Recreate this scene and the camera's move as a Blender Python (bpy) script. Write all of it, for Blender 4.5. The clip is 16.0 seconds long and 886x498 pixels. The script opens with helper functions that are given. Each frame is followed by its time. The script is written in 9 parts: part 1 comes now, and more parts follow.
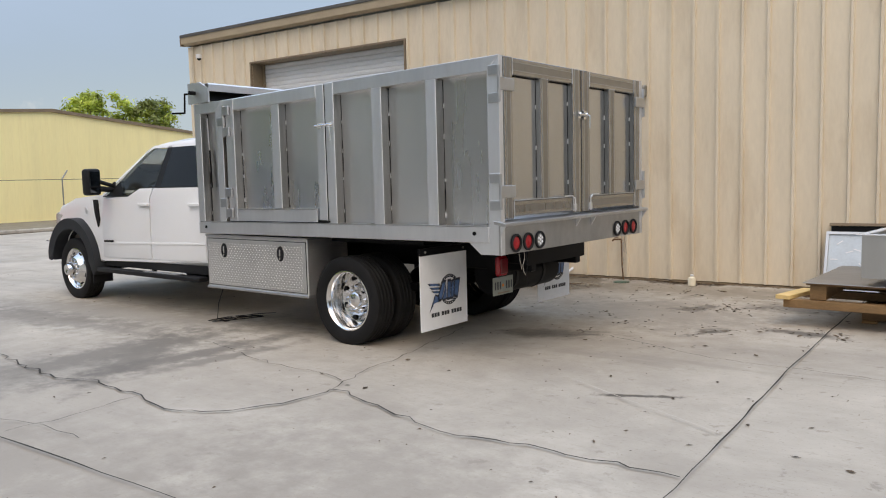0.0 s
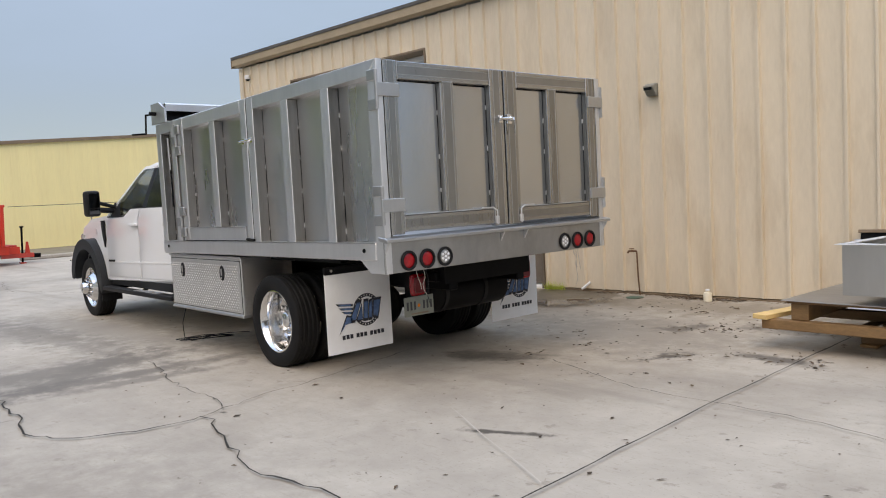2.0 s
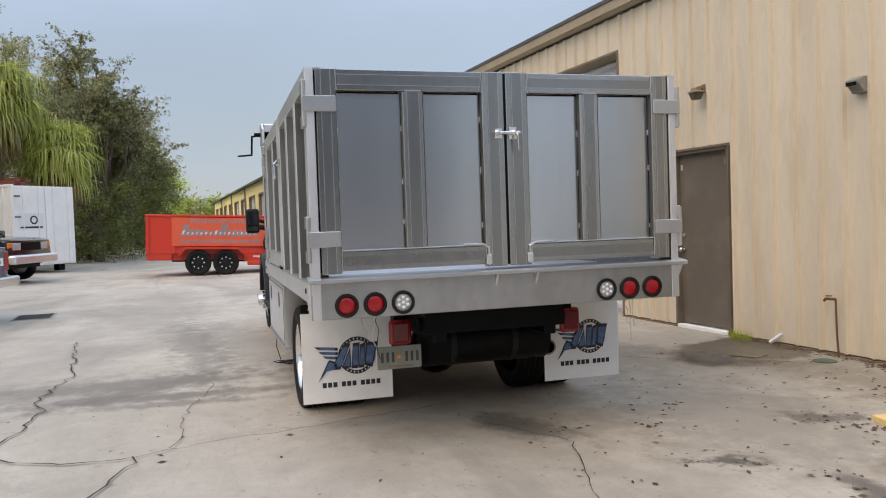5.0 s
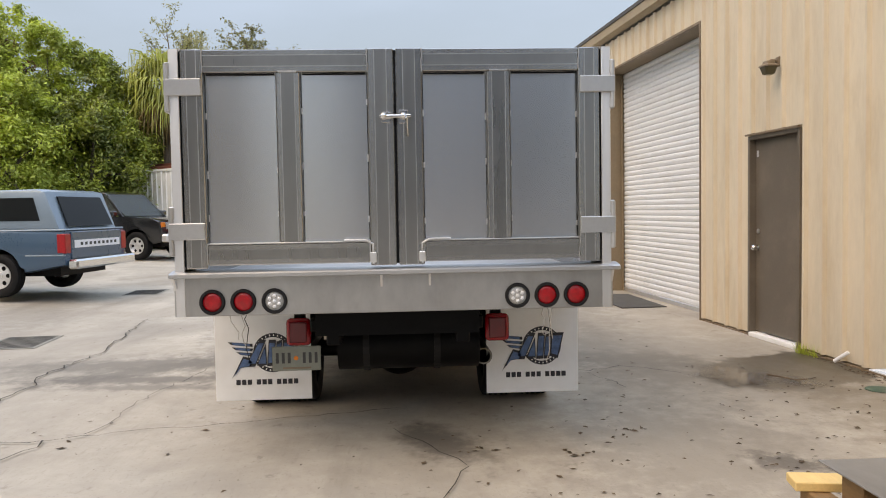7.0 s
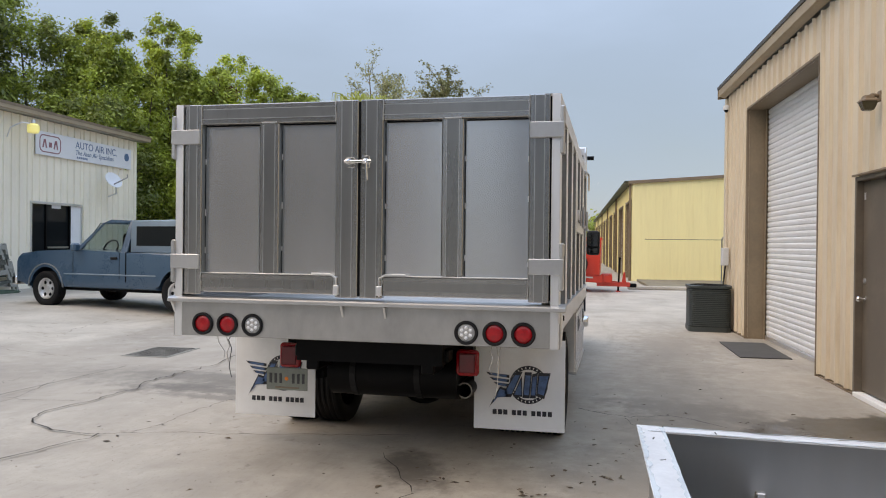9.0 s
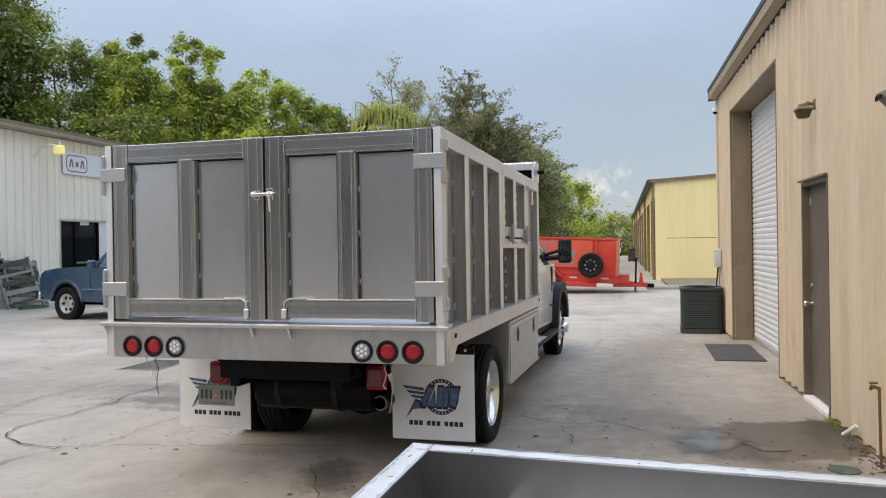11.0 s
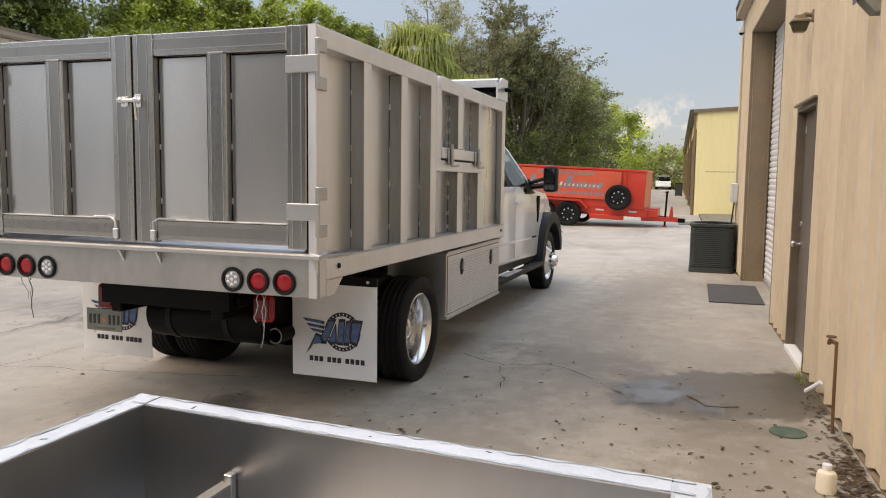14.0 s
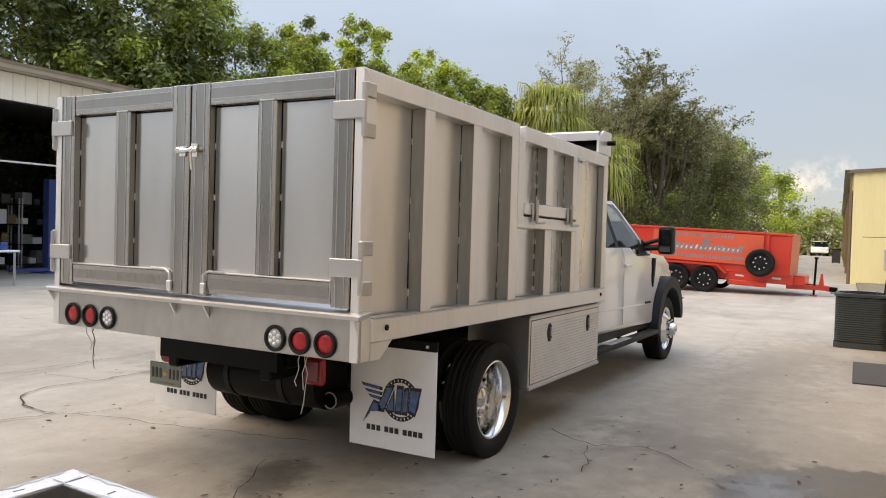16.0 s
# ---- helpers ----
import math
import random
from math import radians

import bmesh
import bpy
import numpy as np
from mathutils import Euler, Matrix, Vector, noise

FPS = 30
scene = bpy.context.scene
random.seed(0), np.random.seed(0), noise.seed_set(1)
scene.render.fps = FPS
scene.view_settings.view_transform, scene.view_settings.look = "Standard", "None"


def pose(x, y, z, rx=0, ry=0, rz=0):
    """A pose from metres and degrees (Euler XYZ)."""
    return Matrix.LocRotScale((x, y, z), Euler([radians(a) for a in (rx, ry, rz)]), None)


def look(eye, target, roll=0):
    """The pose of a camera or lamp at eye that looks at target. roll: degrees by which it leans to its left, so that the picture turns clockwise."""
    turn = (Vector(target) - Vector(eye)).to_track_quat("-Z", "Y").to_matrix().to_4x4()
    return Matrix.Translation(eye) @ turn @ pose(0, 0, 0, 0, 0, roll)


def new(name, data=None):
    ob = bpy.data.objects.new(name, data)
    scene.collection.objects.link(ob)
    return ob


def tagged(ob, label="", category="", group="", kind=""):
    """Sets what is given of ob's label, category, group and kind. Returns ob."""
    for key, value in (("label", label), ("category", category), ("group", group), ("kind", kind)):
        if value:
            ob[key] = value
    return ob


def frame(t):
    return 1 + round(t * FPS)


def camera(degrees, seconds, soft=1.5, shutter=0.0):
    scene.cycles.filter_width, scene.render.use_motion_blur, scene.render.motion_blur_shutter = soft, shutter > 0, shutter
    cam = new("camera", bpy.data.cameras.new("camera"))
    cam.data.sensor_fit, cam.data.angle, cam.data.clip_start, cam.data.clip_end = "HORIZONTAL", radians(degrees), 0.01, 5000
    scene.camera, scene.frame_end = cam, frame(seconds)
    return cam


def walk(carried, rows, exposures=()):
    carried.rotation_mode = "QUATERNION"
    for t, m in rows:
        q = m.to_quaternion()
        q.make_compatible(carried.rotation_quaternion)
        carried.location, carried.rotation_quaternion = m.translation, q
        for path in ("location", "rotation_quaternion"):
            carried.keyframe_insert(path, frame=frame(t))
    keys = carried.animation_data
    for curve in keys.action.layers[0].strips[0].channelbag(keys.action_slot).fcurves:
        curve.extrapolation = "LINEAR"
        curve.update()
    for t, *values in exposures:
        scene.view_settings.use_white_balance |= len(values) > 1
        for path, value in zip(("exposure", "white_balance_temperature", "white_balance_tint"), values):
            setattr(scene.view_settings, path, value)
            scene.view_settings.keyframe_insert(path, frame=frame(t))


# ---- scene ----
cam = camera(59.1, 16.0, soft=1.05)
PATH = [
    (0, (0.269, 0.121, 1.472), (-0.978, 1.674, 1.29), -1.4),
    (0.5, (0.567, 0.463, 1.47), (-0.739, 1.969, 1.31), -2.5),
    (1, (0.76, 0.881, 1.415), (-0.606, 2.334, 1.263), -3.2),
    (1.5, (1.027, 1.265, 1.404), (-0.397, 2.663, 1.261), -3.3),
    (2, (1.251, 1.644, 1.418), (-0.243, 2.966, 1.277), -3.0),
    (2.5, (1.362, 2.084, 1.422), (-0.209, 3.314, 1.28), -2.2),
    (3, (1.524, 2.536, 1.419), (-0.124, 3.661, 1.282), -1.5),
    (3.5, (1.587, 2.944, 1.414), (-0.139, 3.945, 1.273), -1.0),
    (4, (1.55, 3.385, 1.452), (-0.233, 4.28, 1.311), -1.2),
    (4.2, (1.559, 3.576, 1.444), (-0.258, 4.403, 1.321), -1.5),
    (6.3, (1.427, 5.483, 1.451), (-0.556, 5.732, 1.368), -1.3),
    (6.5, (1.361, 5.66, 1.46), (-0.626, 5.864, 1.37), -1.2),
    (7, (1.372, 6.133, 1.453), (-0.622, 6.24, 1.353), -1.0),
    (7.5, (1.376, 6.606, 1.458), (-0.621, 6.644, 1.367), -1.4),
    (8, (1.261, 6.969, 1.466), (-0.734, 7.068, 1.374), -0.4),
    (8.5, (1.379, 7.408, 1.444), (-0.603, 7.147, 1.406), -1.1),
    (9, (1.504, 7.649, 1.481), (-0.448, 7.212, 1.469), 0.6),
    (9.5, (1.589, 7.841, 1.579), (-0.34, 7.313, 1.577), -0.4),
    (10, (1.587, 8.167, 1.617), (-0.333, 7.604, 1.632), -0.7),
    (10.2, (1.606, 8.268, 1.633), (-0.322, 7.737, 1.629), -0.9),
    (12.3, (1.452, 9.181, 1.606), (-0.404, 8.437, 1.59), -0.2),
    (12.5, (1.371, 9.263, 1.606), (-0.463, 8.465, 1.592), 0.1),
    (13, (1.095, 9.479, 1.577), (-0.757, 8.733, 1.455), -0.8),
    (13.5, (0.982, 9.489, 1.544), (-0.895, 8.835, 1.324), -0.3),
    (14, (0.727, 9.386, 1.573), (-1.147, 8.714, 1.381), 0.7),
    (14.5, (0.569, 9.35, 1.586), (-1.284, 8.608, 1.462), -0.8),
    (15, (0.363, 9.411, 1.584), (-1.398, 8.464, 1.54), -3.1),
    (15.5, (0.209, 9.519, 1.58), (-1.493, 8.47, 1.555), -2.2),
    (16, (0.138, 9.608, 1.553), (-1.594, 8.609, 1.508), 1.6),
]
EXPOSURES = [(0.0, 0.34, 9250, 11), (2.0, 0.34, 9300, 12), (4.0, 0.35, 9250, 12), (7.0, 0.59, 10650, 13), (8.0, 0.55, 10700, 13), (9.0, 0.40, 9400, 12), (10.2, 0.43, 9150, 11), (12.3, 0.45, 9800, 12), (13.0, 0.48, 10000, 13), (14.0, 0.50, 10500, 14), (15.0, 0.61, 11000, 15), (16.0, 0.62, 10700, 14)]
walk(cam, [(t, look(eye, target, roll)) for t, eye, target, roll in PATH], EXPOSURES)

# ---- world, sun ----
SUN_EL, SUN_AZ = 52.0, -52.0
world = bpy.data.worlds.new("world")
scene.world = world
world.use_nodes = True
wn, wl = world.node_tree.nodes, world.node_tree.links
wbg = wn["Background"]
sky = wn.new("ShaderNodeTexSky")
sky.sky_type = "NISHITA"
sky.sun_disc = False
sky.sun_elevation = radians(SUN_EL)
sky.sun_rotation = radians(90 - SUN_AZ)
sky.air_density, sky.dust_density, sky.ozone_density = 1.0, 0.9, 2.0
wtc = wn.new("ShaderNodeTexCoord")
wmap = wn.new("ShaderNodeMapping")
wmap.inputs["Scale"].default_value = (1.0, 1.0, 3.2)
wl.new(wtc.outputs["Generated"], wmap.inputs["Vector"])
wnoise = wn.new("ShaderNodeTexNoise")
wnoise.inputs["Scale"].default_value = 2.2
wnoise.inputs["Detail"].default_value = 7.0
wnoise.inputs["Roughness"].default_value = 0.55
wl.new(wmap.outputs["Vector"], wnoise.inputs["Vector"])
wramp = wn.new("ShaderNodeValToRGB")
wramp.color_ramp.elements[0].position, wramp.color_ramp.elements[0].color = 0.40, (0.52, 0.52, 0.52, 1)
wramp.color_ramp.elements[1].position, wramp.color_ramp.elements[1].color = 0.78, (0.76, 0.76, 0.76, 1)
wl.new(wnoise.outputs["Fac"], wramp.inputs["Fac"])
wmix = wn.new("ShaderNodeMix")
wmix.data_type = "RGBA"
wl.new(wramp.outputs["Color"], wmix.inputs["Factor"])
wl.new(sky.outputs["Color"], wmix.inputs[6])
wmix.inputs[7].default_value = (3.35, 5.15, 8.9, 1)
# a clouded sky is brightest overhead and dimmer towards the horizon
wsep, wgrad, wmul = wn.new("ShaderNodeSeparateXYZ"), wn.new("ShaderNodeMapRange"), wn.new("ShaderNodeVectorMath")
wl.new(wtc.outputs["Generated"], wsep.inputs[0])
wl.new(wsep.outputs["Z"], wgrad.inputs["Value"])
wgrad.interpolation_type = "SMOOTHSTEP"
for _k, _v in zip(("From Min", "From Max", "To Min", "To Max"), (0.08, 0.95, 0.70, 2.45)):
    wgrad.inputs[_k].default_value = _v
wmul.operation = "SCALE"
# white heaps of cloud low over the horizon
whn, whd, whr, wha, whb, wht, whc, whm = [wn.new("ShaderNode" + k) for k in ("TexNoise", "VectorMath", "MapRange", "Math", "MapRange", "MapRange", "Math", "Mix")]
whn.inputs["Scale"].default_value, whn.inputs["Detail"].default_value, whn.inputs["Roughness"].default_value = 26.0, 6.0, 0.6
wl.new(wtc.outputs["Generated"], whn.inputs["Vector"])
whd.operation, wha.operation, whc.operation, whm.data_type = "DISTANCE", "ADD", "MULTIPLY", "RGBA"
wl.new(wtc.outputs["Generated"], whd.inputs[0])
whd.inputs[1].default_value = (-0.9935, -0.078, 0.066)
for _n, _src, _v in ((whr, whd.outputs["Value"], (0.012, 0.080, 0.24, 0.0)), (whb, wsep.outputs["Z"], (0.048, 0.064, 0.0, 0.75)), (wht, None, (0.66, 0.80, 0.0, 0.9))):
    for _k, _x in zip(("From Min", "From Max", "To Min", "To Max"), _v):
        _n.inputs[_k].default_value = _x
    if _src:
        wl.new(_src, _n.inputs["Value"])
wl.new(whn.outputs["Fac"], wha.inputs[0])
wl.new(whr.outputs["Result"], wha.inputs[1])
wl.new(wha.outputs[0], wht.inputs["Value"])
wlow = wn.new("ShaderNodeMapRange")
for _k, _x in zip(("From Min", "From Max", "To Min", "To Max"), (0.075, 0.105, 1.0, 0.0)):
    wlow.inputs[_k].default_value = _x
wl.new(wsep.outputs["Z"], wlow.inputs["Value"])
wfac = wn.new("ShaderNodeMath")
wfac.operation = "MULTIPLY"
wl.new(wht.outputs["Result"], whc.inputs[0])
wl.new(whb.outputs["Result"], whc.inputs[1])
wl.new(whc.outputs[0], wfac.inputs[0])
wl.new(wlow.outputs["Result"], wfac.inputs[1])
wl.new(wfac.outputs[0], whm.inputs["Factor"])
wl.new(wmix.outputs[2], whm.inputs[6])
whm.inputs[7].default_value = (8.4, 9.1, 10.6, 1)
wl.new(whm.outputs[2], wmul.inputs[0])
wl.new(wgrad.outputs["Result"], wmul.inputs["Scale"])
wl.new(wmul.outputs[0], wbg.inputs["Color"])
wbg.inputs["Strength"].default_value = 0.118

sun_data = bpy.data.lights.new("sun", "SUN")
sun_data.energy, sun_data.angle, sun_data.color = 1.12, radians(60), (1.0, 0.83, 0.61)
sun = new("sun", sun_data)
_e, _a = radians(SUN_EL), radians(SUN_AZ)
sun.matrix_world = look((math.cos(_e) * math.cos(_a) * 40, math.cos(_e) * math.sin(_a) * 40, math.sin(_e) * 40), (0, 0, 0))


# ---- materials ----
def pbr(name, col, rough=0.6, metal=0.0, var=0.25, scale=1.5, fine=30.0, bump=0.15, stretch=(1, 1, 1), rvar=0.12,
        dirt=None, dirt_amt=0.0, dirt_scale=0.8, rand=0.0, island=0.0, coat=0.0, bdist=0.004, spec=0.5):
    """A surface with variation at two scales, fine relief, stains and differences from piece to piece."""
    m = bpy.data.materials.new(name)
    m.use_nodes = True
    n, l = m.node_tree.nodes, m.node_tree.links
    b = n["Principled BSDF"]
    b.inputs["Metallic"].default_value = metal
    b.inputs["Specular IOR Level"].default_value = spec
    b.inputs["Coat Weight"].default_value = coat
    b.inputs["Coat Roughness"].default_value = 0.08
    geo = n.new("ShaderNodeNewGeometry")
    mp = n.new("ShaderNodeMapping")
    mp.inputs["Scale"].default_value = stretch
    l.new(geo.outputs["Position"], mp.inputs["Vector"])

    def noise_tex(s, detail=5.0, rg=0.6):
        t = n.new("ShaderNodeTexNoise")
        t.inputs["Scale"].default_value, t.inputs["Detail"].default_value, t.inputs["Roughness"].default_value = s, detail, rg
        l.new(mp.outputs["Vector"], t.inputs["Vector"])
        return t.outputs["Fac"]

    def math_node(op, a, c):
        t = n.new("ShaderNodeMath")
        t.operation = op
        for i, v in enumerate((a, c)):
            if isinstance(v, (int, float)):
                t.inputs[i].default_value = v
            else:
                l.new(v, t.inputs[i])
        return t.outputs[0]

    big, small = noise_tex(scale), noise_tex(fine, 3.0)
    f = math_node("ADD", math_node("MULTIPLY", big, 0.65), math_node("MULTIPLY", small, 0.35))
    if rand:
        oi = n.new("ShaderNodeObjectInfo")
        f = math_node("ADD", f, math_node("MULTIPLY", math_node("SUBTRACT", oi.outputs["Random"], 0.5), rand))
    if island:
        f = math_node("ADD", f, math_node("MULTIPLY", math_node("SUBTRACT", geo.outputs["Random Per Island"], 0.5), island))
    ramp = n.new("ShaderNodeValToRGB")
    e = ramp.color_ramp.elements
    e[0].position, e[1].position = 0.28, 0.72
    e[0].color = (*[c * (1 - var) for c in col], 1)
    e[1].color = (*[min(1.0, c * (1 + var)) for c in col], 1)
    l.new(f, ramp.inputs["Fac"])
    colour = ramp.outputs["Color"]
    if dirt:
        d = n.new("ShaderNodeTexNoise")
        d.inputs["Scale"].default_value, d.inputs["Detail"].default_value = dirt_scale, 8.0
        d.inputs["Roughness"].default_value = 0.65
        l.new(mp.outputs["Vector"], d.inputs["Vector"])
        dr = n.new("ShaderNodeValToRGB")
        dr.color_ramp.elements[0].position, dr.color_ramp.elements[1].position = 0.50, 0.72
        l.new(d.outputs["Fac"], dr.inputs["Fac"])
        mx = n.new("ShaderNodeMix")
        mx.data_type = "RGBA"
        l.new(math_node("MULTIPLY", dr.outputs["Color"], dirt_amt), mx.inputs["Factor"])
        l.new(colour, mx.inputs[6])
        mx.inputs[7].default_value = (*dirt, 1)
        colour = mx.outputs[2]
    l.new(colour, b.inputs["Base Color"])
    l.new(math_node("ADD", rough - rvar / 2, math_node("MULTIPLY", f, rvar)), b.inputs["Roughness"])
    if bump:
        bp = n.new("ShaderNodeBump")
        bp.inputs["Strength"].default_value, bp.inputs["Distance"].default_value = bump, bdist
        l.new(f, bp.inputs["Height"])
        l.new(bp.outputs["Normal"], b.inputs["Normal"])
    return m


# stains and painted shade in the concrete: x, y, half length, half width, colour, roughness, strength, turn
DAMP = (0.07, 0.06, 0.05)
STAINS_AND_SHADE = []


def soil(*patch):
    STAINS_AND_SHADE.append(patch)


# three broad patches, slightly darker than the concrete around them
soil(-5.0, 1.9, 3.6, 2.4, (0.31, 0.277, 0.234), 0.78, 0.50, 0)
soil(-4.4, 8.3, 3.2, 2.3, (0.28, 0.243, 0.196), 0.78, 0.42, 0)
soil(-7.6, 8.6, 3.2, 1.5, (0.30, 0.262, 0.215), 0.78, 0.38, 0)
soil(-5.10, 8.85, 0.95, 0.55, (0.185, 0.158, 0.126), 0.55, 0.75, 62)
soil(-5.26, 9.56, 1.02, 0.64, (0.10, 0.083, 0.062), 0.42, 0.96, 117)
soil(-5.85, 8.35, 0.75, 0.40, (0.15, 0.128, 0.102), 0.6, 0.72, 70)
soil(-4.60, 9.25, 0.42, 0.20, (0.13, 0.11, 0.085), 0.55, 0.8, 40)
soil(-5.50, 9.95, 0.66, 0.34, (0.075, 0.062, 0.042), 0.40, 0.90, 0)
# this band and those at x -6.2 and -6.3 paint the truck's soft shadow
soil(-6.05, 3.72, 1.0, 0.20, (0.13, 0.115, 0.097), 0.7, 0.85, 128)
soil(-8.6, 4.7, 2.5, 0.55, (0.20, 0.18, 0.152), 0.7, 0.6, 10)
soil(-6.2, 3.1, 1.7, 0.6, (0.21, 0.19, 0.16), 0.7, 0.55, 88)
soil(-3.45, 6.35, 0.42, 0.20, DAMP, 0.6, 0.75, 20)
soil(-2.86, 8.30, 0.34, 0.19, DAMP, 0.6, 0.94, 60)
soil(-2.28, 7.15, 0.30, 0.12, DAMP, 0.6, 0.94, 62)
soil(-1.92, 4.86, 0.36, 0.05, DAMP, 0.7, 0.94, 28)
soil(-1.55, 7.5, 0.30, 0.10, DAMP, 0.7, 0.8, -10)
soil(-1.9, 8.8, 0.5, 0.22, DAMP, 0.7, 0.7, 10)
soil(-5.62, 3.85, 1.25, 0.17, (0.13, 0.115, 0.098), 0.7, 0.75, 86)
soil(-5.28, 3.95, 0.8, 0.12, (0.14, 0.124, 0.105), 0.7, 0.65, 84)
soil(-6.3, 3.6, 1.3, 0.30, (0.15, 0.133, 0.112), 0.7, 0.7, 92)
soil(-8.6, 4.1, 2.4, 0.30, (0.15, 0.133, 0.112), 0.75, 0.6, 6)
soil(-6.0, 8.2, 2.2, 0.5, (0.20, 0.175, 0.145), 0.7, 0.4, 3)
soil(-3.2, 7.8, 1.2, 0.8, (0.20, 0.175, 0.145), 0.75, 0.5, 0)
soil(-4.5, 1.3, 1.8, 0.9, (0.24, 0.21, 0.175), 0.75, 0.5, 30)
soil(-1.8, 2.4, 1.5, 0.8, (0.24, 0.21, 0.175), 0.75, 0.45, -20)
soil(-10.5, 8.4, 2.6, 0.6, (0.22, 0.19, 0.155), 0.75, 0.5, 2)
soil(-11.0, 0.5, 2.4, 0.6, (0.21, 0.185, 0.155), 0.75, 0.5, 15)
soil(-15.5, 3.5, 3.0, 0.8, (0.24, 0.21, 0.18), 0.75, 0.45, 5)
soil(-3.0, 9.6, 2.2, 0.5, (0.20, 0.165, 0.12), 0.8, 0.6, 3)
soil(0.5, 9.8, 2.4, 0.5, (0.20, 0.165, 0.12), 0.8, 0.6, 3)


def concrete_mat(name):
    """Old poured concrete: pale cement, cloudy wear, long traffic grime, rusty and dark specks."""
    m = bpy.data.materials.new(name)
    m.use_nodes = True
    n, l = m.node_tree.nodes, m.node_tree.links
    b = n["Principled BSDF"]
    geo = n.new("ShaderNodeNewGeometry")

    def noise_tex(s, stretch=(1, 1, 1), detail=6.0, rg=0.6, dist=0.0):
        mp = n.new("ShaderNodeMapping")
        mp.inputs["Scale"].default_value = stretch
        l.new(geo.outputs["Position"], mp.inputs["Vector"])
        t = n.new("ShaderNodeTexNoise")
        t.inputs["Scale"].default_value, t.inputs["Detail"].default_value = s, detail
        t.inputs["Roughness"].default_value, t.inputs["Distortion"].default_value = rg, dist
        l.new(mp.outputs["Vector"], t.inputs["Vector"])
        return t.outputs["Fac"]

    def ranged(v, a, c, lo, hi):
        t = n.new("ShaderNodeMapRange")
        t.interpolation_type = "SMOOTHSTEP"
        for k, x in zip(("From Min", "From Max", "To Min", "To Max"), (a, c, lo, hi)):
            t.inputs[k].default_value = x
        l.new(v, t.inputs["Value"])
        return t.outputs["Result"]

    def over(base, fac, col):
        mx = n.new("ShaderNodeMix")
        mx.data_type = "RGBA"
        l.new(fac, mx.inputs["Factor"])
        l.new(base, mx.inputs[6])
        mx.inputs[7].default_value = (*col, 1)
        return mx.outputs[2]
    ramp = n.new("ShaderNodeValToRGB")
    e = ramp.color_ramp.elements
    e[0].position, e[1].position = 0.30, 0.70
    e[0].color, e[1].color = (0.345, 0.309, 0.260, 1), (0.50, 0.458, 0.392, 1)
    l.new(noise_tex(1.1, detail=9.0, rg=0.68, dist=0.4), ramp.inputs["Fac"])
    c = ramp.outputs["Color"]
    c = over(c, ranged(noise_tex(0.33, (0.45, 1.0, 1.0), 8.0, 0.62, 0.8), 0.46, 0.68, 0.0, 0.62), (0.215, 0.19, 0.16))
    c = over(c, ranged(noise_tex(0.9, (0.22, 1.3, 1.0), 7.0, 0.6, 0.5), 0.54, 0.72, 0.0, 0.50), (0.20, 0.178, 0.15))
    c = over(c, ranged(noise_tex(2.7, (1, 1, 1), 6.0, 0.7), 0.60, 0.74, 0.0, 0.45), (0.50, 0.46, 0.40))
    c = over(c, ranged(noise_tex(6.0, (1, 1, 1), 6.0, 0.68), 0.60, 0.67, 0.0, 0.42), (0.14, 0.117, 0.09))
    c = over(c, ranged(noise_tex(15.0, (0.30, 1.5, 1), 6.0, 0.72), 0.56, 0.66, 0.0, 0.24), (0.20, 0.175, 0.14))
    c = over(c, ranged(noise_tex(42.0, (1, 1, 1), 3.0, 0.55), 0.60, 0.68, 0.0, 0.28), (0.19, 0.168, 0.135))
    rough = ranged(noise_tex(0.8), 0.3, 0.7, 0.62, 0.86)
    ragged = noise_tex(4.6, detail=9.0, rg=0.68)
    for x, y, rx, ry, col, rg, amount, turn in STAINS_AND_SHADE:
        mp, ln, mad, mr = n.new("ShaderNodeMapping"), n.new("ShaderNodeVectorMath"), n.new("ShaderNodeMath"), n.new("ShaderNodeMix")
        mp.vector_type = "TEXTURE"
        mp.inputs["Location"].default_value = (x, y, 0)
        mp.inputs["Rotation"].default_value = (0, 0, radians(turn))
        mp.inputs["Scale"].default_value = (rx * 1.7, ry * 1.7, 1000)
        l.new(geo.outputs["Position"], mp.inputs["Vector"])
        ln.operation, mad.operation = "LENGTH", "MULTIPLY_ADD"
        l.new(mp.outputs["Vector"], ln.inputs[0])
        l.new(ragged, mad.inputs[0])
        wet = amount > 0.95
        mad.inputs[1].default_value = 0.45 if wet else 1.7
        l.new(ln.outputs["Value"], mad.inputs[2])
        fac = ranged(mad.outputs[0], 0.74 if wet else 1.05, 0.84 if wet else 1.75 if amount < 0.9 else 1.45, amount, 0.0)
        c = over(c, fac, col)
        l.new(fac, mr.inputs["Factor"])
        l.new(rough, mr.inputs[2])
        mr.inputs[3].default_value = rg
        rough = mr.outputs[0]
    l.new(c, b.inputs["Base Color"])
    fine = noise_tex(34.0, detail=4.0)
    l.new(rough, b.inputs["Roughness"])
    bp = n.new("ShaderNodeBump")
    bp.inputs["Strength"].default_value, bp.inputs["Distance"].default_value = 0.3, 0.005
    l.new(fine, bp.inputs["Height"])
    l.new(bp.outputs["Normal"], b.inputs["Normal"])
    return m


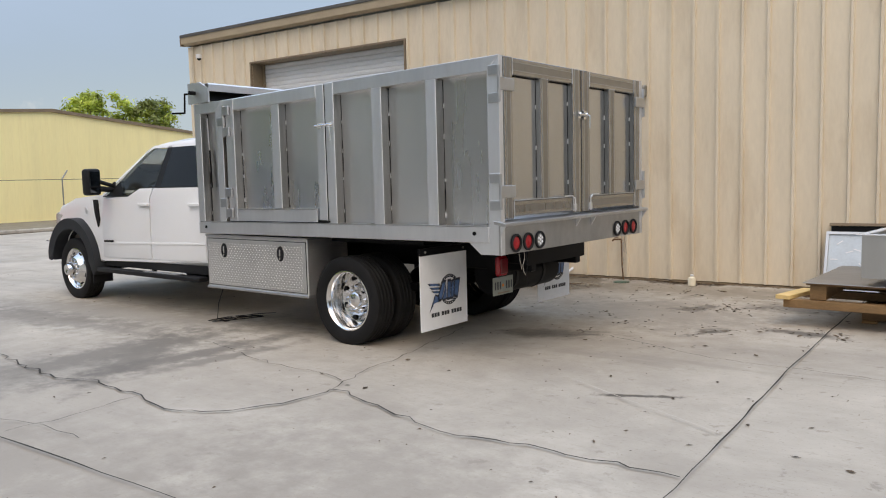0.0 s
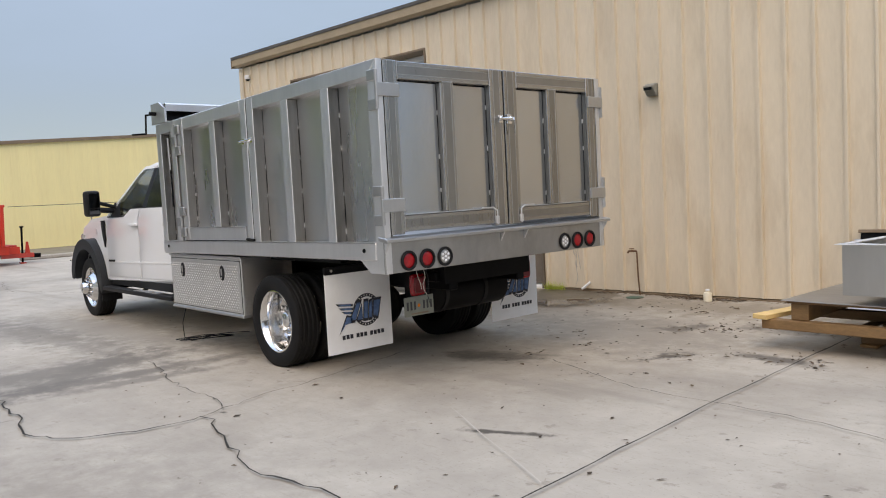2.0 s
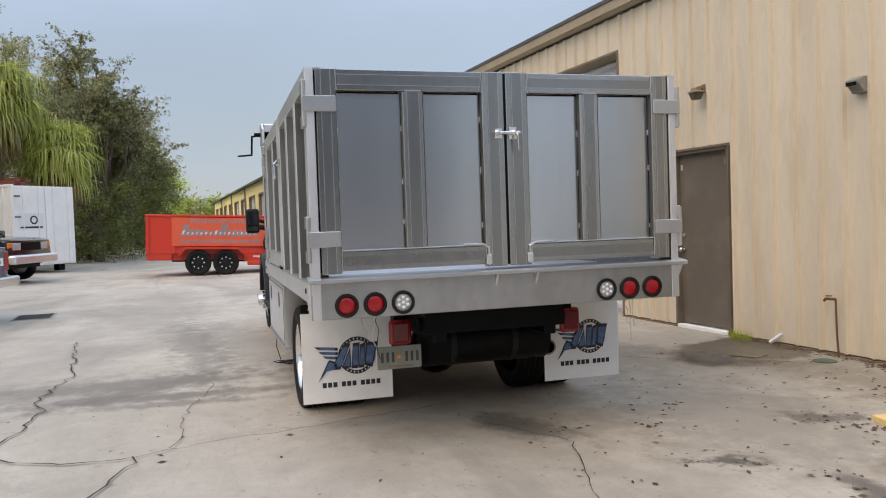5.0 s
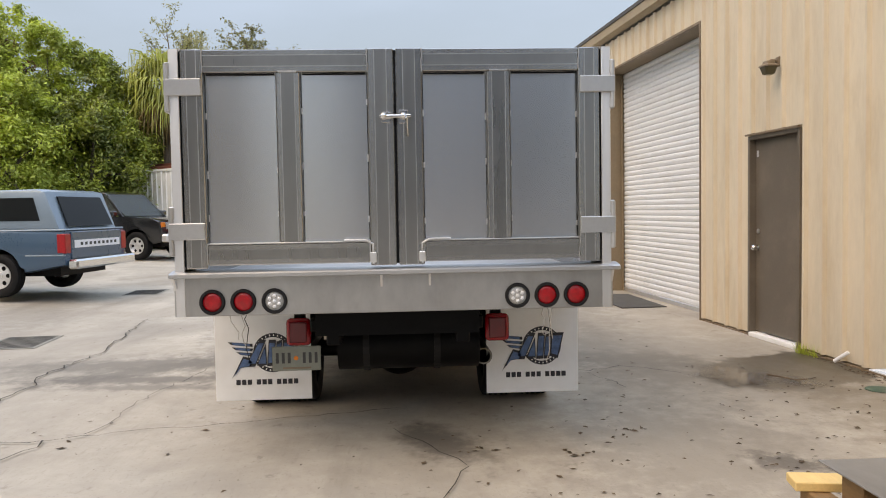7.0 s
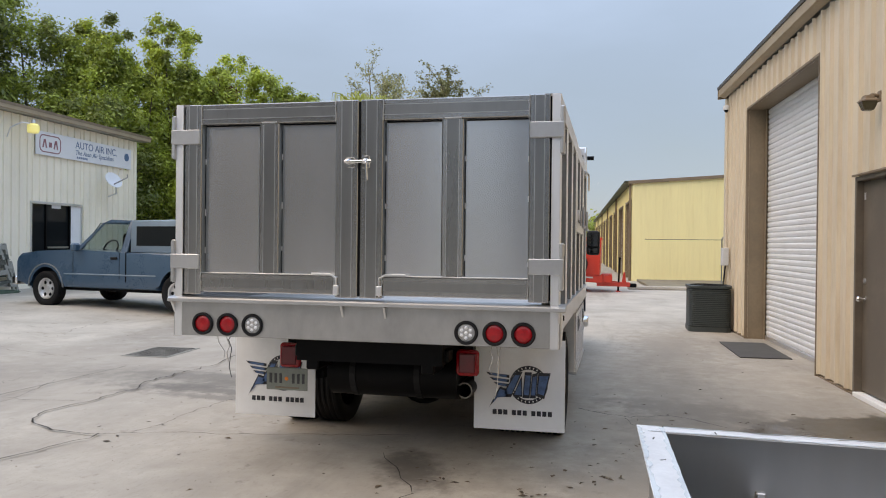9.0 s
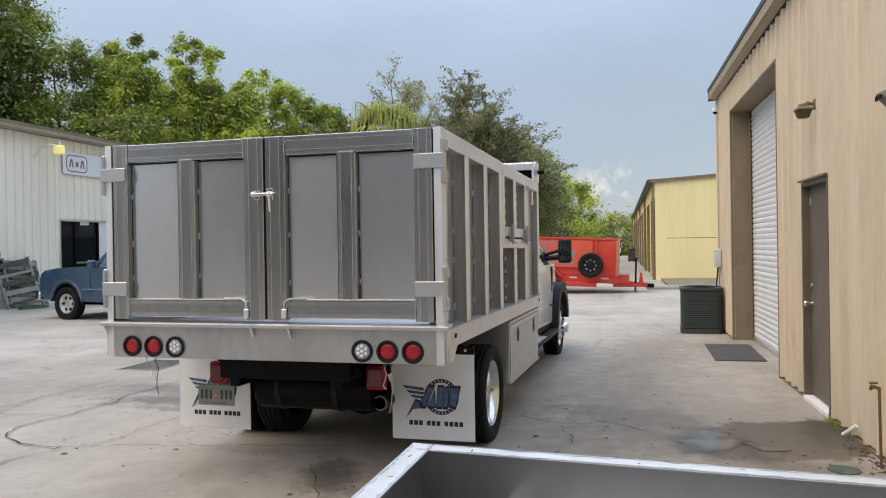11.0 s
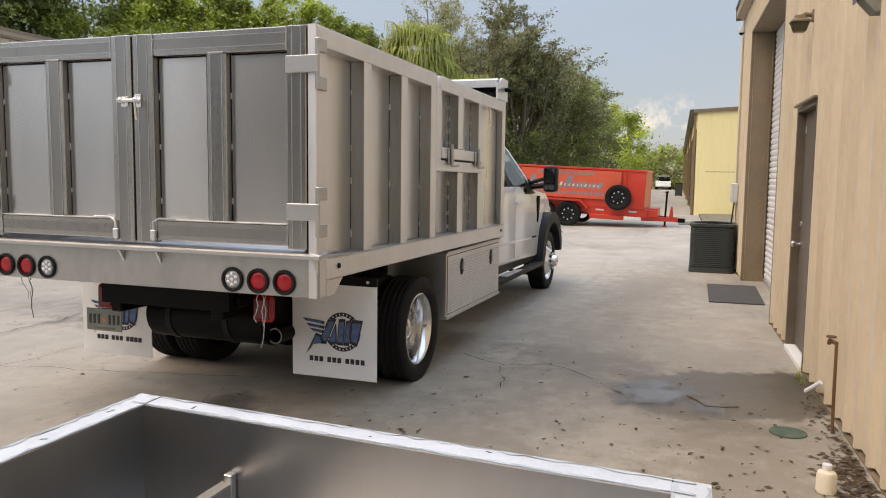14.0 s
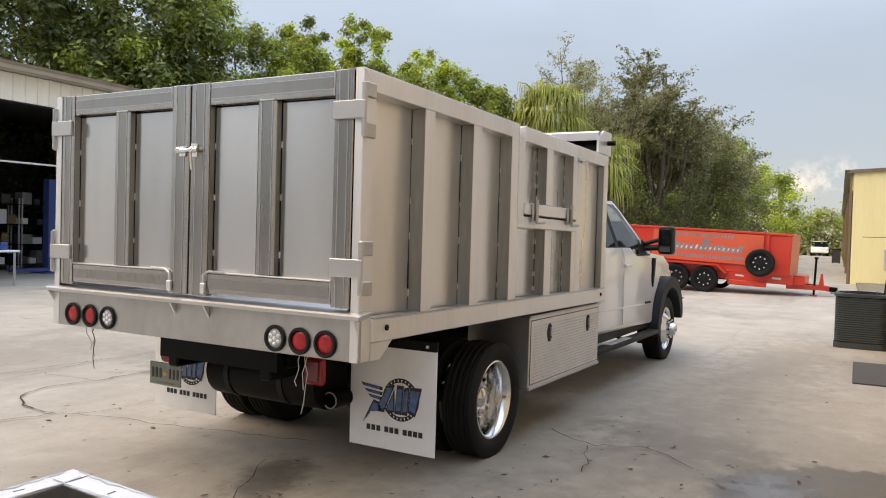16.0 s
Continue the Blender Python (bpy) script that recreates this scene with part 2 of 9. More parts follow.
def stain_mat(name, cx, cy, rx, ry, col, rough, amount, seed, turn=0.0):
    """A stain with a ragged, fading edge round a place on the ground."""
    m = bpy.data.materials.new(name)
    m.use_nodes = True
    n, l = m.node_tree.nodes, m.node_tree.links
    b = n["Principled BSDF"]
    b.inputs["Base Color"].default_value = (*col, 1)
    b.inputs["Roughness"].default_value = rough
    geo, mp = n.new("ShaderNodeNewGeometry"), n.new("ShaderNodeMapping")
    mp.vector_type = "TEXTURE"
    mp.inputs["Location"].default_value = (cx, cy, 0)
    mp.inputs["Rotation"].default_value = (0, 0, radians(turn))
    mp.inputs["Scale"].default_value = (rx, ry, 1)
    l.new(geo.outputs["Position"], mp.inputs["Vector"])
    ln = n.new("ShaderNodeVectorMath")
    ln.operation = "LENGTH"
    l.new(mp.outputs["Vector"], ln.inputs[0])
    nz = n.new("ShaderNodeTexNoise")
    nz.noise_dimensions = "4D"
    nz.inputs["W"].default_value = seed
    nz.inputs["Scale"].default_value, nz.inputs["Detail"].default_value, nz.inputs["Roughness"].default_value = 5.0, 8.0, 0.65
    l.new(geo.outputs["Position"], nz.inputs["Vector"])
    mad = n.new("ShaderNodeMath")
    mad.operation = "MULTIPLY_ADD"
    l.new(nz.outputs["Fac"], mad.inputs[0])
    mad.inputs[1].default_value = 1.7
    l.new(ln.outputs["Value"], mad.inputs[2])
    rg = n.new("ShaderNodeMapRange")
    rg.interpolation_type = "SMOOTHSTEP"
    rg.inputs["From Min"].default_value, rg.inputs["From Max"].default_value = 1.0, 1.75
    rg.inputs["To Min"].default_value, rg.inputs["To Max"].default_value = amount, 0.0
    l.new(mad.outputs[0], rg.inputs["Value"])
    l.new(rg.outputs["Result"], b.inputs["Alpha"])
    return m


def leaf_mat(name, col, var=0.32):
    """A leaf lets light through: half of it shines out at the other side."""
    m = bpy.data.materials.new(name)
    m.use_nodes = True
    n, l = m.node_tree.nodes, m.node_tree.links
    n.remove(n["Principled BSDF"])
    geo, nz, ad = n.new("ShaderNodeNewGeometry"), n.new("ShaderNodeTexNoise"), n.new("ShaderNodeMath")
    nz.inputs["Scale"].default_value = 0.45
    l.new(geo.outputs["Position"], nz.inputs["Vector"])
    ad.operation = "MULTIPLY_ADD"
    l.new(geo.outputs["Random Per Island"], ad.inputs[0])
    ad.inputs[1].default_value = 0.55
    l.new(nz.outputs["Fac"], ad.inputs[2])
    ramp = n.new("ShaderNodeValToRGB")
    e = ramp.color_ramp.elements
    e[0].position, e[1].position = 0.40, 1.1
    e[0].color = (*[c * (1 - var) for c in col], 1)
    e[1].color = (col[0] * (1 + var * 1.3), col[1] * (1 + var), col[2] * (1 + var * 0.8), 1)
    l.new(ad.outputs[0], ramp.inputs["Fac"])
    d, t, g, m1, m2 = [n.new(k) for k in ("ShaderNodeBsdfDiffuse", "ShaderNodeBsdfTranslucent", "ShaderNodeBsdfGlossy", "ShaderNodeMixShader", "ShaderNodeMixShader")]
    l.new(ramp.outputs["Color"], d.inputs["Color"])
    l.new(ramp.outputs["Color"], t.inputs["Color"])
    g.inputs["Roughness"].default_value = 0.45
    m1.inputs[0].default_value, m2.inputs[0].default_value = 0.42, 0.045
    l.new(d.outputs[0], m1.inputs[1])
    l.new(t.outputs[0], m1.inputs[2])
    l.new(m1.outputs[0], m2.inputs[1])
    l.new(g.outputs[0], m2.inputs[2])
    l.new(m2.outputs[0], n["Material Output"].inputs["Surface"])
    return m


def brushed(mat, amount):
    """Brush lines across a sheet: its reflections are drawn out upwards."""
    n, l = mat.node_tree.nodes, mat.node_tree.links
    t = n.new("ShaderNodeTangent")
    t.direction_type, t.axis = "RADIAL", "Z"
    b = n["Principled BSDF"]
    b.inputs["Anisotropic"].default_value, b.inputs["Anisotropic Rotation"].default_value = amount, 0.25
    l.new(t.outputs["Tangent"], b.inputs["Tangent"])


def glass_mat(name, tint, rough=0.03, clear=0.75):
    m = bpy.data.materials.new(name)
    m.use_nodes = True
    n, l = m.node_tree.nodes, m.node_tree.links
    b = n["Principled BSDF"]
    b.inputs["Base Color"].default_value = (*tint, 1)
    b.inputs["Roughness"].default_value = rough
    b.inputs["Transmission Weight"].default_value = clear
    b.inputs["IOR"].default_value = 1.2
    b.inputs["Specular IOR Level"].default_value = 0.4
    return m


def lamp_mat(name, col, strength):
    m = bpy.data.materials.new(name)
    m.use_nodes = True
    b = m.node_tree.nodes["Principled BSDF"]
    b.inputs["Base Color"].default_value = (*col, 1)
    b.inputs["Emission Color"].default_value = (*col, 1)
    b.inputs["Emission Strength"].default_value = strength
    return m


ALU = pbr("brushed_aluminium", (0.76, 0.76, 0.765), 0.42, 1.0, 0.07, 1.3, 9.0, 0.05, (3, 3, 0.5), 0.14, rand=0.25)
# dark tones of the unseen walls that the gates reflect
UNSEEN_BROWN = pbr("brown_unseen_wall", (0.14, 0.118, 0.095), 0.8, 0.0, 0.15)
UNSEEN_GREY = pbr("grey_unseen_wall", (0.15, 0.156, 0.165), 0.8, 0.0, 0.15)
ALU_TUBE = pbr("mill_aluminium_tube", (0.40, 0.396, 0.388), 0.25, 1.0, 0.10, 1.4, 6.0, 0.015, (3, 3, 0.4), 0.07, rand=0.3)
# shade on the recessed tube sides, put into a darker base colour
ALU_FLANK_SHADE = pbr("tube_flank_shade", (0.30, 0.295, 0.285), 0.32, 1.0, 0.25, 1.6, 12.0, 0.08, (3, 3, 0.4), 0.16, rand=0.3)
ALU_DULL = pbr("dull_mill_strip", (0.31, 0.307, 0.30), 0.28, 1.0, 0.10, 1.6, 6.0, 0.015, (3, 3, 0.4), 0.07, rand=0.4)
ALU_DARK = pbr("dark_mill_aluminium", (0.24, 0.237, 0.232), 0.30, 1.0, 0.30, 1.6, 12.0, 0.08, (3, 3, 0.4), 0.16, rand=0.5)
# one sheet metal in two tones: sides lightened, gates darkened for their lighting
ALU_SHEET_LIT = pbr("aluminium_sheet_lit", (0.76, 0.75, 0.735), 0.30, 1.0, 0.03, 0.8, 3.0, 0.04, (2.2, 2.2, 0.35), 0.2, rand=0.3, bdist=0.02)
GATE_SHEET_SHADED = pbr("gate_sheet_shaded", (0.535, 0.545, 0.555), 0.24, 1.0, 0.08, 0.8, 3.0, 0.0, (2.2, 2.2, 0.35), 0.05, rand=0.45, bdist=0.02)
brushed(GATE_SHEET_SHADED, 0.75)
BIN_SHEET = pbr("bin_aluminium_sheet", (0.47, 0.467, 0.46), 0.34, 1.0, 0.10, 0.9, 6.0, 0.02, (2.0, 2.0, 0.5), 0.14, rand=0.15, bdist=0.02)
ALU_SILL = pbr("bare_aluminium_sill", (0.43, 0.425, 0.415), 0.42, 1.0, 0.22, 0.7, 5.0, 0.06, (1.0, 2.2, 1.2), 0.2, dirt=(0.25, 0.235, 0.215), dirt_amt=0.35, dirt_scale=2.2, bdist=0.01)
ALU_BRIGHT = pbr("bright_aluminium", (0.52, 0.52, 0.52), 0.38, 1.0, 0.08, 4.0, 50.0, 0.06, rand=0.15)
ALU_SAND = pbr("sanded_aluminium", (0.72, 0.73, 0.74), 0.55, 0.6, 0.12, 6.0, 60.0, 0.1)
PLATE = pbr("diamond_plate", (0.68, 0.67, 0.65), 0.38, 1.0, 0.1, 4.0, 60.0, 0.05)
CHROME = pbr("polished_metal", (0.74, 0.74, 0.74), 0.15, 1.0, 0.05, 6.0, 40.0, 0.02, rvar=0.06)
WHITE_PAINT = pbr("white_car_paint", (0.78, 0.79, 0.80), 0.32, 0.0, 0.03, 1.0, 60.0, 0.01, coat=0.5)
BLACK_PLASTIC = pbr("black_plastic", (0.011, 0.011, 0.012), 0.55, 0.0, 0.3, 8.0, 120.0, 0.1, spec=0.22)
FLARE = pbr("grey_black_flare", (0.022, 0.024, 0.027), 0.6, 0.0, 0.2, 8.0, 120.0, 0.1, spec=0.22)
RUBBER = pbr("tyre_rubber", (0.009, 0.009, 0.0095), 0.72, 0.0, 0.35, 5.0, 60.0, 0.15, dirt=(0.035, 0.033, 0.03), dirt_amt=0.25, dirt_scale=3.0, spec=0.22)
CHASSIS = pbr("chassis_black", (0.004, 0.004, 0.0045), 0.42, 0.0, 0.4, 6.0, 50.0, 0.15, dirt=(0.010, 0.0095, 0.009), dirt_amt=0.3, dirt_scale=3.0, spec=0.10)
GLASS = glass_mat("tinted_glass", (0.17, 0.20, 0.195))
CLEAR_GLASS = glass_mat("clear_glass", (0.60, 0.66, 0.64), 0.02, 1.0)
CAB_GLASS = glass_mat("dark_tinted_glass", (0.42, 0.46, 0.44), clear=1.0)
GLASS_DARK = pbr("dark_glass", (0.010, 0.012, 0.013), 0.05, 0.0, 0.1, 3.0, 30.0, 0.0, rvar=0.02, spec=0.15)
MIRROR = pbr("dark_mirror_glass", (0.10, 0.105, 0.11), 0.06, 1.0, 0.02, 3.0, 20.0, 0.0, rvar=0.02)
FLAP = pbr("white_rubber_flap", (0.74, 0.75, 0.75), 0.5, 0.0, 0.06, 3.0, 40.0, 0.05, dirt=(0.45, 0.43, 0.40), dirt_amt=0.25, dirt_scale=2.5)
INK = pbr("black_print", (0.02, 0.02, 0.025), 0.6, 0.0, 0.1)
INK_BLUE = pbr("blue_print", (0.055, 0.115, 0.24), 0.5, 0.0, 0.6, 22.0, 90.0, 0.0)
RED_LENS = pbr("red_lens", (0.34, 0.003, 0.008), 0.3, 0.0, 0.5, 34.0, 130.0, 0.3, coat=0.15)
STOP_LENS = pbr("stop_lamp_lens", (0.30, 0.004, 0.010), 0.25, 0.0, 0.25, 30.0, 160.0, 0.2, coat=0.2)
RED_DARK = pbr("dark_red_lens", (0.14, 0.005, 0.010), 0.3, 0.0, 0.25, 12.0, 90.0, 0.3, coat=0.15)
CLEAR_LENS = pbr("clear_lens", (0.36, 0.36, 0.35), 0.2, 0.0, 0.3, 40.0, 140.0, 0.5, coat=0.6)
PLATE_SIGN = pbr("licence_plate", (0.20, 0.21, 0.175), 0.5, 0.0, 0.15, 10.0, 60.0, 0.05)
WIRE = pbr("grey_wire", (0.35, 0.33, 0.30), 0.5)
SEAT = pbr("dark_seat", (0.03, 0.03, 0.032), 0.8)
TAN = pbr("tan_ribbed_steel", (0.66, 0.57, 0.44), 0.50, 0.0, 0.10, 0.9, 14.0, 0.05, (2.2, 2.2, 0.5), 0.1,
          dirt=(0.45, 0.345, 0.225), dirt_amt=0.45, dirt_scale=1.3, rand=0.10)
TAN_PALE = pbr("cream_ribbed_steel", (0.87, 0.80, 0.665), 0.5, 0.0, 0.08, 0.9, 14.0, 0.05, (2, 2, 0.5), 0.1,
               dirt=(0.62, 0.53, 0.40), dirt_amt=0.22, dirt_scale=1.0, rand=0.08)
TRIM_BROWN = pbr("brown_trim", (0.20, 0.145, 0.095), 0.55, 0.0, 0.2, 2.0, 30.0, 0.08, dirt=(0.32, 0.25, 0.17), dirt_amt=0.4, dirt_scale=3.0)
JAMB = pbr("brown_jamb", (0.23, 0.175, 0.115), 0.6, 0.0, 0.2, 2.0, 25.0, 0.08, dirt=(0.12, 0.09, 0.06), dirt_amt=0.4)
DOOR_BROWN = pbr("brown_painted_door", (0.135, 0.11, 0.085), 0.5, 0.0, 0.15, 2.0, 40.0, 0.06, dirt=(0.22, 0.18, 0.14), dirt_amt=0.35, dirt_scale=2.0)
SHUTTER = pbr("white_roll_up_door", (0.74, 0.75, 0.76), 0.5, 0.0, 0.08, 1.5, 30.0, 0.05, dirt=(0.42, 0.41, 0.40), dirt_amt=0.3, dirt_scale=1.5)
YELLOW = pbr("yellow_ribbed_steel", (0.90, 0.775, 0.40), 0.55, 0.0, 0.06, 0.5, 6.0, 0.04, (3, 3, 0.3), rand=0.06, dirt=(0.78, 0.63, 0.30), dirt_amt=0.35, dirt_scale=0.9)
GREEN_TRIM = pbr("dark_green_trim", (0.06, 0.08, 0.06), 0.5)
ROOF = pbr("metal_roof", (0.45, 0.44, 0.42), 0.5, 0.3)
CONCRETE = concrete_mat("worn_concrete")
ASPHALT_EDGE = pbr("dirt_strip", (0.20, 0.17, 0.12), 0.9, 0.0, 0.35, 2.0, 30.0, 0.6)
CHALK = pbr("chalk_dust", (0.44, 0.405, 0.352), 0.9, 0.0, 0.12)
CRACK = pbr("crack_shadow", (0.03, 0.027, 0.023), 0.95, 0.0, 0.4, 6.0, 60.0, 0.3)
DEBRIS = pbr("dead_leaves", (0.085, 0.056, 0.034), 0.85, 0.0, 0.4, 6.0, 60.0, 0.2, island=0.9)
WOOD = pbr("raw_pine", (0.27, 0.155, 0.068), 0.7, 0.0, 0.3, 3.0, 30.0, 0.25, (1, 4, 4), rand=0.4)
WOOD_PALE = pbr("fresh_pine", (0.66, 0.46, 0.20), 0.65, 0.0, 0.18, 3.0, 30.0, 0.2, (1, 4, 4), rand=0.2)
WOOD_DARK = pbr("dark_stained_wood", (0.075, 0.05, 0.036), 0.75, 0.0, 0.3, 3.0, 30.0, 0.2, (1, 4, 4), rand=0.3)
WOOD_OLD = pbr("weathered_wood", (0.18, 0.105, 0.052), 0.8, 0.0, 0.3, 3.0, 30.0, 0.3, (1, 4, 4), rand=0.4)
AC_GREY = pbr("dark_green_grey_ac", (0.034, 0.043, 0.042), 0.55, 0.0, 0.2)
MAT_GREY = pbr("grey_mat", (0.07, 0.068, 0.065), 0.9, 0.0, 0.25, 4.0, 60.0, 0.4)
TRAILER_RED = pbr("orange_red_paint", (0.62, 0.040, 0.020), 0.38, 0.0, 0.08, 1.0, 30.0, 0.03, coat=0.2)
TRAILER_SIGN = pbr("orange_sign_sheet", (0.70, 0.105, 0.05), 0.45, 0.0, 0.08)
LETTER_GREY = pbr("grey_lettering", (0.24, 0.22, 0.24), 0.5)
LETTER_PALE = pbr("pale_lettering", (0.62, 0.58, 0.56), 0.5)
BLUE_PAINT = pbr("blue_car_paint", (0.036, 0.082, 0.135), 0.28, 0.1, 0.08, 1.0, 40.0, 0.01, coat=0.5)
SHELL_BLUE = pbr("pale_blue_shell", (0.19, 0.26, 0.32), 0.3, 0.2, 0.08, 1.0, 40.0, 0.01, coat=0.4)
BLACK_PAINT = pbr("black_car_paint", (0.012, 0.012, 0.013), 0.2, 0.0, 0.1, 1.0, 40.0, 0.0, coat=0.6)
CONTAINER = pbr("white_container_paint", (0.84, 0.84, 0.82), 0.5, 0.0, 0.08, 1.0, 20.0, 0.05, dirt=(0.42, 0.36, 0.30), dirt_amt=0.3)
RUST = pbr("rusty_steel", (0.16, 0.045, 0.028), 0.8, 0.0, 0.4, 3.0, 30.0, 0.4)
SIGN_WHITE = pbr("white_sign", (0.74, 0.75, 0.77), 0.4, 0.0, 0.04)
SIGN_BLUE = pbr("blue_sign_letters", (0.07, 0.14, 0.26), 0.5)
SIGN_RED = pbr("red_sign_letters", (0.30, 0.12, 0.14), 0.5)
BARK = pbr("tree_bark", (0.13, 0.10, 0.075), 0.9, 0.0, 0.35, 3.0, 30.0, 0.6, (1, 1, 0.3))
LEAF = leaf_mat("leaf_green", (0.31, 0.39, 0.078))
LEAF_BRIGHT = leaf_mat("leaf_bright_green", (0.46, 0.56, 0.11))
LEAF_DARK = leaf_mat("leaf_dark_green", (0.185, 0.235, 0.068))
LEAF_PALE = leaf_mat("leaf_grey_green", (0.31, 0.325, 0.17))
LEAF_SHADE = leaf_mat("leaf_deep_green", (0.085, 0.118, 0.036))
LEAF_OLIVE = leaf_mat("leaf_olive", (0.155, 0.165, 0.075))
LEAF_BROWN = leaf_mat("leaf_rust_brown", (0.20, 0.095, 0.045))
FROND = leaf_mat("palm_frond", (0.38, 0.43, 0.12))
FROND_DRY = leaf_mat("dry_palm_frond", (0.30, 0.22, 0.11))
# the workshop's dimness is put into this dark base colour
ROOM_SHADE = pbr("workshop_wall_shade", (0.10, 0.095, 0.09), 0.85)
BLUE_TARP = pbr("blue_tarp", (0.03, 0.07, 0.22), 0.45)
CREAM_PLASTIC = pbr("cream_plastic", (0.72, 0.66, 0.52), 0.5, 0.0, 0.08)
FRAME_DARK = pbr("mossy_dark_wood", (0.05, 0.055, 0.045), 0.85, 0.0, 0.4, 4.0, 40.0, 0.4, dirt=(0.16, 0.15, 0.12), dirt_amt=0.4, dirt_scale=5.0)
FRAME_EDGE = pbr("grey_weathered_wood", (0.25, 0.245, 0.215), 0.85, 0.0, 0.3, 4.0, 40.0, 0.3)
GREEN_LID = pbr("green_lid", (0.055, 0.10, 0.07), 0.8, 0.0, 0.3, 6.0, 40.0, 0.2, dirt=(0.16, 0.14, 0.11), dirt_amt=0.7, dirt_scale=9.0)
LAMP_YELLOW = lamp_mat("lit_yellow_lamp", (0.80, 0.76, 0.30), 0.35)
FILM = pbr("pale_blue_film", (0.50, 0.57, 0.62), 0.25, 0.0, 0.15, 6.0, 40.0, 0.2)
FASCIA = pbr("tan_brown_fascia", (0.36, 0.285, 0.195), 0.55, 0.0, 0.15, 2.0, 30.0, 0.06)
ROOF_EDGE = pbr("dark_roof_edge", (0.09, 0.088, 0.085), 0.6, 0.0, 0.3, 4.0, 40.0, 0.2)
RUSTY_PIPE = pbr("rusty_pipe", (0.15, 0.075, 0.035), 0.75, 0.0, 0.4, 9.0, 60.0, 0.3)
LAMP_GLASS = pbr("amber_lamp_glass", (0.075, 0.062, 0.032), 0.25, 0.0, 0.3)
ORANGE_LENS = pbr("orange_lens", (0.75, 0.20, 0.03), 0.25)


# ---- building blocks ----
def finish(name, bm, mat, smooth=False):
    me = bpy.data.meshes.new(name)
    bmesh.ops.recalc_face_normals(bm, faces=bm.faces)
    bm.to_mesh(me)
    bm.free()
    me.materials.append(mat)
    if smooth:
        me.polygons.foreach_set("use_smooth", [True] * len(me.polygons))
        me.set_sharp_from_angle(angle=radians(35))
    return me


def thing(name, at, label, category, group="", kind=""):
    """An empty at a thing's base; its parts are given in world places."""
    ob = new(name)
    ob.empty_display_size = 0.2
    ob.matrix_world = at if isinstance(at, Matrix) else Matrix.Translation(at)
    return tagged(ob, label, category, group, kind)


def part(name, bm, material, parent, label="", smooth=False, local=False):
    """Links a bmesh as one mesh under a thing or a part. local: its places count from the thing's base."""
    ob = new(name, finish(name, bm, material, smooth))
    ob.parent = parent
    if not local and parent.parent is None and parent.type == "EMPTY":
        ob.matrix_parent_inverse = parent.matrix_basis.inverted()
    return tagged(ob, label)


def solid(name, bm, material, label, category="", kind="", group="", smooth=False, m=None):
    ob = new(name, finish(name, bm, material, smooth))
    if m is not None:
        ob.matrix_world = m
    return tagged(ob, label, category, group, kind)


def box(bm, x0, x1, y0, y1, z0, z1, bev=0.0, seg=1, m=None):
    made = bmesh.ops.create_cube(bm, size=1.0)["verts"]
    for v in made:
        v.co = Vector((x0 + (v.co.x + 0.5) * (x1 - x0), y0 + (v.co.y + 0.5) * (y1 - y0), z0 + (v.co.z + 0.5) * (z1 - z0)))
    if bev:
        edges = list({e for v in made for e in v.link_edges})
        made = bmesh.ops.bevel(bm, geom=edges, offset=bev, segments=seg, affect="EDGES", profile=0.5)["verts"]
    if m is not None:
        bmesh.ops.transform(bm, matrix=m, verts=made)
    return bm


def boxed(*a, **k):
    return box(bmesh.new(), *a, **k)


def prism(bm, outline, axis, a, b, bev=0.0, seg=2):
    """An outline of two coordinates, drawn out along the third axis from a to b."""
    def at(p, h):
        return {"x": (h, p[0], p[1]), "y": (p[0], h, p[1]), "z": (p[0], p[1], h)}[axis]
    low = [bm.verts.new(at(p, a)) for p in outline]
    top = [bm.verts.new(at(p, b)) for p in outline]
    faces = [bm.faces.new(low), bm.faces.new(list(reversed(top)))]
    k = len(low)
    for i in range(k):
        faces.append(bm.faces.new((low[i], top[i], top[(i + 1) % k], low[(i + 1) % k])))
    if bev:
        edges = [e for f in faces[:2] for e in f.edges]
        bmesh.ops.bevel(bm, geom=edges, offset=bev, segments=seg, affect="EDGES", profile=0.5)
    return bm


def rod(bm, p, q, r, n=10, r2=None):
    p, q = Vector(p), Vector(q)
    d = q - p
    m = Matrix.Translation((p + q) / 2) @ d.to_track_quat("Z", "Y").to_matrix().to_4x4()
    bmesh.ops.create_cone(bm, cap_ends=True, segments=n, radius1=r, radius2=r if r2 is None else r2, depth=d.length, matrix=m)
    return bm


def pipe(bm, points, r, n=8):
    for p, q in zip(points, points[1:]):
        rod(bm, p, q, r, n)
    for p in points[1:-1]:
        bmesh.ops.create_icosphere(bm, subdivisions=1, radius=r, matrix=Matrix.Translation(p))
    return bm


def lathe(bm, profile, m, n=40, closed=False):
    """Turns (radius, height) about z, then places it by m."""
    rings = []
    for r, h in profile:
        rings.append([bm.verts.new(m @ Vector((r * math.cos(2 * math.pi * i / n), r * math.sin(2 * math.pi * i / n), h))) for i in range(n)])
    pairs = list(zip(rings, rings[1:])) + ([(rings[-1], rings[0])] if closed else [])
    for a, b in pairs:
        for i in range(n):
            bm.faces.new((a[i], a[(i + 1) % n], b[(i + 1) % n], b[i]))
    return bm


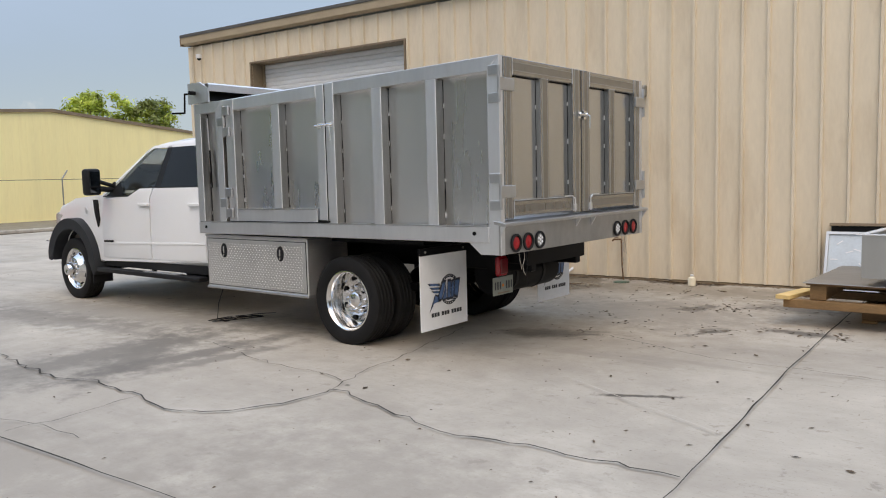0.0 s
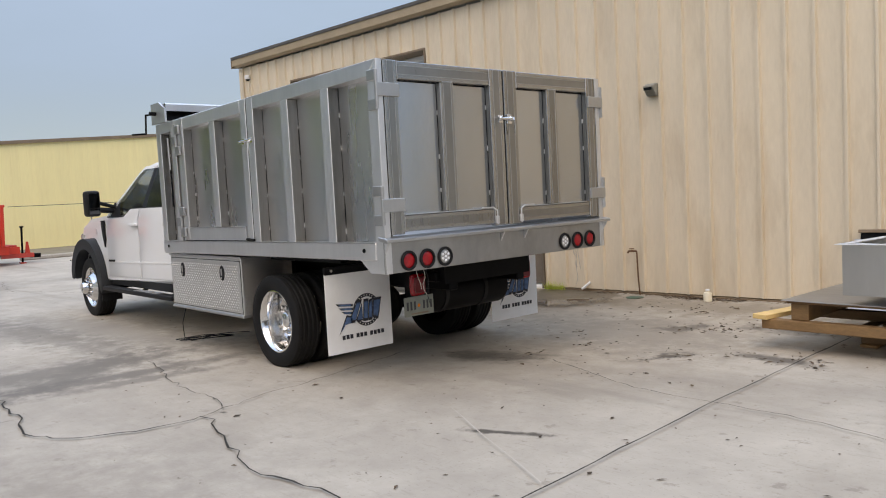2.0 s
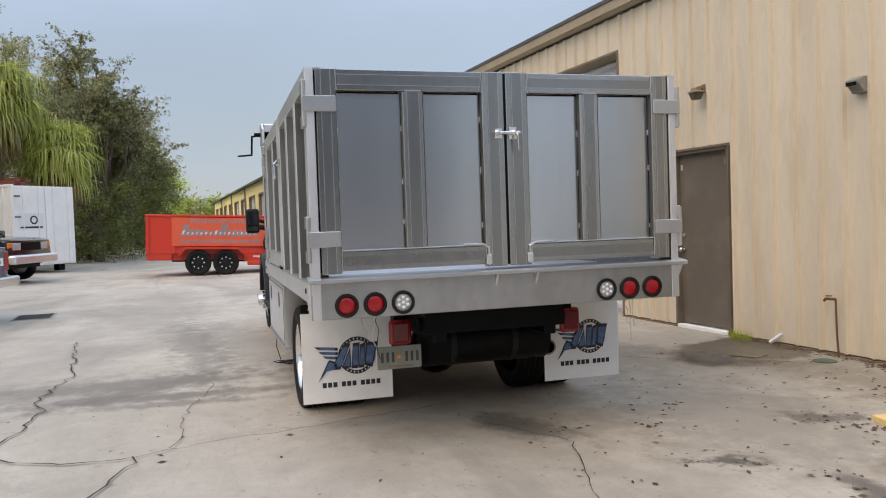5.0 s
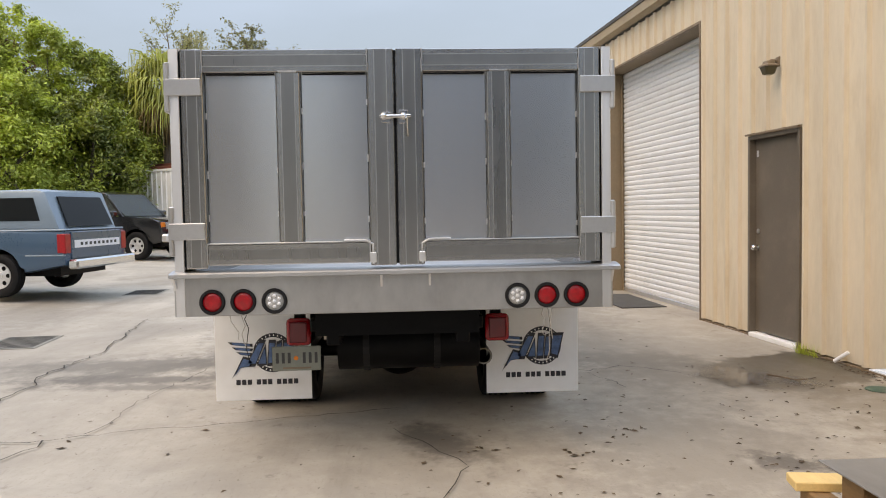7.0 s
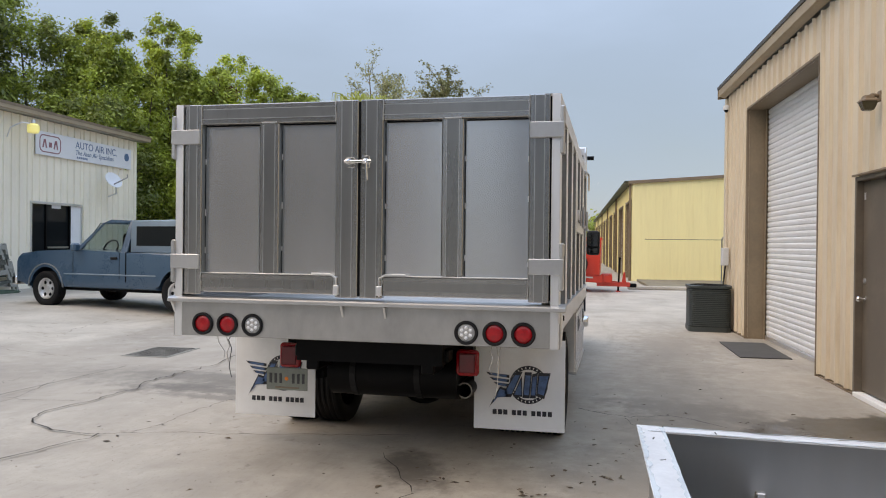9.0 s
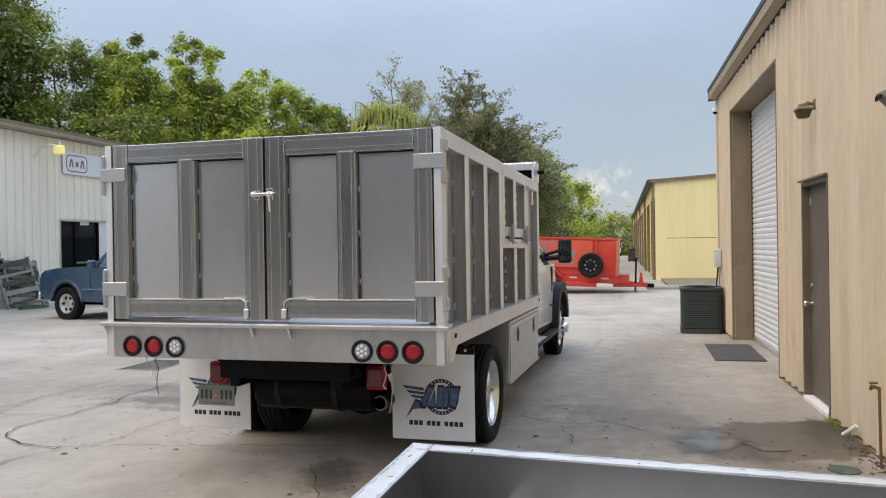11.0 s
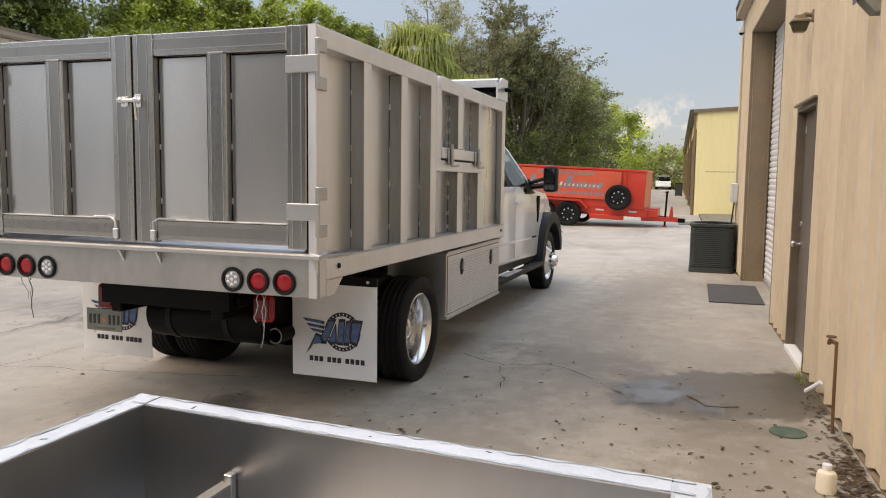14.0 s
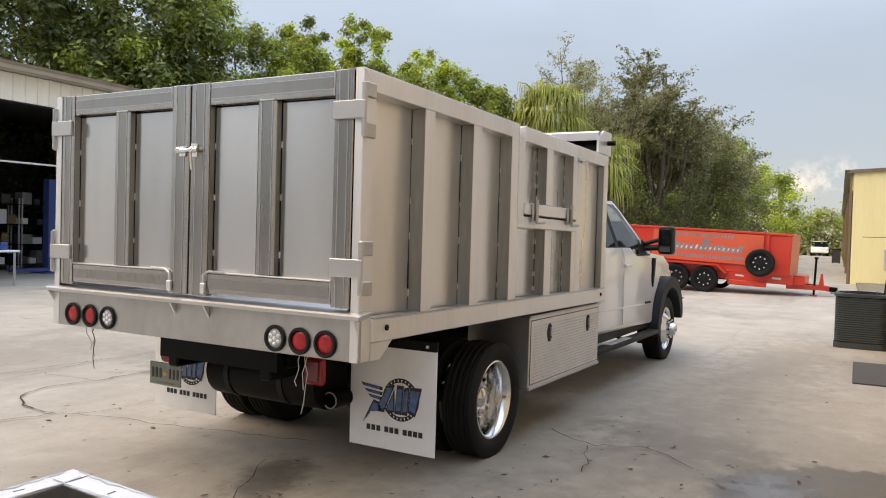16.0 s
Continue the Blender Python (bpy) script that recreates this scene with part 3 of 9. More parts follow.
def text_ob(name, body, size, m, mat, parent=None, thick=0.002, squeeze=1.0, label="", shear=0.0):
    cu = bpy.data.curves.new(name, "FONT")
    cu.body, cu.size, cu.extrude, cu.shear = body, size, thick, shear
    cu.align_x, cu.align_y = "CENTER", "CENTER"
    cu.materials.append(mat)
    tmp = bpy.data.objects.new(name, cu)
    scene.collection.objects.link(tmp)
    me = bpy.data.meshes.new_from_object(tmp.evaluated_get(bpy.context.evaluated_depsgraph_get()))
    bpy.data.objects.remove(tmp)
    bpy.data.curves.remove(cu)
    me.transform(m @ Matrix.Diagonal((squeeze, 1, 1, 1)))
    if not me.materials:
        me.materials.append(mat)
    ob = new(name, me)
    if parent is not None:
        ob.parent = parent
        if parent.parent is None and parent.type == "EMPTY":
            ob.matrix_parent_inverse = parent.matrix_basis.inverted()
    return tagged(ob, label)


# ---- ground ----
def gz(y):
    """The yard rises a little towards the buildings across."""
    t = min(1.0, max(0.0, (1.5 - y) / 5.0))
    return 0.15 * t * t * (3 - 2 * t)


def ground():
    bm = bmesh.new()
    xs = sorted({*range(-60, 21, 4), -900, -300, -120, 60, 200, 700})
    ys = sorted({*xs, *[1.5 - 0.25 * k for k in range(21)]})
    grid = [[bm.verts.new((x, y, gz(y))) for y in ys] for x in xs]
    for i in range(len(xs) - 1):
        for j in range(len(ys) - 1):
            bm.faces.new((grid[i][j], grid[i + 1][j], grid[i + 1][j + 1], grid[i][j + 1]))
    return solid("ground", bm, CONCRETE, "pale worn concrete yard with cracks and stains", "ground", "structure")


ground_ob = ground()


def ribbon(bm, points, w, z=0.003, jag=0.02, seed=1, step=0.10):
    """A narrow ragged strip along a line on the ground."""
    rnd = random.Random(seed)
    line = []
    for (x0, y0), (x1, y1) in zip(points, points[1:]):
        k = max(2, int(math.hypot(x1 - x0, y1 - y0) / step))
        for i in range(k):
            f = i / k
            line.append((x0 + (x1 - x0) * f + rnd.uniform(-jag, jag), y0 + (y1 - y0) * f + rnd.uniform(-jag, jag)))
    line.append(points[-1])
    rows = []
    for i, (x, y) in enumerate(line):
        ax, ay = line[max(0, i - 1)]
        bx, by = line[min(len(line) - 1, i + 1)]
        d = math.hypot(bx - ax, by - ay) or 1.0
        nx, ny = -(by - ay) / d, (bx - ax) / d
        h = w / 2 * rnd.uniform(0.45, 1.3)
        rows.append((bm.verts.new((x + nx * h, y + ny * h, z + gz(y))), bm.verts.new((x - nx * h, y - ny * h, z + gz(y)))))
    for a, b in zip(rows, rows[1:]):
        bm.faces.new((a[0], a[1], b[1], b[0]))


def cracks():
    main = [(-9.6, 2.6), (-7.03, 2.94), (-5.9, 2.85), (-5.31, 2.985), (-4.73, 2.925), (-4.3, 2.85), (-4.02, 2.97), (-3.76, 3.3), (-3.7, 3.83), (-2.97, 3.65),
            (-2.5, 3.53), (-2.1, 3.61), (-1.72, 3.63), (-1.14, 3.65)]
    near = [
        (main, 0.023, 0.035), ([(-3.7, 3.83), (-3.88, 4.2), (-3.97, 4.77), (-4.16, 5.5), (-4.3, 6.1)], 0.013, 0.03),
        ([(-3.85, 4.0), (-4.21, 4.09), (-4.71, 4.08), (-5.96, 4.3)], 0.012, 0.03),
        ([(-2.95, 6.48), (-1.9, 6.12), (-1.29, 6.1), (-0.6, 6.09), (-0.25, 5.99), (1.2, 5.9)], 0.010, 0.02),
        ([(-3.74, 6.08), (-3.3, 6.3), (-2.95, 6.48)], 0.010, 0.03),
        ([(-4.67, 2.0), (-4.68, 2.64), (-4.73, 2.92)], 0.010, 0.03),
    ]
    far = [
        ([(-8.53, -0.43), (-9.74, -0.87), (-10.93, -0.95)], 0.012, 0.05), ([(-9.16, -2.7), (-10.09, -3.12), (-10.72, -3.2)], 0.012, 0.05),
        ([(-7.2, -0.14), (-7.14, 0.57), (-6.94, 1.4)], 0.009, 0.04), ([(-4.0, 1.6), (-4.83, 1.53), (-5.6, 1.48)], 0.008, 0.04),
        ([(-4.16, 2.22), (-4.63, 2.25), (-5.62, 1.88)], 0.008, 0.03),
        ([(-5.6, 7.3), (-5.35, 7.75), (-5.55, 8.1), (-5.2, 8.5)], 0.016, 0.04), ([(-5.35, 7.75), (-4.7, 7.9)], 0.010, 0.03),
        ([(-13.0, 6.0), (-15.0, 5.2), (-17.5, 5.6)], 0.016, 0.06),
    ]
    for n, (pts, w, jag) in enumerate(near + far):
        bm = bmesh.new()
        ribbon(bm, pts, w * 0.62, 0.014 + 0.0004 * n, jag, n + 3)
        part("crack", bm, CRACK, ground_ob, "ragged dark crack in the concrete", local=True)
    for n, pts in enumerate((
            [(-1.05, -9.0), (-1.1, 3.5), (-1.28, 6.0), (-1.39, 8.3), (-1.45, 10.1)], [(-6.6, 2.05), (-4.6, 1.97), (-3.0, 2.06), (3.5, 2.25)],
            [(-24, -6), (-8.5, -4.4), (-1.1, -3.9)])):
        bm = bmesh.new()
        ribbon(bm, pts, 0.011 if n < 2 else 0.007, 0.0195 + 0.0003 * n, 0.006, n + 40, 0.25)
        part("slab_joint", bm, CRACK, ground_ob, "dark filled joint between concrete slabs", local=True)


cracks()
for _n, _p in enumerate(([(-2.5, 4.97), (-1.9, 4.68), (-1.2, 4.36)],)):
    _bm = bmesh.new()
    ribbon(_bm, _p, 0.007, 0.0225 + 0.0003 * _n, 0.004, 80 + _n, 0.2)
    part("chalk_line", _bm, CHALK, ground_ob, "faint pale chalk line on the concrete", local=True)


def stain(cx, cy, rx, ry, col, rough, amount, seed, label, turn=0.0, z=0.004, name="stain"):
    """A thin patch on the ground whose edge fades out."""
    k = 1.15 * max(rx, ry)
    bm = bmesh.new()
    n = 6
    grid = [[bm.verts.new((cx - k + 2 * k * i / n, cy - k + 2 * k * j / n, z + gz(cy - k + 2 * k * j / n))) for j in range(n + 1)] for i in range(n + 1)]
    for i in range(n):
        for j in range(n):
            bm.faces.new((grid[i][j], grid[i + 1][j], grid[i + 1][j + 1], grid[i][j + 1]))
    return part(name, bm, stain_mat(name, cx, cy, rx, ry, col, rough, amount, seed, turn), ground_ob, label, local=True)


stain(-5.02, 8.96, 0.52, 0.42, (0.17, 0.155, 0.14), 0.09, 0.80, 21, "shallow puddle reflecting the sky", 0, 0.012, "puddle")
stain(-4.75, 9.35, 0.30, 0.2, (0.17, 0.155, 0.14), 0.09, 0.50, 22, "shallow puddle reflecting the sky", 0, 0.0125, "puddle")


def debris():
    """Scattered leaf bits, thickest along the wall."""
    rnd = random.Random(21)
    verts, faces = [], []

    def bit(x, y, s):
        a, n = rnd.uniform(0, 6.28), len(verts)
        h = rnd.uniform(0.003, 0.008)
        thin = rnd.uniform(0.18, 0.6)
        for k, (r, dz) in enumerate(((1, 0.3), (thin, 1.0), (1, 0.25), (thin, 0.6))):
            b = a + k * math.pi / 2
            verts.append((x + r * s * math.cos(b), y + r * s * math.sin(b), 0.004 + gz(y) + h * dz * rnd.uniform(0.6, 1.4)))
        faces.append((n, n + 1, n + 2, n + 3))
    for _ in range(230):
        x = rnd.uniform(-5.2, 2.5)
        y = 10.05 - abs(rnd.gauss(0, 1.25)) + 0.05 * x
        bit(x, min(y, 10.3 + 0.05 * x), rnd.uniform(0.008, 0.026))
    for _ in range(170):
        bit(rnd.uniform(-4.6, 1.5), rnd.uniform(3.0, 9.6), rnd.uniform(0.006, 0.02))
    for _ in range(150):
        bit(rnd.uniform(-10, -1), rnd.uniform(-2, 9.4), rnd.uniform(0.008, 0.022))
    for _ in range(420):
        u = rnd.choice((rnd.gauss(4.2, 0.5), rnd.uniform(2.4, 9.0)))
        bit(-8.28 + u, 9.89 + 0.061 * u - abs(rnd.gauss(0, 0.06)), rnd.uniform(0.01, 0.03))
    for _ in range(45):
        bit(rnd.uniform(-4.2, 1.0), rnd.uniform(3.2, 9.3), rnd.uniform(0.018, 0.036))
    for _ in range(22):
        bit(rnd.uniform(-6.2, -4.3), rnd.uniform(7.4, 9.4), rnd.uniform(0.018, 0.04))
    # wet leaf clumps behind the truck, and a heap at the wall's foot
    for _ in range(50):
        x, y = rnd.uniform(-3.9, 0.3), 9.7 - 3.6 * rnd.random() ** 1.5
        for _ in range(rnd.choice((1, 2, 4, 9))):
            bit(x + rnd.gauss(0, 0.03), y + rnd.gauss(0, 0.07), rnd.uniform(0.008, 0.034))
    for cx, cy, sx, sy, n in ((-2.75, 8.25, 0.18, 0.16, 30), (-2.28, 7.15, 0.12, 0.14, 22), (-1.75, 7.45, 0.25, 0.10, 22), (-2.2, 8.9, 0.3, 0.2, 30), (-5.15, 8.78, 0.16, 0.10, 34)):
        for _ in range(n):
            bit(cx + rnd.gauss(0, sx), cy + rnd.gauss(0, sy), rnd.uniform(0.008, 0.03))
    for _ in range(300):
        f = rnd.random()
        x = -4.1 + 0.95 * f
        bit(x, 9.87 + 0.061 * (x + 8.28) - abs(rnd.gauss(0, 0.10)), rnd.uniform(0.012, 0.035))
    me = bpy.data.meshes.new("leaf_debris")
    me.from_pydata(verts, [], faces)
    me.materials.append(DEBRIS)
    return tagged(new("leaf_debris", me), "scattered dead leaf bits on the concrete", "debris", "", "stuff")


debris()


def stick():
    pts = [(-5.01, 9.20, 0.014), (-4.90, 9.27, 0.018), (-4.80, 9.33, 0.012), (-4.82, 9.45, 0.012), (-4.87, 9.54, 0.01)]
    bm = bmesh.new()
    for k, (p, q) in enumerate(zip(pts, pts[1:])):
        rod(bm, p, q, 0.007 - 0.001 * k, 6)
    solid("stick", bm, DEBRIS, "thin dark twig lying in the damp patch", "stick", smooth=True)


stick()


def grass_tuft(x, y, n, seed):
    rnd = random.Random(seed)
    bm = bmesh.new()
    for _ in range(n):
        a, r, h = rnd.uniform(0, 6.28), rnd.uniform(0, 0.12), rnd.uniform(0.04, 0.14)
        px, py = x + r * math.cos(a), y - abs(r * math.sin(a)) * 0.5
        dx, dy = rnd.uniform(-0.05, 0.05), rnd.uniform(-0.06, 0.01)
        v = [bm.verts.new(p) for p in ((px - 0.006, py, 0.0), (px + 0.006, py, 0.0), (px + dx, py + dy, h))]
        bm.faces.new(v)
    return solid("weed_tuft", bm, LEAF_BRIGHT, "small green weeds growing at the wall's foot", "weeds", "stuff")


for _s, (_x, _y, _n) in enumerate(((-5.95, 10.01, 70), (-5.78, 10.04, 30))):
    grass_tuft(_x, _y, _n, 60 + _s)

# ---- main building, in its own frame: u along the wall, v into the building ----
BFRAME = pose(-8.285, 9.938, 0, 0, 0, 3.5)
PITCH, RIB = 0.305, 0.040


def ribbed(width, height, z0=0.0, rib=RIB):
    """A steel sheet with trapezoid ribs, its outer face towards -v."""
    bm = bmesh.new()
    pts, x = [], 0.0
    while x < width - 1e-6:
        w = min(PITCH, width - x)
        pts += [(x, 0.0)]
        if w > 0.14:
            pts += [(x + 0.04, 0.0), (x + 0.052, -rib), (x + 0.080, -rib), (x + 0.092, 0.0)]
        x += w
    pts.append((width, 0.0))
    back = 0.006
    a = [[bm.verts.new((p, q + d, z)) for p, q in pts] for d in (0.0, back) for z in (z0, z0 + height)]
    for lo, hi in ((a[0], a[1]), (a[2], a[3])):
        for i in range(len(pts) - 1):
            bm.faces.new((lo[i], lo[i + 1], hi[i + 1], hi[i]))
    for lo, hi in ((a[0], a[2]), (a[1], a[3])):
        for i in range(len(pts) - 1):
            bm.faces.new((lo[i], lo[i + 1], hi[i + 1], hi[i]))
    for k in (0, -1):
        bm.faces.new((a[0][k], a[1][k], a[3][k], a[2][k]))
    return bm


def panel_wall(name, m, spans, material, label, rib=RIB):
    """A wall of single ribbed panels 0.915 m wide. spans: start, end, bottom, top."""
    root = tagged(new(name), label, "wall", "", "structure")
    root.matrix_world = m
    meshes = {}
    for u0, u1, z0, z1 in spans:
        u = u0
        while u < u1 - 0.01:
            w = round(min(0.915, u1 - u), 3)
            key = (w, round(z1 - z0, 3), round(z0, 3))
            if key not in meshes:
                meshes[key] = finish("panel", ribbed(w, z1 - z0, z0, rib), material)
            ob = new("panel", meshes[key])
            ob.parent, ob.location = root, (u, 0, 0)
            u += 0.915
    return root


EAVE = 4.22
GU0, GU1, GTOP = -3.70, -0.02, 3.715
DU0, DU1, DTOP = 1.185, 2.195, 2.20
CORNER, EAST = -5.5, 11.2
panel_wall("wall_south", BFRAME, [
    (CORNER, GU0, 0.03, EAVE), (GU0, GU1, GTOP, EAVE), (GU1, DU0, 0.03, EAVE), (DU0, DU1, DTOP + 0.03, EAVE), (DU1, EAST, 0.03, EAVE)],
    TAN, "tan ribbed steel wall with rust stains near its foot")
panel_wall("wall_west", BFRAME @ pose(CORNER, 14, 0, 0, 0, -90), [(0, 13.98, 0.03, EAVE + 0.3)], TAN, "tan ribbed steel end wall")
panel_wall("wall_end", BFRAME @ pose(EAST, 0.02, 0, 0, 0, 90), [(0, 13.9, 0.03, EAVE + 0.1)], TAN, "tan ribbed steel end wall")


def main_building():
    # backing and wall thickness
    bm = bmesh.new()
    for u0, u1, z0, z1 in ((CORNER + 0.01, GU0, 0, EAVE), (GU0, GU1, GTOP, EAVE), (GU1, DU0, 0, EAVE), (DU0, DU1, DTOP, EAVE), (DU1, EAST, 0, EAVE)):
        box(bm, u0, u1, 0.012, 0.30, z0, z1)
    solid("wall_backing", bm, JAMB, "brown steel framing behind the sheets", "wall", "structure", m=BFRAME)
    # roof, eave trim
    bm = bmesh.new()
    prism(bm, [(-0.13, EAVE + 0.14), (14.0, EAVE + 1.4), (14.0, EAVE + 1.5), (-0.13, EAVE + 0.225)], "x", CORNER - 0.10, EAST + 0.2)
    solid("roof_1", bm, ROOF, "low sloping metal roof", "roof", "structure", m=BFRAME)
    bm = bmesh.new()
    prism(bm, [(-0.030, EAVE + 0.03), (-0.115, EAVE + 0.06), (-0.145, EAVE + 0.06), (-0.15, EAVE + 0.185), (-0.132, EAVE + 0.185), (-0.13, EAVE + 0.14), (-0.030, EAVE + 0.13)], "x", CORNER - 0.12, EAST + 0.2)
    solid("trim_1", bm, FASCIA, "tan-brown fascia along the roof edge", "trim", "structure", m=BFRAME)
    bm = prism(bmesh.new(), [(-0.165, EAVE + 0.187), (-0.17, EAVE + 0.238), (-0.131, EAVE + 0.242), (-0.131, EAVE + 0.187)], "x", CORNER - 0.12, EAST + 0.2)
    solid("trim_6", bm, ROOF_EDGE, "dark metal roof edge over the fascia", "trim", "structure", m=BFRAME)
    bm = bmesh.new()
    prism(bm, [(-0.155, EAVE + 0.02), (-0.155, EAVE + 0.24), (14, EAVE + 1.52), (14, EAVE + 1.28)], "x", CORNER - 0.15, CORNER - 0.12)
    solid("trim_2", bm, TRIM_BROWN, "brown rake trim on the roof's end", "trim", "structure", m=BFRAME)
    bm = bmesh.new()
    box(bm, CORNER - 0.045, CORNER + 0.10, -0.040, -0.033, 0.0, EAVE)
    box(bm, CORNER - 0.045, CORNER - 0.038, -0.032, 0.14, 0.0, EAVE)
    solid("trim_3", bm, TAN, "tan corner trim", "trim", "structure", m=BFRAME)
    # thin brown strip draws the dark line along the wall's foot
    bm = boxed(CORNER - 0.02, GU0 - 0.031, -0.026, 0.009, 0.0, 0.012)
    box(bm, GU1 + 0.031, DU0 - 0.002, -0.026, 0.009, 0.0, 0.012)
    box(bm, DU1 + 0.002, EAST, -0.026, 0.009, 0.0, 0.012)
    solid("baseboard", bm, TRIM_BROWN, "thin brown strip along the wall's foot", "trim", "structure", m=BFRAME)
    # garage opening
    bm = bmesh.new()
    box(bm, GU0 - 0.03, GU0, -0.042, 0.012, 0.0, GTOP + 0.03)
    box(bm, GU1, GU1 + 0.03, -0.042, 0.012, 0.0, GTOP + 0.03)
    box(bm, GU0, GU1, -0.042, 0.012, GTOP, GTOP + 0.03)
    solid("door_frame", bm, TRIM_BROWN, "brown steel trim round the garage opening", "frame", "structure", m=BFRAME)
    root = thing("door_1", BFRAME @ Matrix.Translation((GU0, 0.30, 0)), "white corrugated roll-up garage door, closed", "garage door", kind="structure")
    slat_h, z, meshes = 0.083, 0.06, None
    zz = [0.0, 0.006, 0.016, 0.050, 0.072, 0.083]
    yy = [0.006, 0.004, -0.010, -0.017, -0.012, 0.006]
    bm = bmesh.new()
    lo = [[bm.verts.new((x, y, h)) for h, y in zip(zz, yy)] for x in (0.02, GU1 - GU0 - 0.02)]
    for i in range(5):
        bm.faces.new((lo[0][i], lo[1][i], lo[1][i + 1], lo[0][i + 1]))
    me = finish("slat", bm, SHUTTER)
    while z < GTOP:
        ob = new("slat", me)
        ob.parent, ob.location = root, (0, 0.0, z)
        z += slat_h
    part("bottom_bar", boxed(0.0, GU1 - GU0, -0.03, 0.03, 0.0, 0.06, 0.005), ALU, root, "grey bottom bar", local=True)
    for x in (0.0, GU1 - GU0 - 0.06):
        part("guide_rail", boxed(x, x + 0.06, -0.05, -0.035, 0.0, GTOP), JAMB, root, "", local=True)
    # side door
    root = thing("door_2", BFRAME @ Matrix.Translation((DU0, 0, 0)), "closed brown painted steel door with a round knob", "door", kind="structure")
    w = DU1 - DU0
    part("door_leaf", boxed(0.045, w - 0.045, 0.035, 0.08, 0.06, DTOP - 0.045, 0.004), DOOR_BROWN, root, "", local=True)
    bm = bmesh.new()
    box(bm, 0, 0.045, -0.036, 0.11, 0, DTOP, 0.004)
    box(bm, w - 0.045, w, -0.036, 0.11, 0, DTOP, 0.004)
    box(bm, 0.045, w - 0.045, -0.036, 0.11, DTOP - 0.045, DTOP, 0.004)
    part("frame", bm, DOOR_BROWN, root, "", local=True)
    part("drip_cap", boxed(-0.012, w + 0.012, -0.065, -0.037, DTOP + 0.002, DTOP + 0.020), TRIM_BROWN, root, "", local=True)
    part("threshold", boxed(0.045, w - 0.045, -0.05, 0.11, 0.0, 0.045, 0.005), CONTAINER, root, "worn pale threshold", local=True)
    bm = bmesh.new()
    lathe(bm, [(0.0, 0), (0.03, 0), (0.03, 0.008), (0.012, 0.012), (0.012, 0.04), (0.028, 0.045), (0.03, 0.065), (0.02, 0.078), (0.0, 0.08)], pose(0.11, 0.035, 0.98, 90), 16)
    part("door_knob", bm, CHROME, root, "bright round knob", True, True)
    bm = bmesh.new()
    lathe(bm, [(0.0, 0), (0.026, 0), (0.026, 0.012), (0.0, 0.014)], pose(0.11, 0.035, 1.16, 90), 16)
    part("deadbolt", bm, ALU, root, "", True, True)
    part("number_tag", boxed(w - 0.125, w - 0.085, 0.030, 0.034, 1.99, 2.06), ALU_SAND, root, "small pale tag", local=True)
    part("number_tag", boxed(0.075, 0.11, 0.030, 0.034, 1.97, 2.04), ALU_SAND, root, "small pale tag", local=True)


main_building()


def tapered(bm, levels):
    """A closed box with rounded sides through levels of z, half width, half depth and depth centre."""
    rings = []
    for z, hx, hy, cy in levels:
        rings.append([bm.verts.new((sx * hx * kx, cy + sy * hy * ky, z)) for sx, sy, kx, ky in (
            (-1, -1, 1, 0.7), (-1, -1, 0.7, 1), (1, -1, 0.7, 1), (1, -1, 1, 0.7), (1, 1, 1, 0.7), (1, 1, 0.7, 1), (-1, 1, 0.7, 1), (-1, 1, 1, 0.7))])
    for p, q in zip(rings, rings[1:]):
        for i in range(8):
            bm.faces.new((p[i], p[(i + 1) % 8], q[(i + 1) % 8], q[i]))
    bm.faces.new(rings[0]), bm.faces.new(list(reversed(rings[-1])))
    return bm


def wall_lamp(u, z, kind):
    root = thing("wall_lamp", BFRAME @ Matrix.Translation((u, -0.03, z)) @ Matrix.Scale(0.66 if kind else 1.0, 4), "bronze wall lamp with a cloudy tapered glass on the ribbed wall" if kind else "small grey wedge wall light on the ribbed wall", "lamp")
    if kind:
        part("back_plate", boxed(-0.055, 0.055, -0.03, 0.02, 0.02, 0.17, 0.015, 2), TRIM_BROWN, root, local=True)
        part("arm", pipe(bmesh.new(), [(0, -0.02, 0.10), (0, -0.11, 0.115), (0, -0.15, 0.09)], 0.026, 10), TRIM_BROWN, root, "", True, True)
        part("neck", tapered(bmesh.new(), [(0.055, 0.085, 0.075, -0.165), (0.10, 0.075, 0.065, -0.165)]), TRIM_BROWN, root, "brown ballast box", local=True)
        part("hood", tapered(bmesh.new(), [(0.015, 0.128, 0.118, -0.165), (0.03, 0.128, 0.118, -0.165), (0.054, 0.10, 0.09, -0.165)]), TRIM_BROWN, root, "brown hood", local=True)
        part("glass_bowl", tapered(bmesh.new(), [(-0.105, 0.06, 0.055, -0.165), (-0.09, 0.08, 0.072, -0.165), (0.014, 0.115, 0.105, -0.165)]), LAMP_GLASS, root, "cloudy amber glass", local=True)
    else:
        bm = bmesh.new()
        prism(bm, [(0.02, -0.075), (-0.035, -0.075), (-0.12, 0.02), (-0.12, 0.04), (-0.035, 0.075), (0.02, 0.075)], "x", -0.07, 0.07, 0.006, 1)
        part("housing", bm, FRAME_EDGE, root, local=True)
        part("lens", boxed(-0.055, 0.055, -0.128, -0.121, 0.0, 0.035, m=pose(0, 0, -0.012)), GLASS_DARK, root, local=True)


wall_lamp(1.80, 2.84, 1)
wall_lamp(4.0, 2.565, 0)


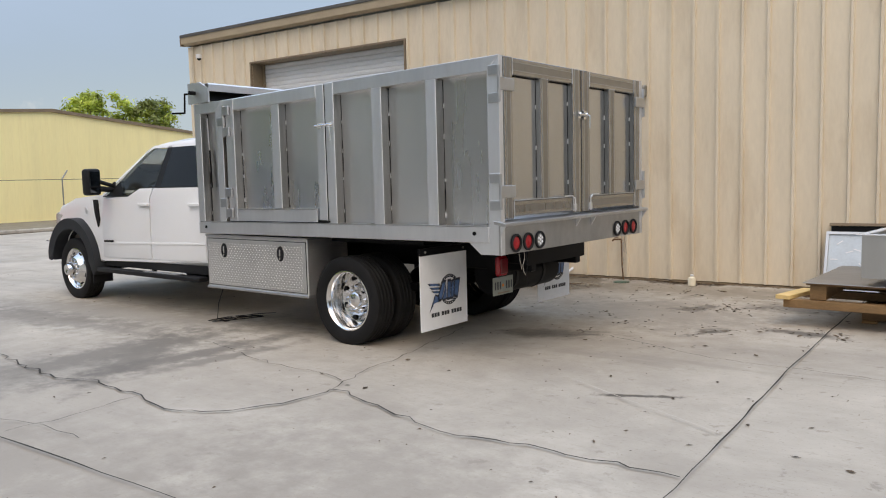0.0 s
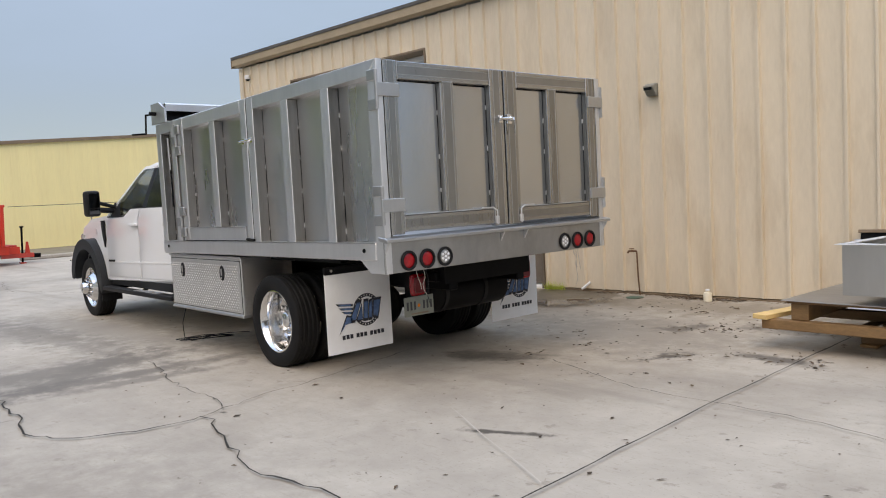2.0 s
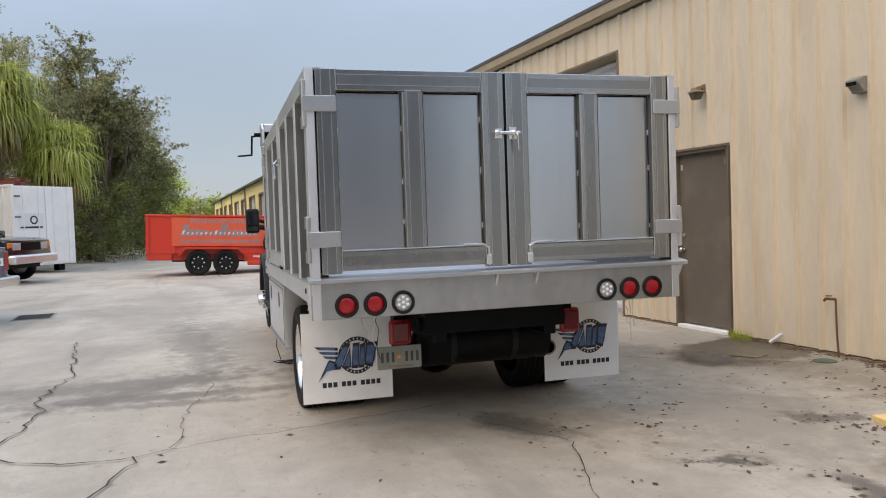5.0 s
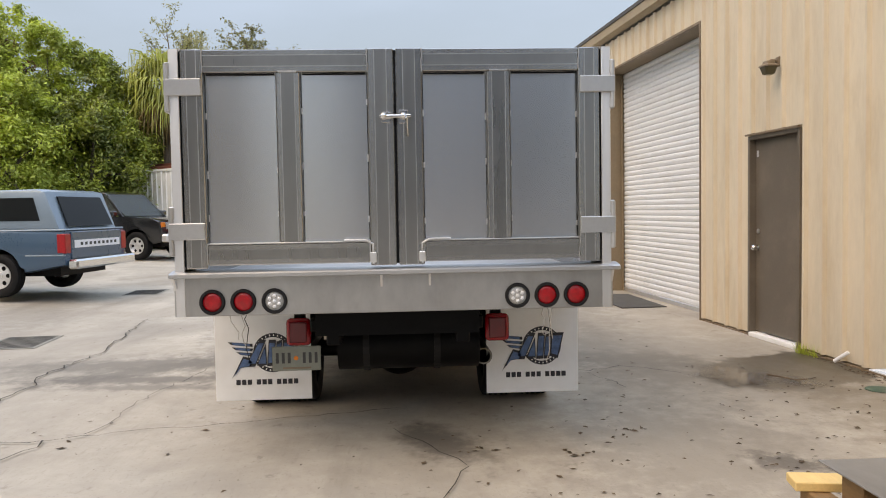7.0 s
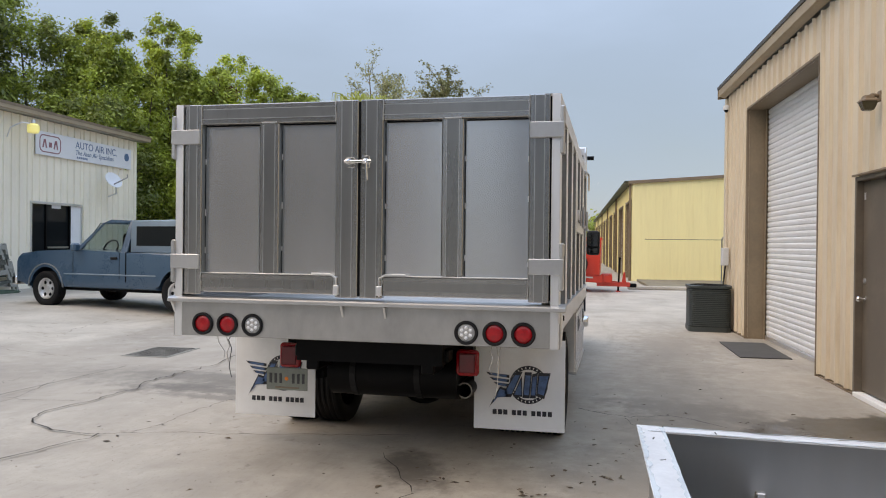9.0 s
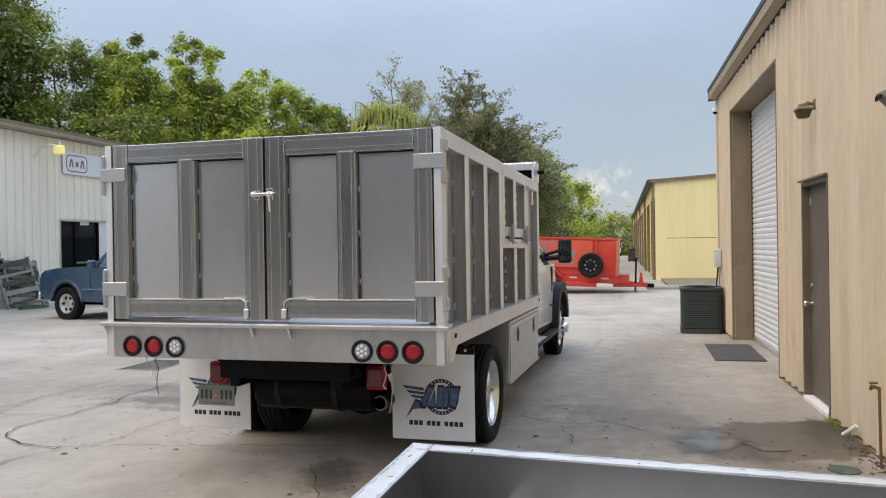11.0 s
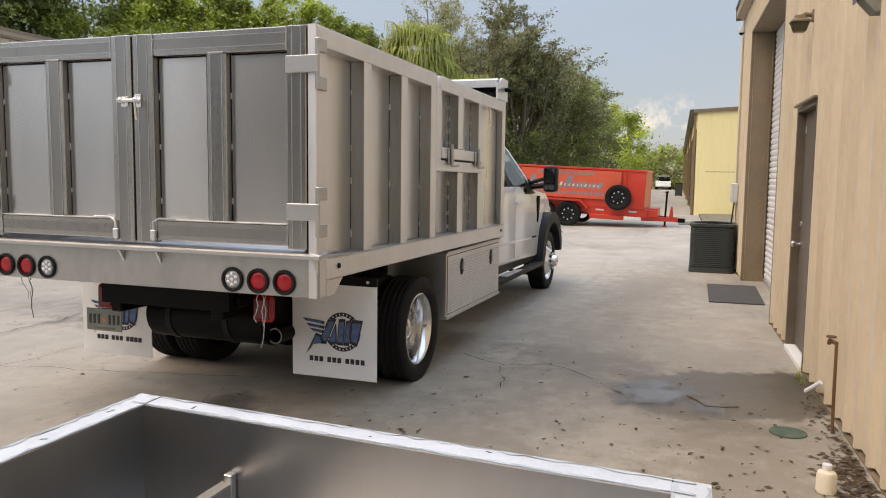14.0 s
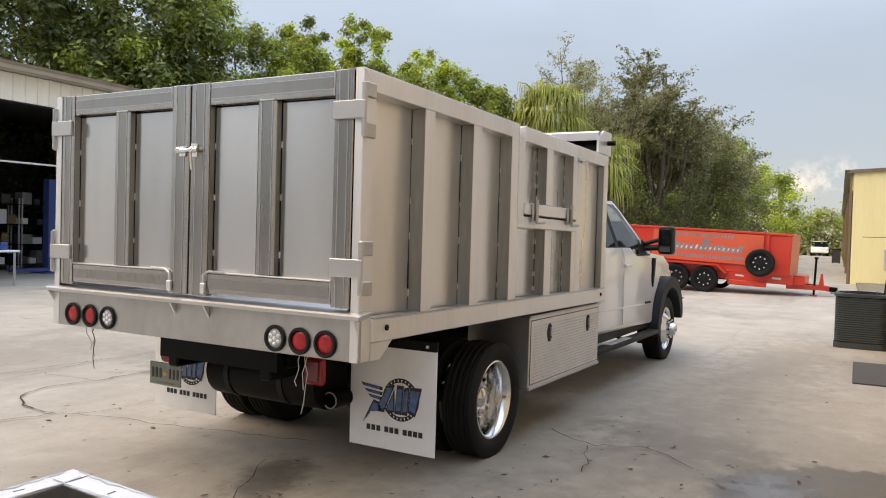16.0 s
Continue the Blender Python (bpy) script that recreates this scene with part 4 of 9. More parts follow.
def building_bits():
    root = thing("security_camera", BFRAME @ Matrix.Translation((CORNER + 0.35, -0.03, 3.98)), "small white dome security camera under the eave", "camera")
    bm = bmesh.new()
    lathe(bm, [(0, 0.06), (0.055, 0.06), (0.06, 0.0), (0.05, -0.02), (0, -0.02)], pose(0, -0.06, 0), 16)
    part("base", bm, SIGN_WHITE, root, "", True, True)
    bm = bmesh.new()
    bmesh.ops.create_uvsphere(bm, u_segments=12, v_segments=8, radius=0.042, matrix=pose(0, -0.06, -0.02))
    part("dome", bm, GLASS_DARK, root, "", True, True)
    # water pipe with a tap
    root = thing("standpipe", BFRAME @ Matrix.Translation((3.73, -0.09, 0)), "rusty brown water pipe with a tap by the wall", "pipe")
    part("pipe", pipe(bmesh.new(), [(0.03, 0, 0), (0.012, 0, 0.2), (0, 0, 0.56)], 0.010), RUSTY_PIPE, root, local=True, smooth=True)
    bm = pipe(bmesh.new(), [(0, 0, 0.56), (-0.10, -0.02, 0.56), (-0.12, -0.02, 0.535)], 0.013)
    part("tap", bm, RUSTY_PIPE, root, local=True, smooth=True)
    bm = bmesh.new()
    lathe(bm, [(0, 0), (0.03, 0.0), (0.03, 0.01), (0, 0.012)], pose(-0.06, -0.02, 0.585), 10)
    part("tap_wheel", bm, RUSTY_PIPE, root, local=True)
    # drain stub, meter box, conduit
    bm = pipe(bmesh.new(), [(2.97, -0.03, 0.125), (2.88, -0.11, 0.030)], 0.017)
    solid("drain_stub", bm, SIGN_WHITE, "short white plastic drain pipe leaving the wall", "pipe", m=BFRAME)
    root = thing("electric_box", BFRAME @ Matrix.Translation((CORNER + 0.35, -0.03, 1.15)), "grey electric disconnect box with conduit on the wall", "electric box")
    part("case", boxed(-0.10, 0.10, -0.11, -0.005, 0, 0.32, 0.008), ALU_SAND, root, local=True)
    part("conduit", pipe(bmesh.new(), [(0, -0.04, 0.32), (0, -0.04, 2.75)], 0.014), TAN, root, local=True, smooth=True)
    part("whip", pipe(bmesh.new(), [(0.02, -0.05, 0), (0.05, -0.1, -0.5), (0.12, -0.16, -0.85), (0.0, -0.3, -0.9)], 0.013), BLACK_PLASTIC, root, local=True, smooth=True)
    # air conditioner
    root = thing("air_conditioner", (-13.16, 9.22, 0), "dark grey-green outdoor air conditioner unit with louvred sides", "air conditioner")
    x0, x1, y0, y1 = -13.55, -12.77, 8.88, 9.58

    def rounded(grow, r):
        q = []
        for cx, cy, a in ((x1, y1, 0), (x0, y1, 90), (x0, y0, 180), (x1, y0, 270)):
            sx, sy = (1 if cx == x1 else -1), (1 if cy == y1 else -1)
            for k in range(6):
                t = radians(a + 18 * k)
                q.append((cx + sx * (grow - r) + r * math.cos(t), cy + sy * (grow - r) + r * math.sin(t)))
        return q
    part("base_pan", prism(bmesh.new(), rounded(0.01, 0.12), "z", 0.0, 0.09), AC_GREY, root, "dark base pan")
    part("core", boxed(x0 + 0.04, x1 - 0.04, y0 + 0.04, y1 - 0.04, 0.091, 0.755), BLACK_PLASTIC, root)
    for i in range(20):
        z = 0.10 + i * 0.0325
        part("louvre", prism(bmesh.new(), rounded(0.0, 0.11), "z", z, z + 0.025, 0.006, 1), AC_GREY, root)
    part("top_cover", prism(bmesh.new(), rounded(0.015, 0.12), "z", 0.757, 0.805, 0.012, 2), AC_GREY, root)
    for r in (0.1, 0.17, 0.24, 0.31):
        bm = bmesh.new()
        lathe(bm, [(r - 0.005, 0), (r + 0.005, 0), (r + 0.005, 0.01), (r - 0.005, 0.01)], pose((x0 + x1) / 2, (y0 + y1) / 2, 0.806), 24, True)
        part("fan_guard", bm, BLACK_PLASTIC, root)
    # mat, bottle, lid
    m = pose(-10.44, 9.56, 0, 0, 0, 2)
    solid("rubber_mat", boxed(-0.86, 0.86, -0.33, 0.33, 0.004, 0.016, 0.003), MAT_GREY, "flat grey rubber mat before the garage door", "mat", m=m)
    root = thing("plastic_bottle", (-3.50, 9.93, 0), "cream plastic jug standing by the wall", "jug")
    bm = bmesh.new()
    lathe(bm, [(0, 0), (0.052, 0.0), (0.058, 0.01), (0.058, 0.13), (0.05, 0.155), (0.025, 0.17), (0.022, 0.18), (0, 0.18)], pose(0, 0, 0) @ Matrix.Diagonal((0.84, 0.84, 0.70, 1)), 20)
    part("jug_body", bm, CREAM_PLASTIC, root, "", True, True)
    bm = bmesh.new()
    lathe(bm, [(0, 0.181), (0.027, 0.181), (0.027, 0.21), (0, 0.212)], pose(0, 0, 0) @ Matrix.Diagonal((0.84, 0.84, 0.70, 1)), 16)
    part("cap", bm, SIGN_WHITE, root, "white cap", True, True)
    bm = bmesh.new()
    lathe(bm, [(0, 0.011), (0.092, 0.011), (0.108, 0.008), (0.11, 0.003), (0, 0.003)], pose(-4.43, 9.82, 0), 28)
    solid("valve_lid", bm, GREEN_LID, "round green valve cover set in the concrete", "cover", smooth=True)


building_bits()


# plain walls added on the never seen side for the gates' reflections, with sky gaps
for _n, (_y0, _y1, _h, _mat, _lab) in enumerate((
        (-8.4, 1.7, 9.0, UNSEEN_BROWN, "plain unseen brown wall added for the gates' reflections"), (4.3, 12.0, 9.0, UNSEEN_GREY, "plain unseen grey wall added for the gates' reflections"),
        (-20.0, -10.6, 3.0, UNSEEN_GREY, "low plain unseen grey wall added for the gates' reflections"))):
    solid("wall_east_%d" % (_n + 1), boxed(17.0, 17.3, _y0, _y1, 0.0, _h), _mat, _lab, "wall", "structure")


# ---- the dump truck: nose towards -x, driver's side at the low y ----
XR, XF, YL, YR, YC = -3.0, -6.80, 4.885, 7.325, 6.105
truck = thing("dump_truck", (-6.5, YC, 0), "white crew-cab dump truck with a new aluminium landscape dump body", "truck")


def lean(bm):
    """The body sits a little nose-down on its frame."""
    for v in bm.verts:
        v.co.z -= max(0.0, XR - v.co.x) * 0.0195 * (v.co.z - 0.6) / 1.75
    return bm


def body_part(name, bm, mat, parent, label="", smooth=False):
    return part(name, lean(bm), mat, parent, label, smooth)


def weld_line(parent, p, q, n=4, size=0.055, r=0.006):
    """A row of single stitch welds along an edge."""
    p, q = Vector(p), Vector(q)
    d = (q - p).normalized()
    rnd = random.Random(int(abs(p.x * 131 + p.y * 57 + p.z * 19)))
    for i in range(n):
        c, h = p.lerp(q, (i + rnd.uniform(0.2, 0.5)) / n), d * size * rnd.uniform(0.35, 0.6)
        body_part("weld_bead", rod(bmesh.new(), c - h, c + h, r * rnd.uniform(0.7, 1.1), 6), ALU, parent)


def rear_gate(y0, y1, hinge_low):
    """One of the two rear gates: hinge_low when it hinges at its low-y side."""
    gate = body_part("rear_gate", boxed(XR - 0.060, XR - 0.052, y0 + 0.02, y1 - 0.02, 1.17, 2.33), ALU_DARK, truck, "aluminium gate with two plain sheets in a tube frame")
    sgn = 1 if hinge_low else -1
    yh, yc = (y0, y1) if hinge_low else (y1, y0)

    def span(a, b):
        return (min(a, b), max(a, b))
    for nm, a, w in (("hinge_stile", yh, 0.118), ("lock_stile", yc - sgn * 0.143, 0.143)):
        lo, hi = span(a, a + sgn * w)
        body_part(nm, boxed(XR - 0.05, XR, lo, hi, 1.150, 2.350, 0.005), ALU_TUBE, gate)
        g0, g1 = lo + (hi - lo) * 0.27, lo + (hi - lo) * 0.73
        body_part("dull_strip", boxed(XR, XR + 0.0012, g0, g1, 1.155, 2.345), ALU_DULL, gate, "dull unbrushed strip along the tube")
        for g in (g0, g1):
            body_part("groove_bead", boxed(XR, XR + 0.003, g - 0.0018, g + 0.0018, 1.155, 2.345), ALU_BRIGHT, gate)
    lo, hi = span(yh + sgn * 0.119, yc - sgn * 0.144)
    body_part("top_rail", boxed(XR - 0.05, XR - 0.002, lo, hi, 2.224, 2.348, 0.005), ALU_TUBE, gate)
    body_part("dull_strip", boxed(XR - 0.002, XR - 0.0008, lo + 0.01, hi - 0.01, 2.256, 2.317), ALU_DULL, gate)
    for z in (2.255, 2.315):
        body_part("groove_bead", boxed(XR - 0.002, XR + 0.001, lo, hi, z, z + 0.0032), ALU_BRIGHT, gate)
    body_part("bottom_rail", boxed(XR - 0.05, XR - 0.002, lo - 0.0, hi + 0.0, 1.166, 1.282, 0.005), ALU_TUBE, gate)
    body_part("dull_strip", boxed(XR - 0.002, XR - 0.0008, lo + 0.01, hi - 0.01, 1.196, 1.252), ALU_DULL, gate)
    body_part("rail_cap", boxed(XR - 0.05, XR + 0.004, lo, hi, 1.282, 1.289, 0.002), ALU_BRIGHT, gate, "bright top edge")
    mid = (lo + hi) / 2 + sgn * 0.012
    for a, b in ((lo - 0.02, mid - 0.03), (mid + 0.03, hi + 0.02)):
        body_part("gate_sheet", boxed(XR - 0.051, XR - 0.046, a, b, 1.25, 2.26), GATE_SHEET_SHADED, gate, "plain brushed sheet")
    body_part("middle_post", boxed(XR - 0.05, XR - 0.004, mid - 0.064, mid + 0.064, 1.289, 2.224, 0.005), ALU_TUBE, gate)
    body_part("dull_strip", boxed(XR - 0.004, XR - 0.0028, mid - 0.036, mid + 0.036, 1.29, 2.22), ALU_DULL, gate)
    for k in (-0.037, 0.037):
        body_part("groove_bead", boxed(XR - 0.004, XR - 0.001, mid + k - 0.0018, mid + k + 0.0018, 1.29, 2.22), ALU_BRIGHT, gate)
    for y in (lo, mid - 0.065, mid + 0.065, hi):
        s = 1 if y in (lo, mid + 0.065) else -1
        # recessed tube sides carry painted shade as a darker plate
        body_part("tube_flank", boxed(XR - 0.0455, XR - 0.008, *span(y, y + s * 0.0015), 1.292, 2.222), ALU_FLANK_SHADE, gate)
        weld_line(gate, (XR - 0.043, y + s * 0.005, 1.30), (XR - 0.043, y + s * 0.005, 2.22), 3, 0.035, 0.0045)
    # ragged dark lines laid on the sheets along the tubes and top rail
    for y in (lo + 0.0045, mid - 0.0695, mid + 0.0695, hi - 0.0045):
        rnd = random.Random(int(y * 1000))
        z = 1.295
        while z < 2.20:
            h = min(2.222 - z, rnd.uniform(0.08, 0.30))
            body_part("sheet_gap", boxed(XR - 0.0455, XR - 0.0445, y - rnd.uniform(0.0008, 0.0024), y + rnd.uniform(0.0008, 0.0024), z, z + h), CHASSIS, gate)
            z += h
    for a, b in ((lo, mid - 0.066), (mid + 0.066, hi)):
        body_part("sheet_gap", boxed(XR - 0.0455, XR - 0.0445, a + 0.01, b - 0.01, 2.214, 2.223), CHASSIS, gate)
    for y in (lo, hi):
        for z0, z1 in ((2.222, 2.347), (1.168, 1.284)):
            rnd = random.Random(int(y * 100))
            pts = [(XR + 0.001, y + rnd.uniform(-0.002, 0.002), z0 + (z1 - z0) * k / 6) for k in range(7)]
            body_part("joint_weld", pipe(bmesh.new(), pts, 0.0042, 6), ALU_BRIGHT, gate, "bright weld bead at the joint", True)
    body_part("post_weld", rod(bmesh.new(), (XR - 0.003, mid - 0.05, 2.226), (XR - 0.003, mid + 0.05, 2.226), 0.006, 6), ALU_BRIGHT, gate, "", True)
    # drop-latch hook at the inner lower corner
    yk = yc - sgn * 0.13
    body_part("latch_eye", pipe(bmesh.new(), [(XR + 0.012, yk, 1.16), (XR + 0.012, yk, 1.27), (XR + 0.010, yk + -sgn * 0.04, 1.292), (XR + 0.008, yk - sgn * 0.16, 1.294)], 0.006, 6), ALU, gate, "bent rod latch", True)
    body_part("latch_bracket", boxed(XR, XR + 0.02, yk - 0.018, yk + 0.018, 1.168, 1.225, 0.004), ALU, gate)
    for z in (2.144, 1.357):
        a, b = span(yh - sgn * 0.085, yh + sgn * 0.115)
        body_part("hinge_strap", boxed(XR + 0.001, XR + 0.022, a, b, z - 0.046, z + 0.046, 0.004), ALU_BRIGHT, gate, "pale strap hinge")
        ys = yh - sgn * 0.073
        body_part("hinge_barrel", rod(bmesh.new(), (XR + 0.008, ys, z - 0.13), (XR + 0.008, ys, z + 0.13), 0.013, 10), ALU_BRIGHT, gate, "", True)
        for dz in (-0.10, 0.10):
            a, b = span(ys - sgn * 0.010, ys + sgn * 0.016)
            body_part("hinge_knuckle", boxed(XR - 0.085, XR + 0.008, a, b, z + dz - 0.036, z + dz + 0.036, 0.004), ALU_BRIGHT, gate)
    return gate


# black strips added in place of the shade in the gaps round the gates
for _y0, _y1, _d in ((4.9375, 4.9465, 0.014), (6.1085, 6.1215, 0.004), (7.2635, 7.2725, 0.014)):
    body_part("gate_seal", boxed(XR - 0.045, XR - _d, _y0, _y1, 1.16, 2.34), CHASSIS, truck, "black strip standing for the shade in the gap")
rear_gate(4.947, 6.108, True)
rear_gate(6.122, 7.263, False)


def gate_lock():
    lock = body_part("gate_lock", boxed(XR, XR + 0.012, 6.04, 6.09, 1.94, 2.00, 0.003), CHROME, truck, "bright slide bolt holding the gates shut")
    body_part("lock_plate", boxed(XR, XR + 0.012, 6.135, 6.185, 1.935, 2.01, 0.003), CHROME, lock)
    body_part("bolt", rod(bmesh.new(), (XR + 0.024, 6.03, 1.972), (XR + 0.024, 6.20, 1.975), 0.011, 10), CHROME, lock, "", True)
    body_part("bolt_handle", pipe(bmesh.new(), [(XR + 0.03, 6.17, 1.975), (XR + 0.05, 6.175, 1.96), (XR + 0.045, 6.18, 1.86)], 0.007, 6), CHROME, lock, "", True)
    for y in (6.05, 6.16):
        bm = bmesh.new()
        bmesh.ops.create_uvsphere(bm, u_segments=10, v_segments=6, radius=0.02, matrix=Matrix.Translation((XR + 0.024, y, 1.975)))
        body_part("knuckle", bm, CHROME, lock, "", True)


gate_lock()


def side_wall(y, out, right):
    """A side of the body. out: -1 towards low y, +1 towards high y."""
    def bx(x0, x1, d0, d1, z0, z1, bev=0.004):
        ya, yb = y - out * d0, y - out * d1
        return boxed(min(x0, x1), max(x0, x1), min(ya, yb), max(ya, yb), z0, z1, bev)
    def frame_bar(nm, pts, d0, d1, parent, mat):
        """A bar of an outline in x and z, its ends cut on the mitre."""
        ya, yb = sorted((y - out * d0, y - out * d1))
        return body_part(nm, prism(bmesh.new(), pts, "y", ya, yb, 0.003, 1), mat, parent)

    def flank(x, z0, z1, s, parent, d0=0.006, d1=0.0925):
        """The side of a tube in a recess, its shade put into the colour, with stitch welds along the sheet."""
        body_part("tube_flank", bx(x, x + s * 0.0015, d0, d1, z0, z1, 0), ALU_FLANK_SHADE, parent, "tube side darkened for the shade in its recess")
        weld_line(parent, (x + s * 0.005, y - out * (d1 - 0.004), z0 + 0.02), (x + s * 0.005, y - out * (d1 - 0.004), z1 - 0.02), 4, 0.036, 0.0045)
        # ragged dark line laid on the sheet along the tube
        rnd = random.Random(int(abs(x) * 1000) + int(z0 * 100))
        z = z0 + 0.004
        while z < z1 - 0.01:
            h = min(z1 - z, rnd.uniform(0.10, 0.32))
            e = rnd.uniform(0.004, 0.009)
            body_part("sheet_gap", bx(x + s * 0.0018, x + s * e, d1, d1 + 0.0012, z, z + h, 0), CHASSIS, parent)
            z += h
    side = body_part("side_wall", bx(XF + 0.05, XR - 0.05, 0.100, 0.106, 1.08, 2.33, 0), ALU_DARK, truck, "aluminium side with plain sheets between upright tubes")
    z_top, z_low, z_rail, w = 2.352, 2.245, 1.098, 0.107
    frame_bar("corner_post", [(XR, 0.885), (XR, z_top), (XR - w, z_low), (XR - w, 0.885)], 0.0, 0.052, side, ALU)
    frame_bar("top_rail", [(XR - 0.002, z_top), (-4.735, z_top), (-4.735 - 0.0, z_low + 0.0), (XR - w - 0.002, z_low)], 0.0, 0.097, side, ALU)
    body_part("top_rail", bx(-6.10 if right else -6.34, -4.955, 0.002, 0.097, z_low, z_top), ALU, side)
    posts = [(-3.70, -3.595), (-4.285, -4.175), (-4.845, -4.737)]
    edges = [XR - 0.08] + [v for a, b in posts for v in (b + 0.02, a - 0.02)]
    for b, a in zip(edges[0::2], edges[1::2]):
        body_part("side_sheet", bx(a - 0.02, b, 0.094, 0.0995, 1.09, 2.29, 0), ALU_SHEET_LIT, side, "plain brushed sheet")
    for a, b in posts:
        body_part("stake_post", bx(a, b, 0.001, 0.097, z_rail, z_low if a > -4.5 else z_top), ALU, side)
        flank(b, z_rail + 0.005, z_low - 0.002, 1, side)
    body_part("tube_flank", bx(XR - w - 0.0015, XR - w, 0.006, 0.0925, z_rail + 0.005, z_low - 0.002, 0), ALU, side)
    body_part("front_post", bx(XF, XF + 0.105, 0.0, 0.097, 0.97, z_low - 0.001), ALU, side)
    flank(XF + 0.105, z_rail + 0.005, z_low - 0.002, 1, side)
    # floor rail along the bottom
    ya, yb = y + out * 0.008, y - out * 0.06
    rail = body_part("floor_rail", boxed(XF, XR - 0.107, min(ya, yb), max(ya, yb), 0.975, z_rail, 0.006), ALU, truck, "long aluminium rail under the side")
    body_part("rail_bead", boxed(XF + 0.02, XR - 0.12, min(ya, yb) - 0.002, max(ya, yb) + 0.002, z_rail, z_rail + 0.006), ALU_BRIGHT, rail)
    for x in (-3.24, XF + 0.13):
        body_part("bolt_head", rod(bmesh.new(), (x, y + out * 0.004, 1.045), (x, y + out * 0.014, 1.045), 0.016, 10), CHASSIS, rail)
    bm = bmesh.new()
    prism(bm, [(XR - 0.106, 0.974), (XR - 0.30, 0.974), (XR - 0.19, 0.885), (XR - 0.106, 0.885)], "y", min(ya, yb) + 0.01, max(ya, yb) - 0.004)
    body_part("skirt", bm, ALU, side)
    if not right:
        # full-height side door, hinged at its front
        door = body_part("side_door", bx(-6.27, -4.86, 0.086, 0.094, 1.12, 2.33, 0), ALU_SHEET_LIT, truck, "aluminium side door in a tube frame, closed")
        for nm, a, b in (("door_stile", -4.955, -4.855), ("door_stile", -6.275, -6.145)):
            body_part(nm, bx(a, b, -0.004, 0.088, 1.112, z_top - 0.004), ALU, door)
        body_part("door_rail", bx(-6.144, -4.956, -0.003, 0.088, z_low - 0.01, z_top - 0.004), ALU, door)
        body_part("door_rail", bx(-6.144, -4.99, -0.003, 0.088, 1.112, 1.232), ALU, door)
        body_part("rail_cap", bx(-6.144, -4.99, -0.007, 0.075, 1.232, 1.238, 0), ALU_BRIGHT, door)
        body_part("door_post", bx(-5.58, -5.468, 0.001, 0.088, 1.239, z_low - 0.012), ALU, door)
        for x in (-5.468, -6.144):
            flank(x, 1.24, z_low - 0.014, 1, door, 0.006, 0.0845)
        # black strips fill the door's gaps in place of their shade
        for x in (-4.851, -6.279):
            body_part("gap_seal", bx(x - 0.004, x + 0.004, 0.004, 0.08, 1.11, z_top - 0.01, 0), CHASSIS, door, "black strip for the dark gap beside the door")
        body_part("gap_seal", bx(-6.27, -4.86, 0.004, 0.08, 1.1045, 1.1115, 0), CHASSIS, door)
        for z in (2.13, 1.30):
            for dz in (-0.105, 0.0, 0.105):
                x0, x1 = (-6.29, -6.19) if dz else (-6.38, -6.27)
                body_part("hinge_knuckle", bx(x0, x1, -0.032, -0.007, z + dz - 0.045, z + dz + 0.045), ALU_BRIGHT, door)
            body_part("hinge_barrel", rod(bmesh.new(), (-6.285, y + out * 0.020, z - 0.16), (-6.285, y + out * 0.020, z + 0.16), 0.013, 10), ALU_BRIGHT, door, "", True)
        lock = body_part("door_lock", bx(-4.80, -4.74, -0.016, -0.003, 1.955, 2.005), CHROME, door, "bright slide bolt")
        body_part("lock_plate", bx(-4.93, -4.875, -0.018, -0.005, 1.955, 2.005), CHROME, lock)
        body_part("bolt", rod(bmesh.new(), (-4.95, y + out * 0.028, 1.98), (-4.72, y + out * 0.028, 1.985), 0.010, 10), CHROME, lock, "", True)
        body_part("bolt_handle", pipe(bmesh.new(), [(-4.76, y + out * 0.03, 1.98), (-4.745, y + out * 0.05, 1.96), (-4.735, y + out * 0.045, 1.84)], 0.008, 6), CHROME, lock, "", True)
        body_part("door_stop", pipe(bmesh.new(), [(-4.96, y + out * 0.012, 1.125), (-4.82, y + out * 0.014, 1.118)], 0.010, 6), CHASSIS, door, "dark drop bolt", True)
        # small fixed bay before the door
        body_part("front_sheet", bx(-6.68, -6.38, 0.088, 0.0955, 1.10, 2.26, 0), ALU_SHEET_LIT, side)
        frame_bar("front_rail", [(XF, z_low), (XF, z_top), (-6.33, z_top), (-6.33 - w, z_low)], 0.0, 0.097, side, ALU)
        frame_bar("stake_post", [(-6.332, z_rail), (-6.332, z_top - 0.003), (-6.332 - w, z_low - 0.002), (-6.332 - w, z_rail)], 0.0, 0.097, side, ALU)
        body_part("tarp_strap", rod(bmesh.new(), (XF + 0.135, y - out * 0.06, 2.20), (XF + 0.155, y - out * 0.06, 1.62), 0.010, 6), ALU_BRIGHT, side, "pale strap rod", True)
        body_part("tarp_strap", rod(bmesh.new(), (XF + 0.155, y - out * 0.06, 1.86), (XF + 0.165, y - out * 0.06, 1.46), 0.009, 6), CHASSIS, side, "black strap rod", True)
    else:
        # upper hatch over a fixed lower part, then a narrow front bay
        body_part("frame_stile", bx(-4.955, -4.851, 0.0, 0.097, 1.615, z_low), ALU, side)
        # same black strip for the shade in the gap behind the hatch
        body_part("gap_seal", bx(-4.850, -4.846, 0.004, 0.05, 1.70, z_top - 0.004, 0), CHASSIS, side)
